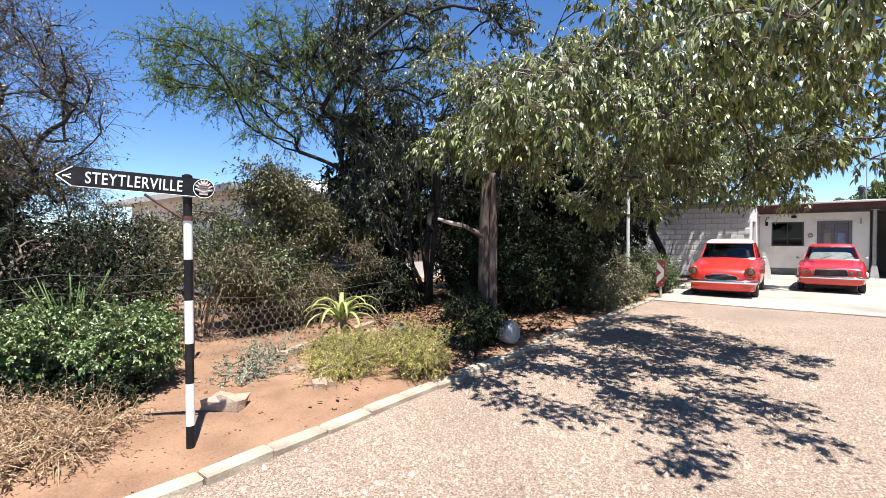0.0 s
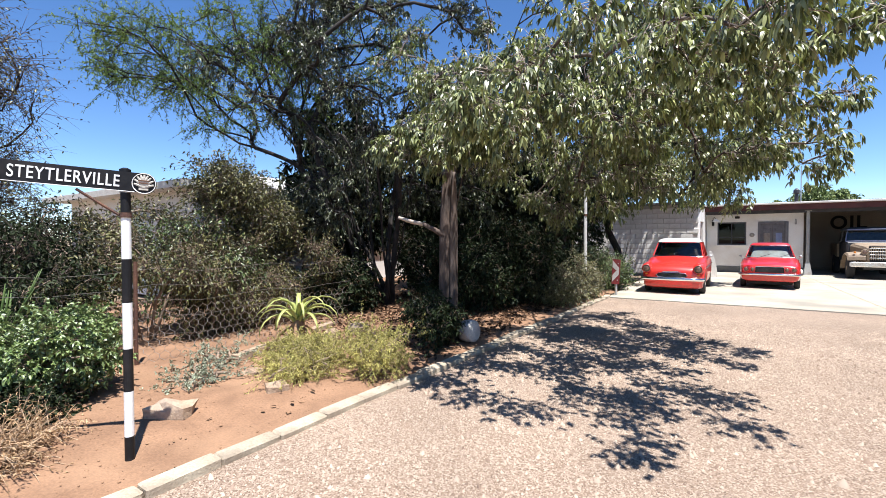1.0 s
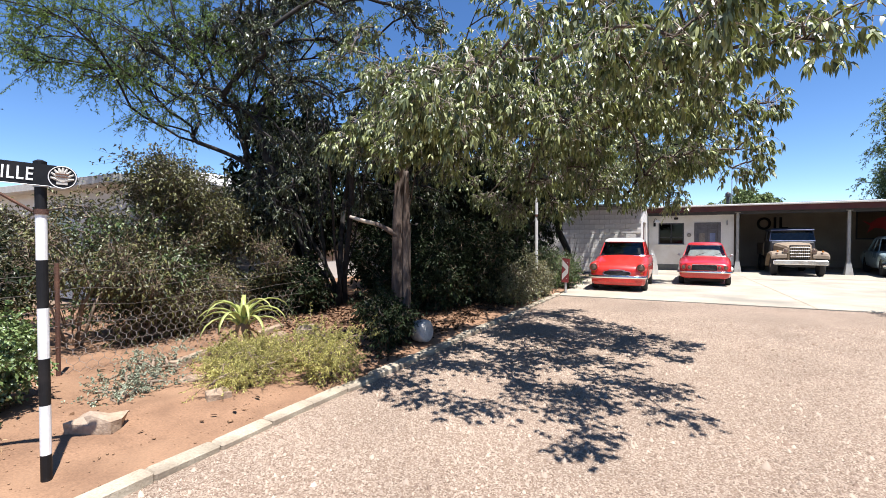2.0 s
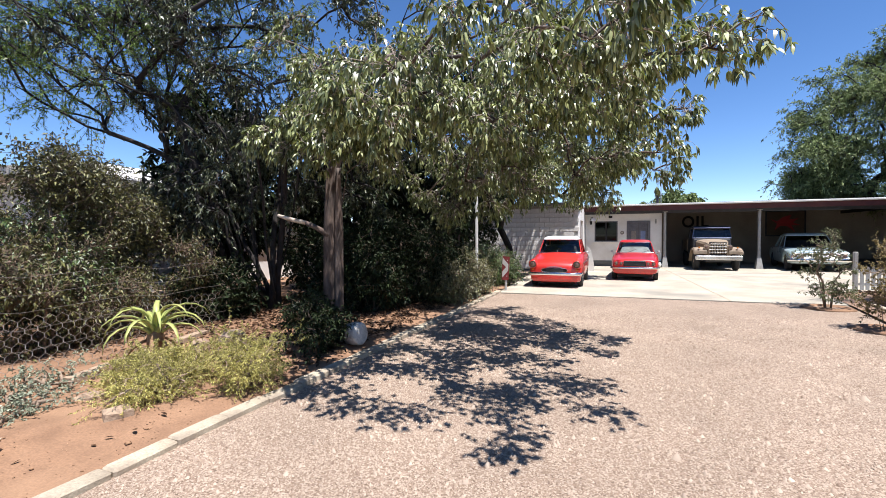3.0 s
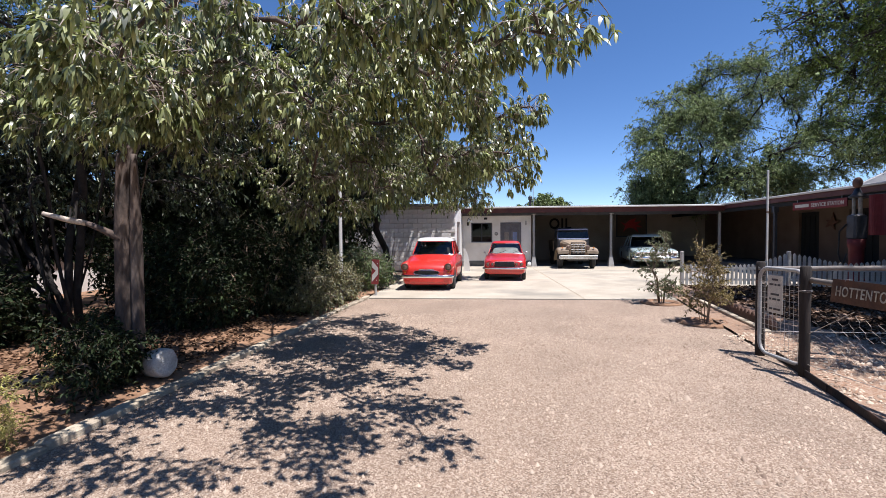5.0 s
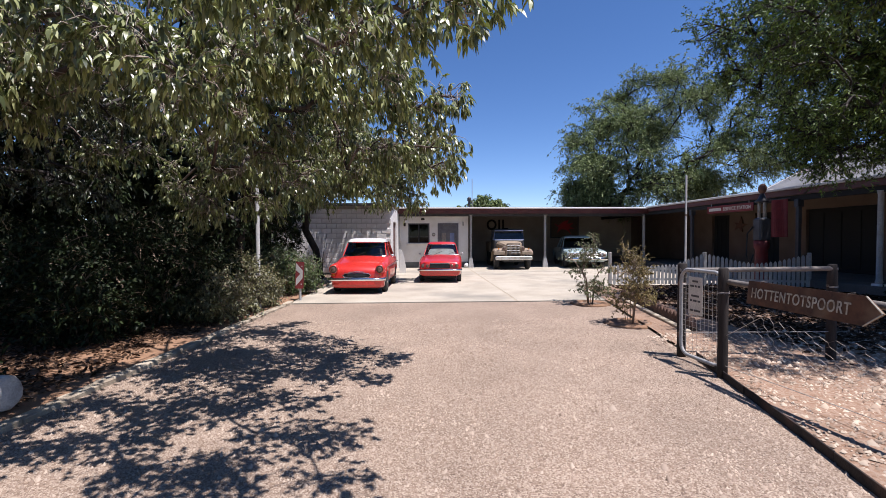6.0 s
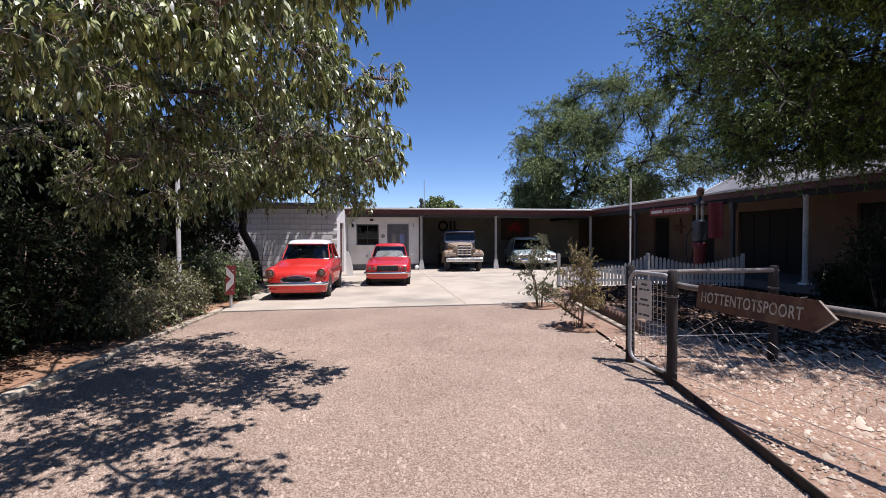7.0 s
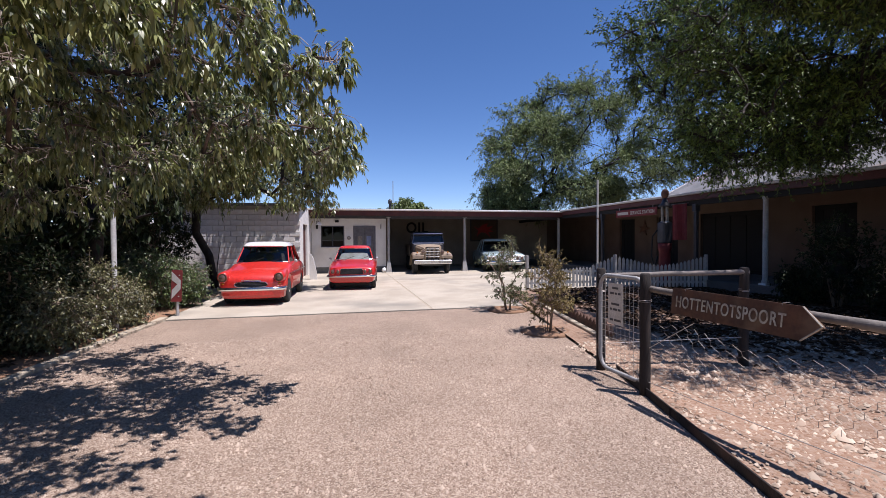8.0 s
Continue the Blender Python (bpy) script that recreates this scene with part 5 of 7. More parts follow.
    part("apron", Mesh().loft([[(x * k, y + dy, z) for x, y in ((-0.74, 0.34), (-0.73, 0.18), (-0.66, 0.08), (-0.5, 0.02), (-0.25, -0.01), (0, -0.02), (0.25, -0.01), (0.5, 0.02), (0.66, 0.08), (0.73, 0.18), (0.74, 0.34))] for z, k, dy in ((0.17, 0.95, 0.06), (0.19, 0.975, 0.025), (0.25, 0.99, 0.005), (0.42, 1.0, 0.0))]), M["car_coral"], c)
    return c


def coupe_red(at, rz):
    c = thing("car", at, "bright red vintage coupe with black grille and four lamps", "car", "parked cars", rz=rz)
    wheels = (0.72, 3.05)
    T = [(0.0, 0.66, 0.62, 0.25, 0.03), (0.05, 0.72, 0.67, 0.22, 0.05), (0.25, 0.77, 0.715, 0.22, 0.06), (1.15, 0.78, 0.85, 0.22, 0.06), (1.9, 0.78, 0.87, 0.22, 0.07), (3.2, 0.77, 0.83, 0.23, 0.06), (3.85, 0.72, 0.79, 0.30, 0.07), (3.95, 0.66, 0.70, 0.38, 0.07)]
    part("body", car_body(T, wheels, 0.33, 0.03), M["car_red"], c, smooth=True)
    part("underbody", Mesh().box((0, 1.95, 0.25), (1.16, 3.5, 0.26), 0.03), M["black"], c)
    # pale grey cabin imitates the sky's reflection on the windscreen
    greenhouse(c, (1.15, 3.3, 0.66, 0.60, 0.865), (1.68, 2.7, 0.53, 0.49, 1.255), M["car_red"], M["car_red"], glass="glass", cabin="grey_paint", roof_t=0.06, roof_from=0.93)
    g = part("grille", Mesh().loft([[(x, d, z) for x, z in ((-0.36, 0.47), (0.36, 0.47), (0.38, 0.56), (0.34, 0.635), (-0.34, 0.635), (-0.38, 0.56))] for d in (0.04, -0.012)]), M["black"], c, "black grille panel between the lamps")
    for k in range(5):
        part("grille_bar", Mesh().box((0, -0.016, 0.50 + 0.028 * k), (0.66, 0.008, 0.006), 0.001), M["dark_paint"], g)
    part("grille_rim", Mesh().tube([(-0.38, -0.014, 0.56), (-0.34, -0.014, 0.637), (0.34, -0.014, 0.637), (0.38, -0.014, 0.56)], 0.008, 6), M["chrome"], g)
    for s in (-1, 1):
        round_lamp(c, s * 0.60, -0.02, 0.555, 0.074, bezel="car_red")
        round_lamp(c, s * 0.43, -0.025, 0.552, 0.064, "driving_lamp", "car_red")
        for y in wheels:
            wheel(c, s * 0.69, y, 0.285, 0.155, s)
        part("indicator", Mesh().box((s * 0.62, -0.01, 0.40), (0.13, 0.03, 0.05), 0.01), M["amber"], c)
        part("mirror", Mesh().blob((s * 0.80, 1.15, 0.91), (0.09, 0.05, 0.07), 3, 0.02).tube([(s * 0.72, 1.17, 0.80), (s * 0.79, 1.16, 0.90)], 0.010, 6), M["steel"], c)
        part("sill_strip", Mesh().tube([(s * 0.785, 1.1, 0.34), (s * 0.785, 2.65, 0.34)], 0.010, 6), M["chrome"], c)
    bumper(c, 0.77, -0.09, 0.42, 0.030, overriders=())
    return c


def truck_tan(at, rz):
    c = thing("pickup_truck", at, "old tan utility pickup with an upright slatted grille under the carport", "pickup truck", "parked cars", rz=rz)
    wheels = (0.55, 3.55)
    # bonnet, cowl and cab
    hood = []
    for y, w, zt in ((0.10, 0.34, 1.07), (0.13, 0.38, 1.11), (0.4, 0.41, 1.15), (1.35, 0.60, 1.24)):
        hood.append([(x * w, y, z) for x, z in ((-1, 0.55), (-1, zt - 0.1), (-0.9, zt - 0.02), (-0.5, zt + 0.01), (0, zt + 0.02), (0.5, zt + 0.01), (0.9, zt - 0.02), (1, zt - 0.1), (1, 0.55))])
    part("bonnet", Mesh().loft(hood), M["car_tan"], c, smooth=False)
    g = part("grille", Mesh().box((0, 0.07, 0.88), (0.60, 0.07, 0.56), 0.02), M["black"], c)
    for k in range(10):
        part("slat", Mesh().box((-0.25 + 0.0556 * k, 0.028, 0.90), (0.024, 0.03, 0.46), 0.006), M["car_tan"], g)
    for k in range(4):
        part("bar", Mesh().box((0, 0.018, 0.74 + 0.11 * k), (0.6, 0.014, 0.022), 0.004), M["chrome"], g)
    part("shell", Mesh().tube([(-0.32, 0.05, 0.60), (-0.325, 0.05, 0.98), (-0.24, 0.06, 1.08), (0, 0.06, 1.1), (0.24, 0.06, 1.08), (0.325, 0.05, 0.98), (0.32, 0.05, 0.60)], 0.042, 8), M["car_tan"], c, smooth=True)
    for s in (-1, 1):
        fender = []
        for y, z, hgt in ((0.0, 0.78, 0.10), (0.03, 0.85, 0.10), (0.12, 0.90, 0.08), (0.5, 0.94, 0.06), (0.95, 0.88, 0.08), (1.25, 0.66, 0.14), (1.42, 0.45, 0.1)):
            fender.append([(s * 0.38, y, z - hgt), (s * 0.38, y, z), (s * 0.6, y, z + 0.01), (s * 0.82, y, z - 0.02), (s * 0.86, y, z - 0.08), (s * 0.86, y, z - hgt - 0.03), (s * 0.82, y, z - hgt - 0.03)])
        part("fender", Mesh().loft(fender), M["car_tan"], c, smooth=False)
        round_lamp(c, s * 0.41, 0.03, 0.94, 0.085, bezel="car_tan")
        part("indicator", Mesh().blob((s * 0.66, 0.02, 0.93), (0.07, 0.07, 0.07), 1, 0.0), M["amber"], c)
        for y in wheels:
            wheel(c, s * 0.70, y, 0.37, 0.18, s, "car_tan")
    # cab, roof and pillars coloured dark to hold the shade under the carport
    part("cab", Mesh().box((0, 2.1, 0.93), (1.42, 1.5, 0.75), 0.05), M["dark_paint"], c, "cab with the carport shade in its dark colour")
    cabg = Mesh().loft([[(sx * w, y, z) for sx, y in ((-1, f), (1, f), (1, r), (-1, r))] for w, f, r, z in ((0.73, 1.40, 2.82, 1.30), (0.66, 1.52, 2.78, 1.74))])
    part("glass", cabg, M["dark_glass"], c)
    part("cabin", Mesh().box((0, 2.2, 1.42), (1.2, 0.9, 0.4), 0.05), M["interior"], c)
    part("roof", Mesh().loft([[(sx * w, y, z) for sx, y in ((-1, f), (1, f), (1, r), (-1, r))] for w, f, r, z in ((0.69, 1.46, 2.82, 1.72), (0.68, 1.47, 2.81, 1.78), (0.55, 1.6, 2.7, 1.83))]), M["dark_paint"], c, "cab roof with the carport shade in its dark colour")
    part("windscreen_frame", Mesh().tube([(-0.72, 1.39, 1.31), (0.72, 1.39, 1.31), (0.655, 1.50, 1.73), (-0.655, 1.50, 1.73), (-0.72, 1.39, 1.31)], 0.022, 6, False), M["bluish"], c, "blue painted windscreen frame")
    part("sun_visor", Mesh().box((0, 1.42, 1.75), (1.34, 0.2, 0.03), 0.008), M["bluish"], c, "blue visor over the windscreen")
    for s in (-1, 1):
        part("pillar", Mesh().tube([(s * 0.73, 2.2, 1.3), (s * 0.67, 2.2, 1.73)], 0.03, 6), M["dark_paint"], c)
    part("load_bed", Mesh().box((0, 3.8, 0.95), (1.5, 1.8, 0.55), 0.03), M["car_tan"], c)
    part("bumper", Mesh().box((0, -0.10, 0.52), (1.62, 0.08, 0.17), 0.02), M["chrome"], c, "pale steel channel bumper")
    part("chassis", Mesh().box((0, 2.2, 0.42), (0.9, 4.4, 0.16), 0.02), M["black"], c)
    return c


def saloon_blue(at, rz):
    c = thing("car", at, "pale blue sixties saloon with a wide chrome grille under the carport", "car", "parked cars", rz=rz)
    wheels = (0.85, 3.55)
    T = [(0.02, 0.84, 0.72, 0.34, 0.03), (0.06, 0.87, 0.76, 0.30, 0.03), (0.4, 0.90, 0.80, 0.26, 0.03), (1.4, 0.91, 0.88, 0.22, 0.04), (2.4, 0.91, 0.90, 0.22, 0.05), (4.0, 0.89, 0.88, 0.24, 0.05), (4.6, 0.84, 0.80, 0.36, 0.06)]
    part("body", car_body(T, wheels, 0.37, 0.02), M["car_blue"], c, smooth=True)
    part("underbody", Mesh().box((0, 2.3, 0.36), (1.5, 4.0, 0.2), 0.03), M["black"], c)
    greenhouse(c, (1.45, 3.7, 0.80, 0.74, 0.885), (1.95, 3.2, 0.64, 0.60, 1.42), M["car_blue"], M["car_blue"])
    g = part("grille", Mesh().box((0, 0.0, 0.60), (1.62, 0.05, 0.17), 0.02), M["black"], c)
    for k in range(4):
        part("grille_bar", Mesh().box((0, -0.028, 0.54 + 0.04 * k), (1.12, 0.012, 0.012), 0.003), M["chrome"], g)
    part("grille_rim", Mesh().tube([(-0.83, -0.025, 0.51), (0.83, -0.025, 0.51), (0.83, -0.025, 0.69), (-0.83, -0.025, 0.69), (-0.83, -0.025, 0.51)], 0.014, 6, False), M["chrome"], g)
    for s in (-1, 1):
        round_lamp(c, s * 0.72, -0.03, 0.60, 0.08)
        round_lamp(c, s * 0.54, -0.03, 0.60, 0.08)
        for y in wheels:
            wheel(c, s * 0.78, y, 0.32, 0.17, s)
    bumper(c, 0.90, -0.10, 0.44, 0.065)
    return c


def resize(ob, s, sz):
    ob.matrix_world = ob.matrix_world @ Matrix.Diagonal((s, s, sz, 1))


resize(saloon_coral((-1.05, 11.75, 0.02), -2.5), 0.90, 0.94)
resize(coupe_red((1.11, 14.30, 0.02), -5), 0.87, 0.955)
resize(truck_tan((4.5, 19.4, 0.02), -3), 0.975, 0.975)
saloon_blue((7.85, 19.75, 0.02), -9)

# ---- carport and veranda fittings ----
oil = thing("wall_lettering", (0, 0, 0), "large dark letters fixed to the rear carport wall", "lettering")
lettering("OIL", 0.62, 1.25, M["black"], Matrix.Translation((5.0, 26.25, 2.15)) @ Matrix.Rotation(radians(90), 4, "X"), oil, "letters", 0.03)
pic = thing("wall_picture", (9.0, 26.25, 2.0), "framed panel with a red winged shape on the carport wall", "picture")
mb = Mesh()
for c_, s_ in (((0, 0, 0.62), (1.7, 0.05, 0.06)), ((0, 0, -0.62), (1.7, 0.05, 0.06)), ((-0.82, 0, 0), (0.06, 0.05, 1.18)), ((0.82, 0, 0), (0.06, 0.05, 1.18))):
    mb.box(c_, s_, 0.006)
part("picture_frame", mb, M["dark_paint"], pic)
part("panel", Mesh().box((0, 0.02, 0), (1.6, 0.02, 1.2)), M["shade_wall"], pic)
part("winged_shape", Mesh().prism([(-0.62, 0.22), (-0.35, 0.1), (-0.1, 0.32), (0.25, 0.42), (0.15, 0.2), (0.55, 0.24), (0.3, 0.05), (0.62, -0.1), (0.25, -0.1), (0.4, -0.42), (0.1, -0.15), (-0.2, -0.12), (-0.45, -0.35), (-0.35, -0.02)], 0.012, Matrix.Translation((0, 0.006, 0)) @ Matrix.Rotation(radians(90), 4, "X")), M["sign_red"], pic, "flat red winged shape")

lamp = thing("wall_lamp", (-0.22, 21.18, 2.2), "black gooseneck wall lamp with a white enamel shade", "wall lamp")
part("arm", Mesh().tube([(0, 0, -0.05), (0, -0.12, 0.06), (0.05, -0.28, 0.08), (0.1, -0.36, 0.0)], 0.012, 6), M["black"], lamp)
part("shade", Mesh().lathe([(0.02, 0.02), (0.05, 0.0), (0.13, -0.09), (0.125, -0.095), (0.04, -0.01)], (0.1, -0.36, 0.0), 16), M["white_enamel"], lamp, smooth=True)
part("bracket", Mesh().box((0, -0.01, -0.14), (0.09, 0.03, 0.24), 0.01), M["black"], lamp)
fl = thing("flood_light", (0.62, 21.16, 2.27), "small black floodlight fixed above the office window", "floodlight")
part("housing", Mesh().box((0, -0.06, 0), (0.16, 0.08, 0.1), 0.015), M["black"], fl)
part("bracket", Mesh().box((0, 0.0, 0.02), (0.05, 0.08, 0.03), 0.006), M["black"], fl)
plq = thing("wall_plaque", (1.12, 21.185, 1.55), "small oval plaque beside the office door", "plaque")
part("plaque_plate", Mesh().lathe([(0.085, 0), (0.085, 0.014), (0.07, 0.02)], (0, 0, 0), 18, Matrix.Rotation(radians(90), 4, "X")), M["letter_grey"], plq)
part("emblem", Mesh().box((0, -0.022, 0), (0.09, 0.006, 0.03), 0.002), M["paper"], plq)
spk = thing("wall_bracket", (2.5, 21.17, 2.05), "small pale wall bracket on the office wall", "bracket")
part("bracket_plate", Mesh().box((0, 0, 0), (0.05, 0.06, 0.2), 0.01), M["grey_paint"], spk)
pot = thing("ornament", (2.62, 20.95, 0.02), "small white stone ornament beside the office wall", "ornament")
part("stone", Mesh().blob((0, 0, 0.1), (0.2, 0.16, 0.22), 5, 0.3), M["white_enamel"], pot, smooth=True)

# hanging sign on the veranda edge
sg = thing("hanging_sign", (11.0, 15.25, 2.37), "long red sign board with pale lettering under the veranda roof", "sign", rz=-90)
bd = part("sign_board", Mesh().box((0, 0, 0), (2.2, 0.03, 0.26), 0.006), M["old_red"], sg)
part("lettering", Mesh().box((-0.68, -0.018, 0), (0.62, 0.006, 0.10), 0.002), M["paper"], bd, "pale bar for the first word")
for x, word in ((0.03, "SERVICE"), (0.69, "STATION")):
    lettering(word, 0.12, 0.6, M["paper"], Matrix.Translation((x, -0.018, 0)) @ Matrix.Rotation(radians(90), 4, "X"), bd)
for x in (-0.9, 0.9):
    part("chain", Mesh().tube([(x, 0, 0.12), (x, 0, 0.3)], 0.008, 6), M["steel"], sg)
bn = thing("banner", (11.03, 13.2, 1.95), "dark red cloth banner hanging from the veranda", "banner", rz=-90)
part("cloth", Mesh().loft([[(x, 0.03 * math.sin(x * 14 + z), z) for x in np.linspace(-0.32, 0.32, 12)] + [(x, 0.012 + 0.03 * math.sin(x * 14 + z), z) for x in np.linspace(0.32, -0.32, 12)] for z in (-0.55, 0.0, 0.55)]), M["cloth_red"], bn)
part("rod", Mesh().tube([(-0.36, 0.005, 0.56), (0.36, 0.005, 0.56)], 0.014, 8), M["dark_paint"], bn)

pump = thing("fuel_pump", (10.42, 13.1, 0.0), "tall antique red fuel pump with twin glass cylinders and round globe", "fuel pump")
part("base", Mesh().box((0, 0, 0.06), (0.5, 0.5, 0.12), 0.02), M["dark_paint"], pump)
part("column", Mesh().lathe([(0.2, 0.12), (0.2, 0.2), (0.16, 0.25), (0.16, 1.05), (0.19, 1.1), (0.19, 1.30)], (0, 0, 0), 18), M["old_red"], pump, smooth=True)
part("mechanism", Mesh().box((0, 0, 1.62), (0.34, 0.3, 0.66), 0.04), M["dark_paint"], pump)
for s in (-0.1, 0.1):
    cyl = part("cylinder", Mesh().lathe([(0.04, 1.94), (0.045, 1.95), (0.045, 2.40), (0.04, 2.42)], (0, s, 0), 14), M["pump_glass"], pump, "dusty glass measuring cylinder", True)
    part("ring", Mesh().lathe([(0.055, 1.93), (0.055, 1.97)], (0, s, 0), 14), M["steel"], cyl)
part("head", Mesh().lathe([(0.17, 2.40), (0.19, 2.43), (0.1, 2.52), (0.05, 2.66)], (0, 0, 0), 18), M["dark_paint"], pump, smooth=True)
part("globe", Mesh().blob((0, 0, 2.8), (0.14, 0.3, 0.3), 1, 0.0, 10, 16), M["rust"], pump, "round dull globe", True)
part("hose", Mesh().tube([(-0.18, 0.1, 1.7), (-0.34, 0.12, 1.5), (-0.36, 0.12, 0.9), (-0.28, 0.1, 0.55), (-0.2, 0.05, 0.9)], 0.02, 8), M["rubber"], pump, smooth=True)

wd = thing("wall_ornament", (13.66, 18.2, 1.9), "dark metal winged ornament on the veranda wall", "ornament", rz=-90)
part("plate", Mesh().prism([(-0.35, 0.1), (-0.05, 0.08), (0.05, 0.35), (0.15, 0.05), (0.4, 0.0), (0.1, -0.1), (0.15, -0.3), (-0.1, -0.12), (-0.3, -0.2), (-0.18, 0)], 0.03, Matrix.Rotation(radians(90), 4, "X")), M["rust"], wd)

# ---- trees ----
low_lobes = [(0.38, 5.75, 2.3, 0.55, 0.55, 0.36, 38), (0.0, 5.8, 2.85, 0.45, 0.5, 0.35, 30), (-0.35, 3.6, 2.65, 0.85, 0.6, 0.45, 54), (0.05, 2.95, 2.85, 0.35, 0.35, 0.22, 12), (0.1, 2.4, 2.65, 0.3, 0.25, 0.15, 11), (-0.35, 2.5, 2.6, 0.35, 0.25, 0.15, 11), (0.42, 3.3, 2.75, 0.3, 0.3, 0.25, 12), (-1.6, 3.3, 2.45, 0.85, 0.65, 0.5, 72), (-2.0, 4.0, 2.5, 0.5, 0.6, 0.4, 36), (-1.5, 7.2, 2.5, 1.1, 1.0, 0.55, 84), (-3.2, 8.2, 2.6, 1.3, 1.0, 0.6, 120), (-3.3, 6.4, 2.9, 1.1, 1.1, 0.6, 110), (-1.3, 2.75, 2.35, 0.35, 0.25, 0.15, 12), (-0.8, 6.4, 2.8, 0.9, 0.8, 0.7, 54), (-1.0, 6.0, 2.2, 0.9, 0.7, 0.42, 66), (-1.9, 7.0, 2.15, 1.0, 0.8, 0.5, 78), (-0.3, 6.4, 2.35, 0.6, 0.6, 0.4, 36)]
near_lobes = [(-1.15, 4.1, 2.75, 0.75, 0.45, 0.25, 54, 1), (-0.2, 4.5, 2.75, 0.65, 0.38, 0.22, 42, 1), (0.42, 4.85, 2.7, 0.4, 0.35, 0.2, 16, 1), (-1.5, 2.65, 2.5, 0.45, 0.3, 0.15, 20, 1), (-1.6, 3.6, 2.6, 0.5, 0.4, 0.2, 24, 1), (0.8, 3.7, 2.75, 0.32, 0.25, 0.12, 9, 1), (0.8, 3.0, 2.7, 0.2, 0.2, 0.1, 6, 1), (-2.65, 4.1, 2.4, 0.5, 0.35, 0.3, 46, 1), (-3.2, 3.95, 2.5, 0.5, 0.3, 0.28, 40, 1), (-0.7, 2.5, 2.75, 0.35, 0.22, 0.12, 12, 1), (-1.5, 5.4, 2.75, 0.6, 0.5, 0.25, 26, 1)]
high_lobes = [(-0.25, 5.2, 2.95, 0.7, 0.8, 0.55, 42), (-0.4, 5.8, 3.6, 0.9, 0.9, 0.5, 60), (-1.2, 5.6, 3.95, 1.0, 0.9, 0.5, 54), (-1.0, 4.4, 3.0, 1.5, 1.2, 0.7, 108), (-3.0, 5.0, 3.3, 1.2, 1.0, 0.6, 114), (-2.3, 4.4, 2.9, 0.9, 0.7, 0.5, 72), (-1.2, 5.2, 3.3, 0.9, 0.6, 0.4, 60), (-2.2, 5.8, 4.3, 1.9, 1.4, 0.9, 120), (-3.6, 6.3, 4.6, 1.9, 1.9, 1.4, 120), (-0.7, 6.1, 4.0, 1.3, 1.0, 0.8, 66), (-2.0, 7.1, 3.3, 1.1, 1.0, 0.8, 60)]
plant("tree", (-3.20, 4.57, 0), [[(-3.20, 4.57, -0.05), (-3.19, 4.56, 0.8), (-3.16, 4.54, 1.6), (-3.14, 4.57, 2.2), (-3.0, 4.7, 2.8), (-2.95, 4.9, 3.5)], [(-3.07, 4.60, -0.05), (-3.06, 4.60, 0.9), (-3.04, 4.60, 1.7), (-2.95, 4.62, 2.2), (-2.4, 4.7, 2.6), (-1.7, 4.8, 2.85)]],
      low_lobes + near_lobes + [(*b[:6], int(b[6] * 0.75)) for b in high_lobes],
      "large shady broad-leaved tree with a furrowed double trunk overhanging the drive", "tree", 11, M["bark"], M["leaf_broad"],
      r_tip=0.007, r_root=0.075, twigs=8, twig_len=0.17, per=9, length=0.056, width=0.024, hang=0.3, leaf_hang=0.55, leaf_mess=0.5, level=0.35, out=0.9, gap=0.30, cluster=6, loose=0.10, twig_mat=M["twig_grey"], droop=0.5, plain=False, tuft=0.7, power=0.55, sunny=0.55, shell=0.45)
stub = [o for o in bpy.data.objects if o.name == "tree"][0]
for dx, dy, r0, sd in ((0.0, 0.0, 0.062, 1), (0.125, 0.03, 0.056, 2)):
    rings = []
    for q in range(19):
        z = -0.05 + 2.3 * q / 18
        flare = (1 + 0.5 * math.exp(-max(z, 0) * 6)) * min(1.0, 1.0 - 0.55 * (z - 1.5) / 0.75 if z > 1.5 else 1.0)
        rings.append([(dx + 0.05 * (z / 2.2) ** 2 + r0 * flare * (1 + 0.10 * noise.noise(Vector((4 * math.cos(a), 4 * math.sin(a) + sd * 7, z * 0.8))) + 0.06 * math.sin(a * 7 + z)) * math.cos(a),
                       dy - 0.06 * (z / 2.2) ** 2 + r0 * flare * (1 + 0.10 * noise.noise(Vector((4 * math.cos(a), 4 * math.sin(a) + sd * 7, z * 0.8 + 5))) + 0.06 * math.sin(a * 7 + z)) * math.sin(a), z) for a in np.linspace(0, 2 * math.pi, 29)[:-1]])
    part("bole", Mesh().loft(rings), M["bark"], stub, "furrowed reddish-brown bole", True)
part("stub", Mesh().tube([(0.05, -0.05, 1.42), (-0.12, -0.10, 1.52), (-0.24, -0.14, 1.58)], [0.045, 0.03, 0.026], 9), M["bark"], stub, "short dark side branch", True)
part("stub_end", Mesh().tube([(-0.235, -0.138, 1.577), (-0.38, -0.19, 1.61), (-0.56, -0.26, 1.67)], [0.027, 0.028, 0.02], 9), M["cut_wood"], stub, "pale barkless broken end", True)
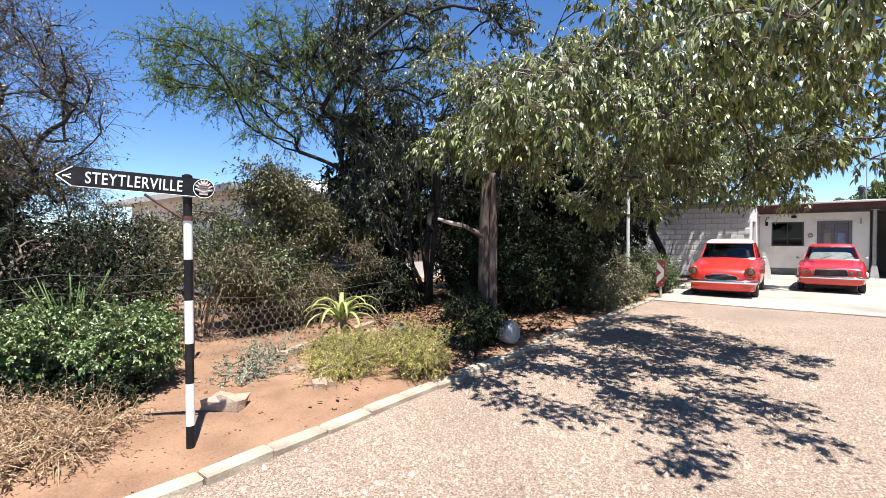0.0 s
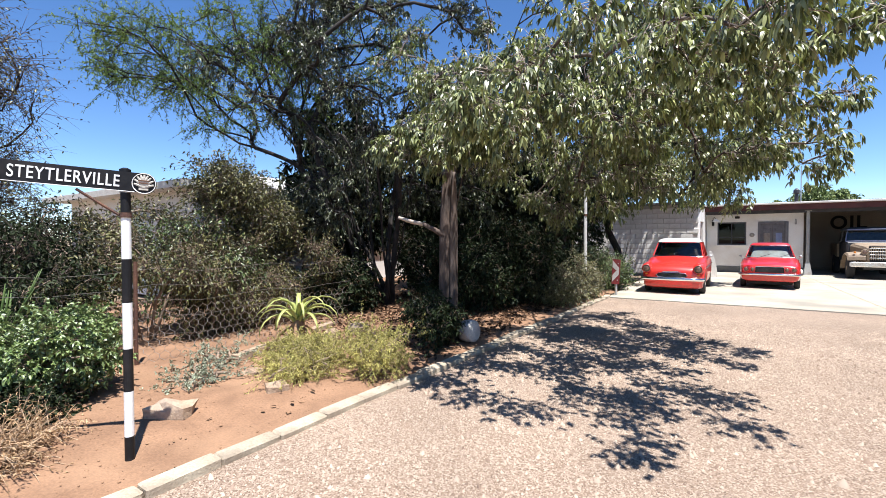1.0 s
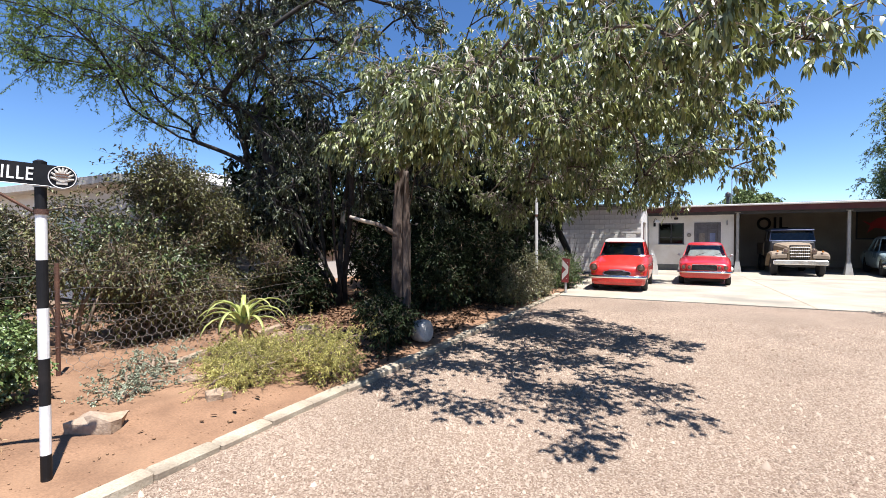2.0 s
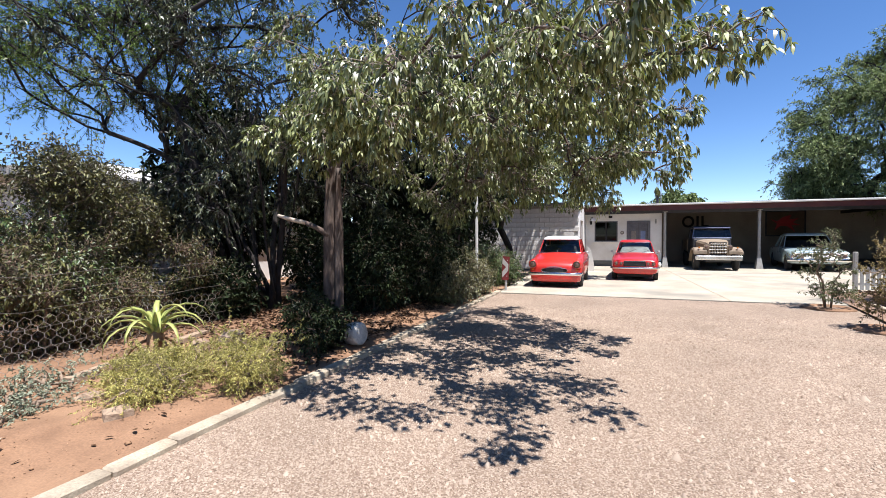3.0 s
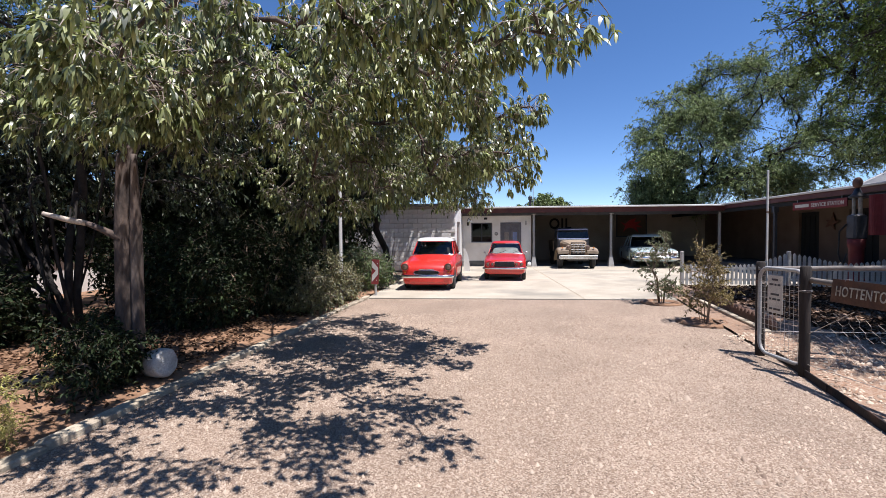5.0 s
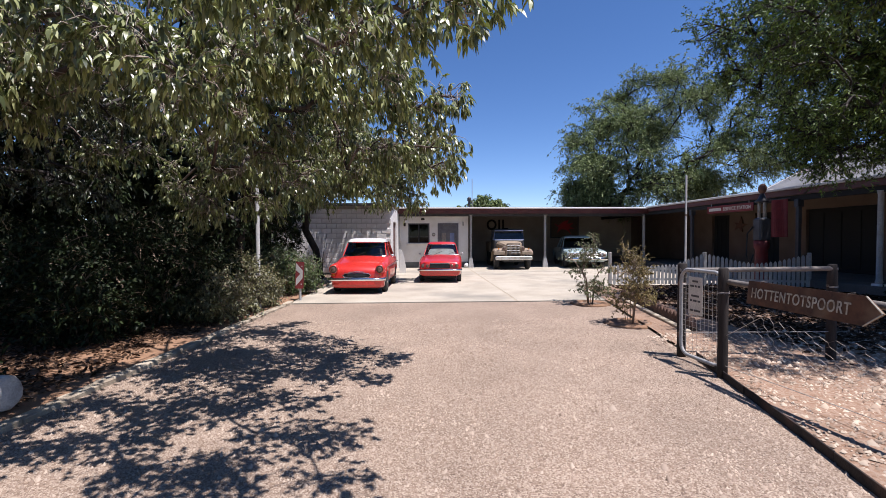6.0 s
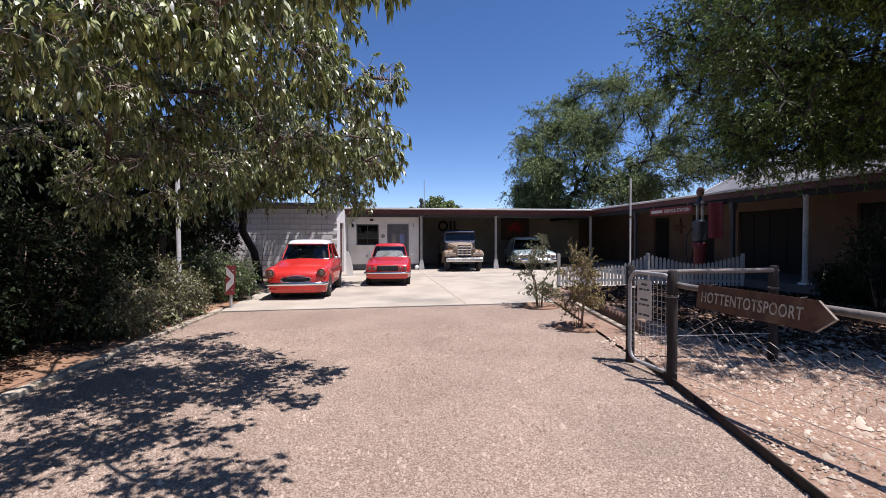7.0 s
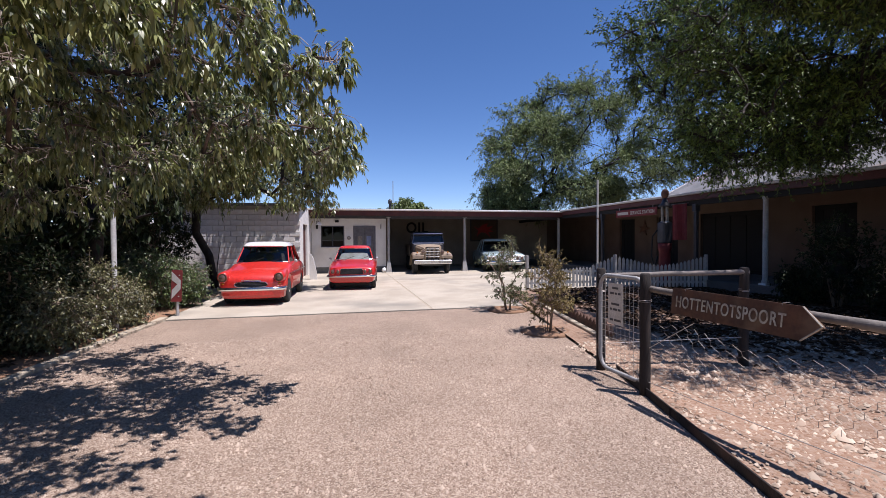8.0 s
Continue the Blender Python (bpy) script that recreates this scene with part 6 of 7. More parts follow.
plant("tree", (-2.9, 16.2, 0), [[(-2.9, 16.2, -0.05), (-2.85, 16.1, 0.7), (-2.7, 15.9, 1.4)], [(-2.95, 16.25, 0.0), (-3.1, 16.2, 1.0), (-3.4, 16.0, 1.7)]],
      [(-1.3, 14.8, 4.1, 2.2, 2.0, 1.75, 190), (-3.4, 15.5, 3.6, 1.8, 1.8, 1.5, 130), (-2.3, 15.0, 2.9, 1.4, 1.2, 0.7, 90), (-2.2, 13.5, 4.0, 1.3, 1.0, 0.8, 50), (-1.8, 17.8, 4.2, 1.4, 0.5, 0.9, 40), (0.2, 14.4, 3.4, 1.1, 0.9, 0.9, 40)],
      "broad-leaved tree with a dark forked trunk beside the block wall", "tree", 12, M["bark_dark"], M["leaf_broad"],
      r_tip=0.008, r_root=0.12, twigs=9, twig_len=0.4, per=11, length=0.11, width=0.042, hang=0.4, gap=0.2, twig_mat=M["twig_grey"], droop=0.5, tuft=0.5, cluster=5, loose=0.22, sunny=0.6, plain=False)
stems = []
for k in range(11):
    a = 0.8 * k
    b = Vector((-5.85, 6.45, 0)) + Vector((math.cos(a), math.sin(a), 0)) * 0.22
    lean = Vector((-0.85 + 0.13 * k, -0.5 + 0.22 * (k % 4), 0))
    stems.append([tuple(b + Vector((0, 0, -0.05)))] + [tuple(b + lean * (z * 0.6) + Vector((0.05 * math.sin(z * 2 + k), 0.05 * math.cos(z * 2.3 + k), z))) for z in (0.6, 1.3, 2.1, 2.9, 3.6)])
plant("tree", (-5.85, 6.45, 0), stems,
      [(-5.4, 6.3, 4.6, 2.2, 2.0, 1.9, 250), (-7.2, 5.4, 4.4, 1.8, 1.5, 1.2, 70), (-4.6, 6.8, 3.0, 1.7, 1.3, 1.2, 150), (-6.2, 6.4, 2.6, 1.3, 1.2, 0.8, 80), (-6.7, 5.7, 2.0, 0.8, 0.9, 0.6, 50)],
      "multi-stemmed dark tree with open broad-leaved crown behind the bed", "tree", 13, M["bark_dark"], M["leaf_small"],
      r_tip=0.011, r_root=0.08, cluster=5, loose=0.2, twigs=8, twig_len=0.34, per=12, length=0.064, width=0.025, hang=0.3, gap=0.2, droop=0.4, tuft=0.5, sunny=0.3)
plant("thorn_tree", (-7.0, 6.9, 0), [[(-7.0, 6.9, 0), (-7.1, 6.6, 1.2), (-7.3, 6.2, 2.2), (-7.5, 5.8, 2.9)], [(-6.8, 6.9, 0), (-6.8, 6.8, 1.6), (-6.9, 6.6, 3.0), (-7.1, 6.3, 4.2)]],
      [(-8.2, 5.0, 4.6, 1.8, 1.6, 1.3, 130), (-9.3, 3.8, 4.8, 1.4, 1.2, 0.8, 90), (-7.0, 6.4, 5.6, 2.2, 2.0, 1.2, 90)],
      "feathery thorn tree with long slanting dark branches", "tree", 14, M["bark_dark"], M["leaf_feather"],
      r_tip=0.008, r_root=0.06, twigs=6, twig_len=0.5, per=28, length=0.06, width=0.016, hang=0.1, droop=0.1, fold=0.1, arch=0.05, bend=0.05, straight=2.5)
plant("thorn_tree", (-8.6, 0.6, 0), [[(-8.6, 0.6, 0), (-8.5, 0.7, 1.0), (-8.4, 0.8, 1.8)]],
      [(-7.9, 0.5, 3.2, 1.3, 1.3, 1.3, 210), (-7.3, 0.6, 2.0, 0.9, 0.9, 0.6, 110), (-6.7, -0.1, 2.35, 0.9, 1.0, 0.5, 150), (-8.6, 0.4, 4.3, 1.2, 1.0, 0.7, 50)],
      "half-bare brownish thorn tree behind the wire fence", "tree", 15, M["twig_dark"], M["leaf_olive"],
      r_tip=0.006, r_root=0.08, twigs=12, twig_len=0.5, per=2, length=0.05, width=0.02, hang=0.05, spread=1.2)
plant("thorn_tree", (13.4, 28.0, 0), [[(13.4, 28.0, 0), (13.2, 27.6, 2.0), (12.6, 27.0, 3.6)], [(13.6, 28.2, 0), (14.0, 28.0, 2.5), (14.6, 27.6, 4.0)]],
      [(12.4, 26.5, 6.8, 3.0, 2.5, 2.7, 290), (10.3, 26.2, 5.2, 1.7, 1.6, 1.4, 110), (15.6, 27.0, 9.3, 3.6, 3.0, 2.9, 280), (12.0, 27.0, 3.9, 2.6, 2.0, 1.0, 160, 1), (10.4, 26.4, 3.9, 1.5, 1.2, 0.7, 80, 1), (15.0, 25.6, 4.4, 2.4, 1.4, 1.2, 150, 1), (17.6, 25.5, 5.6, 3.0, 2.5, 2.2, 150), (20.5, 24.0, 7.2, 3.2, 2.6, 2.6, 150)],
      "tall feathery thorn tree rising behind the roofs", "tree", 16, M["bark_dark"], M["leaf_grey"],
      r_tip=0.012, r_root=0.22, twigs=9, twig_len=0.75, per=15, length=0.14, width=0.045, hang=0.35, bent=False, gap=0.2, cluster=6, loose=0.42, droop=0.1, sunny=0.3)
plant("thorn_tree", (9.9, 6.2, 0), [[(9.9, 6.2, 0), (9.9, 6.4, 1.6), (10.0, 6.9, 3.0), (10.1, 7.4, 4.0)]],
      [(10.6, 9.0, 5.5, 3.0, 3.0, 1.9, 480), (8.4, 10.2, 5.8, 1.5, 1.4, 1.2, 80), (11.5, 6.0, 4.8, 2.5, 2.5, 1.5, 210), (9.4, 4.4, 5.2, 2.0, 2.0, 1.2, 140), (8.4, 7.4, 5.0, 1.9, 2.0, 1.1, 165), (11.8, 10.8, 4.3, 2.5, 2.6, 1.0, 300), (12.2, 7.0, 3.9, 1.8, 2.4, 0.7, 120), (9.0, 8.6, 3.7, 1.9, 1.6, 0.8, 180), (8.0, 4.8, 4.6, 1.3, 1.6, 0.8, 130), (7.3, 6.0, 5.0, 1.3, 1.4, 0.6, 150), (6.7, 5.3, 5.2, 1.0, 1.0, 0.5, 60)],
      "wide feathery thorn tree shading the garden and veranda", "tree", 17, M["bark_dark"], M["leaf_acacia"],
      r_tip=0.012, r_root=0.24, twigs=8, twig_len=0.55, per=16, length=0.085, width=0.03, hang=0.15, bent=False, gap=0.22, cluster=8, loose=0.32, droop=0.1, sunny=0.35)
plant("far_tree", (9.5, 62, 0), [[(9.5, 62, 0), (9.5, 62, 3.0)]], [(9.5, 62, 5.2, 3.2, 3.0, 1.9, 120)],
      "rounded green tree far behind the carport", "tree", 18, M["bark_dark"], M["leaf_grey"], r_tip=0.02, r_root=0.2, twigs=9, twig_len=0.8, per=16, length=0.35, width=0.14)
# background trees take the near-black leaves, which carry the garden's shade
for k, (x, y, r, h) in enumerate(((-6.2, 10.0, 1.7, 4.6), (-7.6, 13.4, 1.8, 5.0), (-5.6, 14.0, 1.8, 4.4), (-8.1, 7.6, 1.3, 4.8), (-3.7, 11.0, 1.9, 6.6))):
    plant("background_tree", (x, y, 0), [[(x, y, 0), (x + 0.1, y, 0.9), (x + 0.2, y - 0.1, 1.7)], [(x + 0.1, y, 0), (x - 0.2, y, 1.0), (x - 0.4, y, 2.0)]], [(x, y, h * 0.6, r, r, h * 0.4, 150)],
          "leafy tree closing off the garden, shade in its leaf colour", "tree", 120 + k, M["bark_dark"], M["leaf_dark_shaded"], r_tip=0.01, r_root=0.12, twigs=8, twig_len=0.5, per=8, length=0.17, width=0.075, hang=0.3, group="background trees")

# ---- shrubs ----
def shrub(at, r, h, seed, label, leafm, bark="twig", n=50, category="shrub", name="shrub", group="", **kw):
    x, y, z = at
    rng = random.Random(seed)
    roots = []
    for k in range(5):
        a = k * 1.257 + rng.uniform(-0.4, 0.4)
        roots.append([(x + 0.05 * math.cos(a), y + 0.05 * math.sin(a), z - 0.03), (x + r * 0.3 * math.cos(a), y + r * 0.3 * math.sin(a), z + h * 0.35)])
    opts = dict(r_tip=0.004, r_root=0.02, twigs=7, twig_len=0.24, per=12, length=0.045, width=0.024, hang=0.1, trunk="stem", spread=1.1, bent=False)
    opts.update(kw)
    return plant(name, at, roots, [(x, y, z + h * 0.55, r, r, h * 0.48, n)], label, category, seed, M[bark], M[leafm], group=group, **opts)


# round bright bush by the post, dry brush at its foot
shrub((-4.6, 1.0, 0.2), 0.37, 0.56, 21, "dense rounded bright green bush in front of the wire fence", "leaf_bright", n=120, per=15, length=0.036, width=0.024, hang=0.0, twig_len=0.14)
shrub((-5.22, 0.42, 0.18), 0.42, 0.56, 22, "dense dark green bush in front of the wire fence", "leaf_bright", n=120, per=15, length=0.036, width=0.024, hang=0.0, twig_len=0.14)
# added low plants, near black to stand in for the shade under the bushes
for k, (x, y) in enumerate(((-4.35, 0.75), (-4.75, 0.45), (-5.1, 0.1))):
    shrub((x, y, 0.03), 0.3, 0.2, 26 + k, "added low undergrowth standing in for shade under the bushes", "leaf_dark_shaded", n=40, name="undergrowth", category="undergrowth", twig_len=0.16, per=12, length=0.04, width=0.02)
shrub((-5.9, 1.3, 0.05), 0.5, 1.0, 23, "bushy green shrub by the wire fence", "leaf_hedge", n=60)
for k, (x, y, r) in enumerate(((-3.75, 0.36, 0.34), (-4.1, 0.08, 0.38), (-3.75, -0.05, 0.32), (-4.4, 0.15, 0.3))):
    shrub((x, y, 0.03), r, 0.13, 30 + k, "heap of dry brown uprooted brushwood lying on the soil", "leaf_dry", n=50, name="dry_brush", category="dry brush", twig_len=0.26, twigs=12, per=9, length=0.035, width=0.009, hang=0.15, bent=True, r_tip=0.006, twig_mat=M["straw"])
# yellow-green fine shrubs
for k, (x, y, r, h) in enumerate(((-3.50, 2.52, 0.34, 0.32), (-3.03, 3.0, 0.33, 0.42), (-3.78, 2.75, 0.26, 0.24))):
    shrub((x, y, 0.03), r, h, 40 + k, "low mound of fine yellow-green needle-leaved shrub", "leaf_yellow", n=76, name="low_shrub", twig_len=0.16, twigs=9, per=24, cluster=4, loose=0.09, length=0.028, width=0.006, hang=0.0)
# silver creeping plants and small dark shrubs in the bed
for k, (x, y, r, h) in enumerate(((-4.25, 1.95, 0.3, 0.14), (-4.55, 2.35, 0.32, 0.2), (-4.1, 1.7, 0.25, 0.1))):
    shrub((x, y, 0.04), r, h, 50 + k, "grey-green creeping plant on the soil", "leaf_silver", n=14, name="ground_cover", category="creeper", twig_len=0.14, length=0.03, width=0.014)
shrub((-3.05, 4.05, 0.04), 0.28, 0.62, 55, "small dark-leaved shrub beside the white stone", "leaf_dark_shaded", n=40, length=0.05, width=0.024)
shrub((-3.35, 4.5, 0.04), 0.3, 0.5, 56, "small dark-leaved shrub in the bed", "leaf_dark_shaded", n=35, length=0.05, width=0.024)
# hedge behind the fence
# shrubs at the shaded end take the near-black leaf, shade included
hedge = [(-6.0, 3.0, 0.45, 1.1, "leaf_hedge"), (-6.4, 2.4, 0.75, 1.6, "leaf_hedge"), (-6.7, 3.3, 0.85, 1.6, "leaf_green"), (-6.9, 4.3, 0.85, 2.2, "leaf_hedge"), (-6.3, 4.6, 0.7, 1.8, "leaf_hedge"), (-7.4, 2.0, 0.9, 1.6, "leaf_olive"), (-7.2, 0.6, 0.9, 1.6, "leaf_dark_shaded"),
         (-6.6, 1.4, 0.7, 1.5, "leaf_dark_shaded"), (-6.4, -0.4, 0.9, 1.5, "leaf_dark_shaded"), (-7.6, -1.2, 1.1, 2.4, "leaf_dark_shaded"), (-7.9, 3.0, 1.0, 1.9, "leaf_hedge"), (-8.0, 4.6, 1.0, 1.8, "leaf_dark_shaded"), (-6.2, 3.6, 0.6, 1.3, "leaf_hedge"), (-5.9, 0.9, 0.6, 1.3, "leaf_dark_shaded"), (-9.2, 2.2, 1.2, 1.9, "leaf_dark_shaded"), (-6.5, 3.5, 0.45, 2.5, "leaf_hedge"), (-6.7, 3.9, 0.6, 2.3, "leaf_hedge"), (-5.85, 0.7, 0.5, 1.55, "leaf_dark_shaded"), (-5.9, 0.1, 0.55, 1.6, "leaf_dark_shaded"), (-6.4, 0.3, 0.6, 1.8, "leaf_dark_shaded")]
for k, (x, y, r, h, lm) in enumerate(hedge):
    shrub((x, y, 0.04), r, h, 60 + k, {"leaf_hedge": "tangled brown-green hedge shrub behind the wire fence", "leaf_dark_shaded": "dense hedge shrub behind the wire fence, shade in its leaf colour", "leaf_green": "leafy mid-green hedge shrub behind the wire fence", "leaf_olive": "olive-yellow hedge shrub behind the wire fence"}[lm], lm, n=110 if h < 2.15 else 190, group="hedge shrubs", twig_len=0.36, twigs=14 if k in (0, 1, 4, 12) else 8, per=3 if k in (0, 1, 4, 12) else 5, length=0.055, width=0.026, r_tip=0.005, bent=False, hang=0.2, gap=0.3, cluster=6, loose=0.11, sunny=0.6, shell=0.35, twig_mat=M["twig_brown"] if k in (0, 1, 4, 12) else M["twig_dark"])
# shrubs under the trees; their shade is partly in the leaf colour
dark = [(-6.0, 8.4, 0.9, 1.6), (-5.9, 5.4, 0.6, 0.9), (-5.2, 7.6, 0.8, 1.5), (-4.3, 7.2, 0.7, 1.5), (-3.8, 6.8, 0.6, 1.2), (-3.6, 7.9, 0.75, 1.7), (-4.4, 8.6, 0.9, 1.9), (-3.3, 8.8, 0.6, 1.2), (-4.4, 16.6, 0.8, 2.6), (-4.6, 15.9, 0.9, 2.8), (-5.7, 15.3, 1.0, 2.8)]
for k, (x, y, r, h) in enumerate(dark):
    shrub((x, y, 0.04), r, h, 80 + k, "dark glossy-leaved shrub behind the kerb, shade in its leaf colour", "leaf_dark_shaded", n=90, group="shade shrubs", twig_len=0.32, twigs=8, per=8, length=0.08, width=0.04)
edge = [(-2.85, 8.3, 0.5, 0.8), (-2.8, 9.1, 0.5, 0.95), (-3.3, 9.7, 0.55, 1.0), (-2.75, 9.9, 0.4, 0.7), (-3.0, 11.6, 0.55, 1.0), (-2.6, 12.2, 0.5, 0.9), (-3.4, 12.6, 0.7, 1.2)]
for k, (x, y, r, h) in enumerate(edge):
    shrub((x, y, 0.04), r, h, 90 + k, "straggling olive-green shrub leaning over the kerb" if k < 4 else "dense green shrub beside the parked saloon", "leaf_olive" if k < 4 else "leaf_green", n=100, group="kerb shrubs", twig_len=0.28, twigs=9, per=9, length=0.05, width=0.024)
# potted greenery along the veranda, shade put into its leaf colour
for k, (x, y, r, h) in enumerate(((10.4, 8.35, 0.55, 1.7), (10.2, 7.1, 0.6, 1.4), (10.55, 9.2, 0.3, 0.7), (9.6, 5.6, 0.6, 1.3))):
    shrub((x, y, 0.03), r, h, 100 + k, "leafy shrub in front of the veranda, shade in its leaves", "leaf_dark_shaded", n=70, group="veranda shrubs", twig_len=0.3, per=10, length=0.07, width=0.032)
# upright spiky plant behind the bush
sp = thing("spiky_plant", (-5.5, 0.82, 0.08), "upright spiky green plant against the wire fence", "plant")
rngp = random.Random(24)
for k in range(34):
    a, lean, h = rngp.uniform(0, 6.283), rngp.uniform(0.03, 0.42), rngp.uniform(0.65, 1.08)
    d = Vector((math.cos(a), math.sin(a), 0))
    pts = [d * (0.03 + lean * q * q * 0.9 + 0.1 * q) + Vector((0.01 * math.sin(5 * q + k), 0.01 * math.cos(4 * q + k), h * (q - 0.18 * lean * q * q))) for q in (0, 0.25, 0.5, 0.75, 1.0)]
    part("blade", Mesh().tube(pts, [0.012, 0.014, 0.013, 0.010, 0.003], 5), M["spike_green"], sp, smooth=True)
# two young shrubs on the gravel
for k, (x, y, r, h) in enumerate(((4.14, 10.0, 0.42, 1.5), (3.95, 7.87, 0.36, 1.2))):
    shrub((x, y, 0.0), r, h, 110 + k, "young sparse grey-green shrub growing in the gravel" if k == 0 else "young sparse shrub with browning tips in the gravel", "leaf_young" if k == 0 else "leaf_tan", n=84, group="young shrubs", cluster=4, loose=0.07, twig_len=0.13, twigs=5, per=9, length=0.042, width=0.019, hang=-0.2, tuft=0.3)

# aloe
al = thing("aloe", (-4.42, 3.18, 0.02), "yellow-green aloe with long arching leaves on a short shaggy stem", "aloe")
part("stem", Mesh().lathe([(0.06, -0.03), (0.075, 0.15), (0.085, 0.32), (0.05, 0.42)], (0, 0, 0), 12), M["aloe_dry"], al, smooth=True)
rngp = random.Random(5)
for k in range(22):
    a = k * 2.39996
    u = k / 21
    lift = 1.45 - 0.75 * u if k < 18 else -0.3
    ln = 0.58 + 0.12 * rngp.random()
    pts, p, el = [], Vector((0.03 * math.cos(a), 0.03 * math.sin(a), 0.40 - 0.1 * u)), lift
    rings = []
    for s in range(8):
        q = s / 7
        wdt = 0.036 * (1 - q) ** 0.7 + 0.002
        d = Vector((math.cos(a) * math.cos(el), math.sin(a) * math.cos(el), math.sin(el)))
        sd = Vector((-math.sin(a), math.cos(a), 0))
        nr = d.cross(sd)
        rings.append([p + sd * wdt - nr * -wdt * 0.45, p + sd * 0.0 + nr * wdt * 0.05, p - sd * wdt + nr * wdt * 0.45, p - nr * wdt * 0.35])
        p = p + d * (ln / 7)
        el -= 0.33 + 0.16 * q
    part("leaf", Mesh().loft(rings), M["aloe"] if k < 18 else M["aloe_dry"], al, smooth=True)

# white stone by the trunk, garden stones
st = Mesh()
rings = []
mrot = Matrix.Translation((-2.82, 4.54, 0.20)) @ Matrix.Rotation(radians(78), 4, "Z") @ Matrix.Rotation(radians(84), 4, "X")
for z, r in ((-0.10, 0.09), (-0.09, 0.125), (0.0, 0.145), (0.085, 0.14), (0.105, 0.13), (0.112, 0.10), (0.114, 0.05)):
    rings.append([mrot @ Vector((math.cos(a) * r * (1 + 0.12 * noise.noise(Vector((math.cos(a), math.sin(a), z * 4)))), math.sin(a) * r * (1 + 0.12 * noise.noise(Vector((math.cos(a), math.sin(a), z * 4 + 3)))), z)) for a in np.linspace(0, 2 * math.pi, 15)[:-1]])
solid("stone", st.loft(rings), M["boulder"], "squat whitewashed stone standing on the kerb edge", "stone", smooth=True)
for k, (x, y, sx, sy, sz, rz) in enumerate(((-3.58, 1.32, 0.30, 0.19, 0.20, 0.6), (-3.95, 2.25, 0.20, 0.15, 0.13, 0.3), (-3.35, 2.08, 0.19, 0.12, 0.16, 1.1), (-4.4, 3.7, 0.2, 0.14, 0.25, 0.4), (-4.3, 4.1, 0.3, 0.2, 0.3, 0.4), (-4.6, 2.05, 0.2, 0.16, 0.08, 0.8), (-3.95, 4.3, 0.16, 0.13, 0.1, 0.8))):
    solid("rock", Mesh().blob((x, y, 0.03 + sz * 0.18), (sx, sy, sz), k + 3, 0.3, 6, 8, rz, 0.8), M["rock"], "flat weathered sandstone rock lying on the soil" if k < 3 else "small stone lying in the bed", "rock", group="garden rocks")
bed = thing("brick_edging", (0, 0, 0), "low brick edging of the planting bed", "edging", kind="structure")
bm2 = Mesh().box((0, 0, 0), (0.23, 0.1, 0.1), 0.008).data("brick", M["rock"])
for k in range(8):
    ob = new("brick", bm2)
    ob.parent = bed
    p = Vector((-4.5, 2.5, 0.10)).lerp(Vector((-4.98, 4.2, 0.10)), k / 7)
    ob.matrix_world = Matrix.Translation(p) @ Matrix.Rotation(math.atan2(1.75, -0.5) + random.uniform(-0.06, 0.06), 4, "Z")

# wire fence along the hedge
wf = thing("wire_fence", (0, 0, 0), "rusty wire fence with hexagonal netting in front of the hedge", "fence")
fa, fb = Vector((-5.4, -1.6, 0)), Vector((-4.95, 4.6, 0))
for u in (0.0, 0.25, 0.54):
    p = fa.lerp(fb, u)
    part("fence_post", Mesh().tube([p, p + Vector((0.01, 0, 1.15))], 0.02, 8), M["rust"], wf)
for z in (0.35, 0.55, 0.72, 0.88, 1.05):
    part("strand", Mesh().tube([fa.lerp(fb, q / 14) + Vector((0.02, 0, z - 0.03 * math.sin(q * 2.2))) for q in range(15)], 0.0024, 4), M["wire_old"], wf)
part("netting", wire_net(fa.lerp(fb, 0.55), fb, 0.66, 0.06, 0.10, 8, 0.05, 0.0022, 0.07), M["wire"], wf)

# distant hills and a mast
hl = Mesh()
vs, fs = [], []
for k in range(61):
    a = radians(-120 + 240 * k / 60)
    h = 8 + 8 * noise.noise(Vector((k * 0.22, 0, 0)))
    vs += [(1500 * math.sin(a), 1500 * math.cos(a), -1), (1560 * math.sin(a), 1560 * math.cos(a), h)]
for k in range(60):
    fs.append((2 * k, 2 * k + 2, 2 * k + 3, 2 * k + 1))
solid("backdrop", hl.add(vs, fs), M["veld"], "low dry hills on the horizon", "hills", "structure")
mast = thing("mast", (5.6, 44, 0), "thin radio mast behind the carport", "mast")
part("rod", Mesh().tube([(0, 0, 0), (0, 0, 7.2)], 0.035, 6), M["steel"], mast)
stk = thing("chimney", (5.2, 43, 0), "dark chimney cowl behind the carport roof", "chimney")
part("flue", Mesh().lathe([(0.12, 0), (0.12, 4.9), (0.2, 4.95), (0.2, 5.2), (0.06, 5.35)], (0, 0, 0), 12), M["dark_paint"], stk)

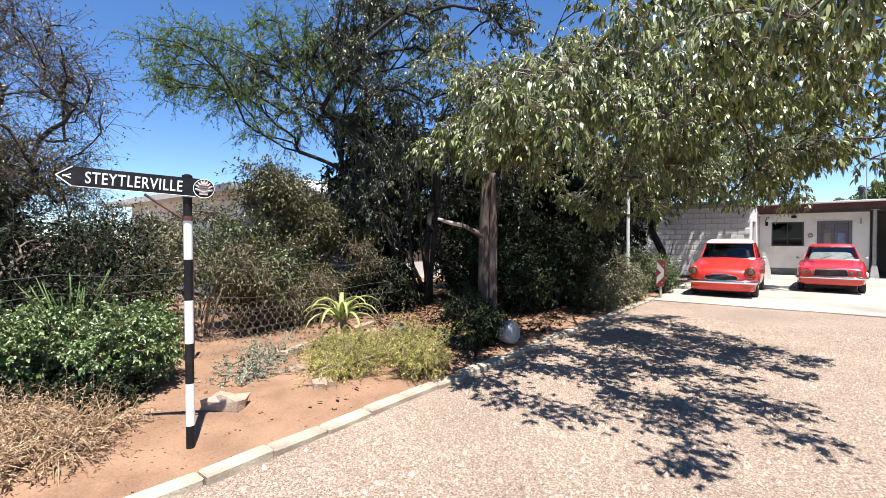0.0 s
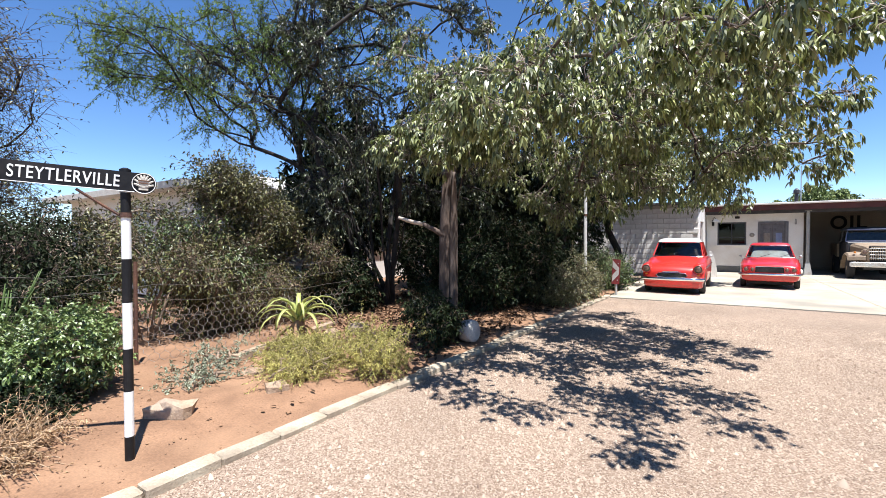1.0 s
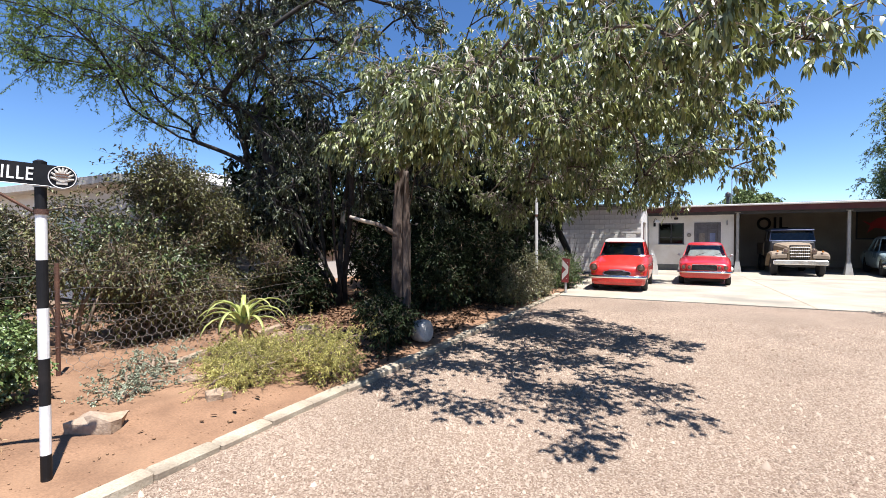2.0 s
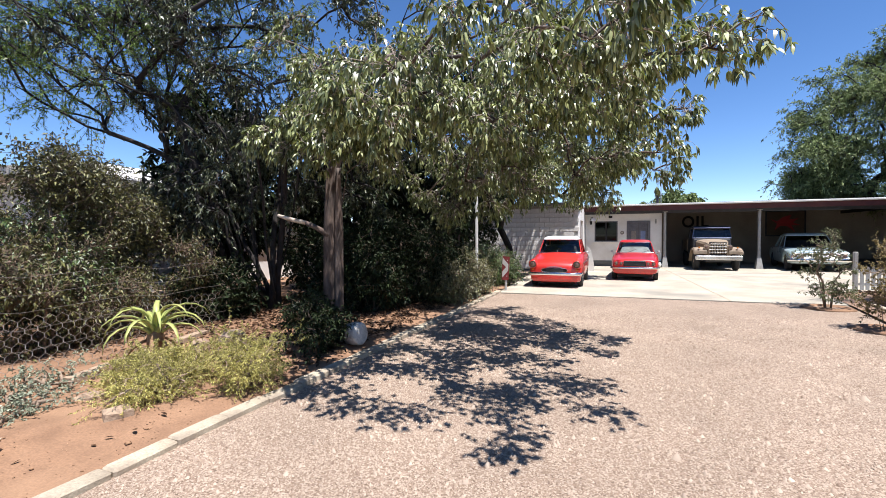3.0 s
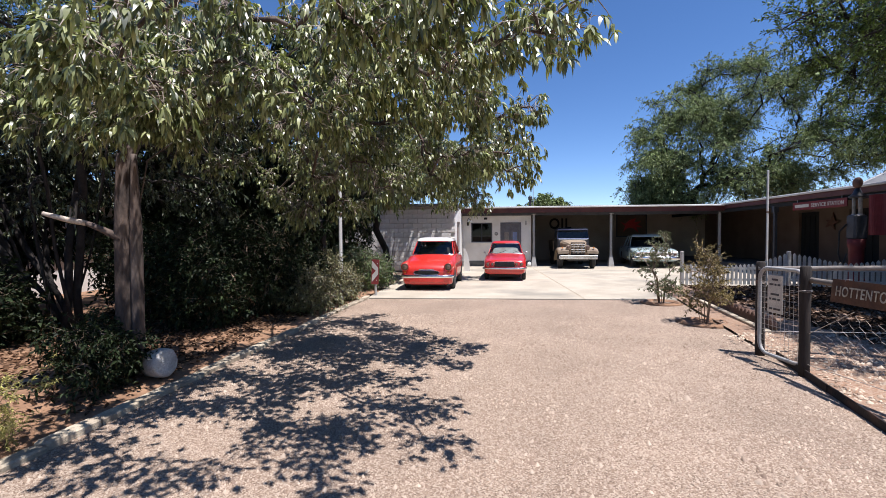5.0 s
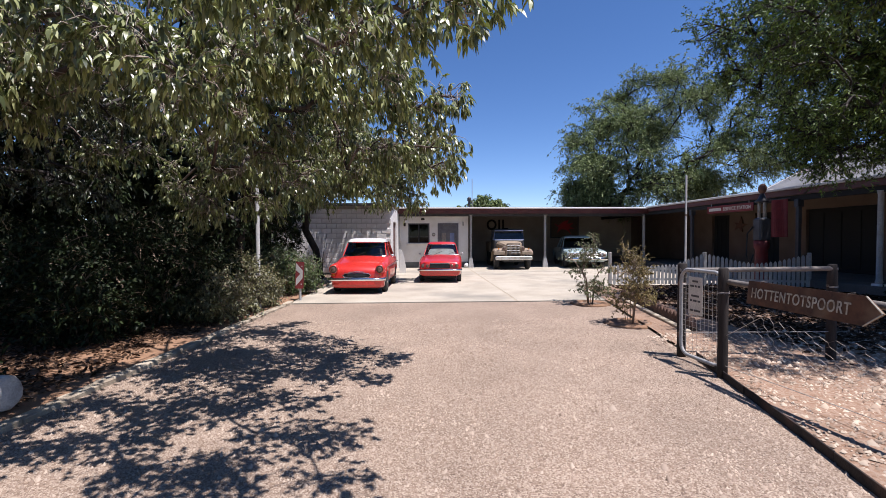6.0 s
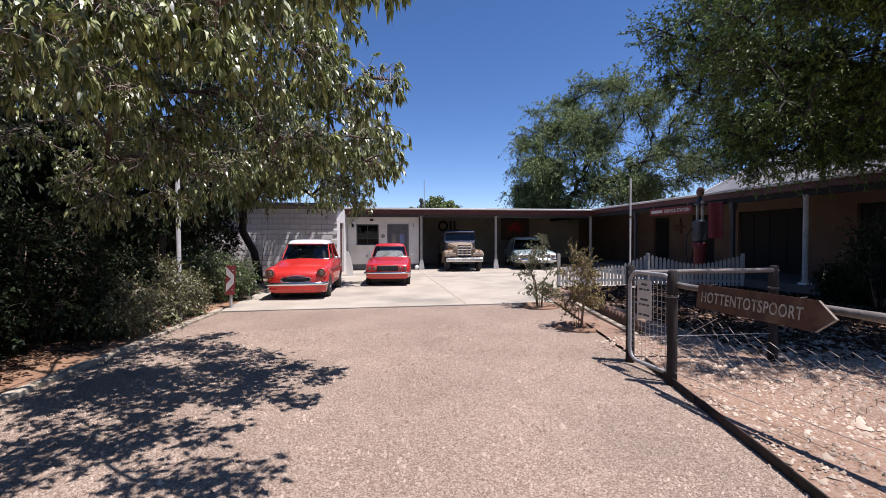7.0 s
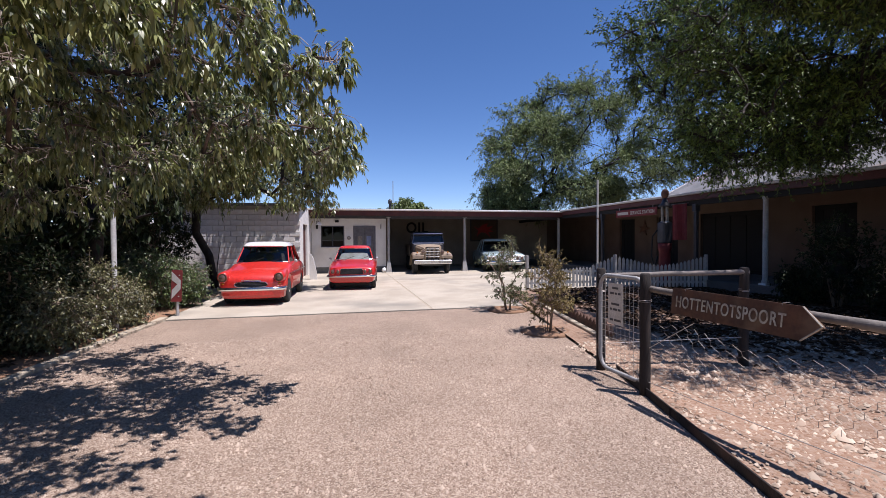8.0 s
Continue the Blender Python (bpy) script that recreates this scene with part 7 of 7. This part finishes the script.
# ---- loose stones and litter ----
def scatter(name, n, xs, ys, size, material, label, category, seed, zfun, flat=0.5, keep=None, bedded=False):
    """Small angular stones lying loose: one thing of many pieces."""
    rng = np.random.default_rng(seed)
    x, y = rng.uniform(*xs, n), rng.uniform(*ys, n)
    if keep is not None:
        ok = keep(x, y)
        x, y = x[ok], y[ok]
    n = len(x)
    s = size * rng.lognormal(0, 0.45, n)
    base = np.array([[1, 0, 0], [0, 1, 0], [-1, 0, 0], [0, -1, 0], [0.1, 0.1, 1], [0, 0, -0.6]], float)
    f0 = np.array([[0, 1, 4], [1, 2, 4], [2, 3, 4], [3, 0, 4], [1, 0, 5], [2, 1, 5], [3, 2, 5], [0, 3, 5]])
    if bedded:
        base, f0 = np.array([[1, 0, -0.3], [0, 1, -0.3], [-1, 0, -0.3], [0, -1, -0.3], [0.1, 0.1, 1], [0.5, 0.45, 0.8]], float), np.array([[0, 1, 5], [0, 5, 4], [5, 1, 4], [1, 2, 4], [2, 3, 4], [3, 0, 4]])
    v = base[None] * rng.uniform(0.6, 1.3, (n, 6, 3))
    a = rng.uniform(0, 6.28, n)
    c, sn = np.cos(a)[:, None], np.sin(a)[:, None]
    vx = (v[..., 0] * c - v[..., 1] * sn) * s[:, None] * 0.5
    vy = (v[..., 0] * sn + v[..., 1] * c) * s[:, None] * 0.5
    vz = v[..., 2] * s[:, None] * 0.5 * flat
    z = np.array([zfun(p, q) for p, q in zip(x, y)])
    V = np.stack([vx + x[:, None], vy + y[:, None], vz + z[:, None] + s[:, None] * 0.1], -1).reshape(-1, 3)
    F = (np.arange(n)[:, None, None] * 6 + f0[None]).reshape(-1, 3)
    ob = new(name, fast_mesh(name, V, F, material))
    return tagged(ob, label, category, kind="stuff")


scatter("gravel_stones", 95000, (-2.6, 3.6), (-0.6, 8.5), 0.0108, M["pebbles"], "loose pinkish gravel stones on the drive", "gravel", 1, lambda x, y: uneven(x, y, 0.012) + 0.001, 0.95, lambda x, y: (x > kerb_x(y) + 0.02) & (x < 2.18 + 0.27 * np.minimum(y, 5.2)), True)
scatter("soil_crumbs", 2500, (-5.2, -2.75), (-0.5, 5.0), 0.009, M["crumbs"], "small clods and pebbles on the garden soil", "pebbles", 3, lambda x, y: 0.032 + uneven(x, y, 0.04) + 0.05 * min(1.0, abs(x - kerb_x(y) + 0.1)), 0.6, lambda x, y: x < kerb_x(y) - 0.16)
scatter("rubble", 17000, (2.8, 8.0), (1.2, 7.0), 0.024, M["flat_stones"], "loose pale stones on the strip behind the gate", "stones", 2, lambda x, y: 0.035 + uneven(x, y, 0.03), 0.6, lambda x, y: x > 2.25 + 0.27 * np.minimum(y, 5.2), True)
rng = np.random.default_rng(9)
n = 16000
lx, ly = rng.uniform(-6.5, -2.75, n), rng.uniform(1.2, 11.0, n)
ok = rng.uniform(0, 1, n) < np.clip((ly - 2.9) / 2.5, 0.012, 1)
lx, ly = lx[ok], ly[ok]
lz = np.array([0.045 + uneven(a, b, 0.04) + 0.05 * min(1.0, abs(a - kerb_x(b) + 0.1)) for a, b in zip(lx, ly)])
way = rng.normal(0, 1, (len(lx), 3)) * np.array([1, 1, 0.25])
v, f = leaf_arrays(np.stack([lx, ly, lz], 1), way, 0.075, 0.028, rng, 0.3, 0.0)
tagged(new("leaf_litter", fast_mesh("leaf_litter", v, f, M["litter"])), "dry brown leaf litter covering the shaded bed", "leaf litter", kind="stuff")
# leaf layer added to darken the ground where the thorn tree shades it
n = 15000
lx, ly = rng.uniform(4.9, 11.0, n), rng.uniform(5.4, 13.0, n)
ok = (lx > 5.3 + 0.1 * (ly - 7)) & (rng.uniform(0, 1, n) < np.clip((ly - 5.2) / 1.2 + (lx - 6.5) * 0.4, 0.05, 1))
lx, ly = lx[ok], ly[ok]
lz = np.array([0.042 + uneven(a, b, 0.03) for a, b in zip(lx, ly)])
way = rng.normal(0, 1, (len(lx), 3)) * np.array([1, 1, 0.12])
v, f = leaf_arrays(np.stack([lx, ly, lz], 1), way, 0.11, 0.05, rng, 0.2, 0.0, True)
tagged(new("leaf_litter", fast_mesh("leaf_litter", v, f, M["shade_litter"])), "added dead leaves standing in for shade under the thorn tree", "leaf litter", kind="stuff")
for x, y in ((4.14, 10.0), (3.95, 7.87)):
    solid("plant_basin", Mesh().lathe([(0.02, 0.006), (0.22, 0.004), (0.31, 0.045), (0.44, -0.005)], (x, y, 0), 22), M["soil"], "low ring of soil round the young shrub", "soil ring", group="soil rings", smooth=True)

# ---- courses of the block wall, last ----
bm3 = [Mesh().box((0, 0, 0), (0.385 if not k else 0.19, 0.06, 0.185), 0.008).data("block", M["blockwall"]) for k in range(2)]
for r in range(13):
    z = 0.12 + 0.197 * r
    x = -5.43 + (0.1975 if r % 2 else 0.0)
    while x < -0.98:
        ob = new("block", bm3[0])
        ob.parent = store
        ob.matrix_world = Matrix.Translation((x + 0.195, BY + 0.02 + random.uniform(-0.003, 0.003), z))
        x += 0.3975
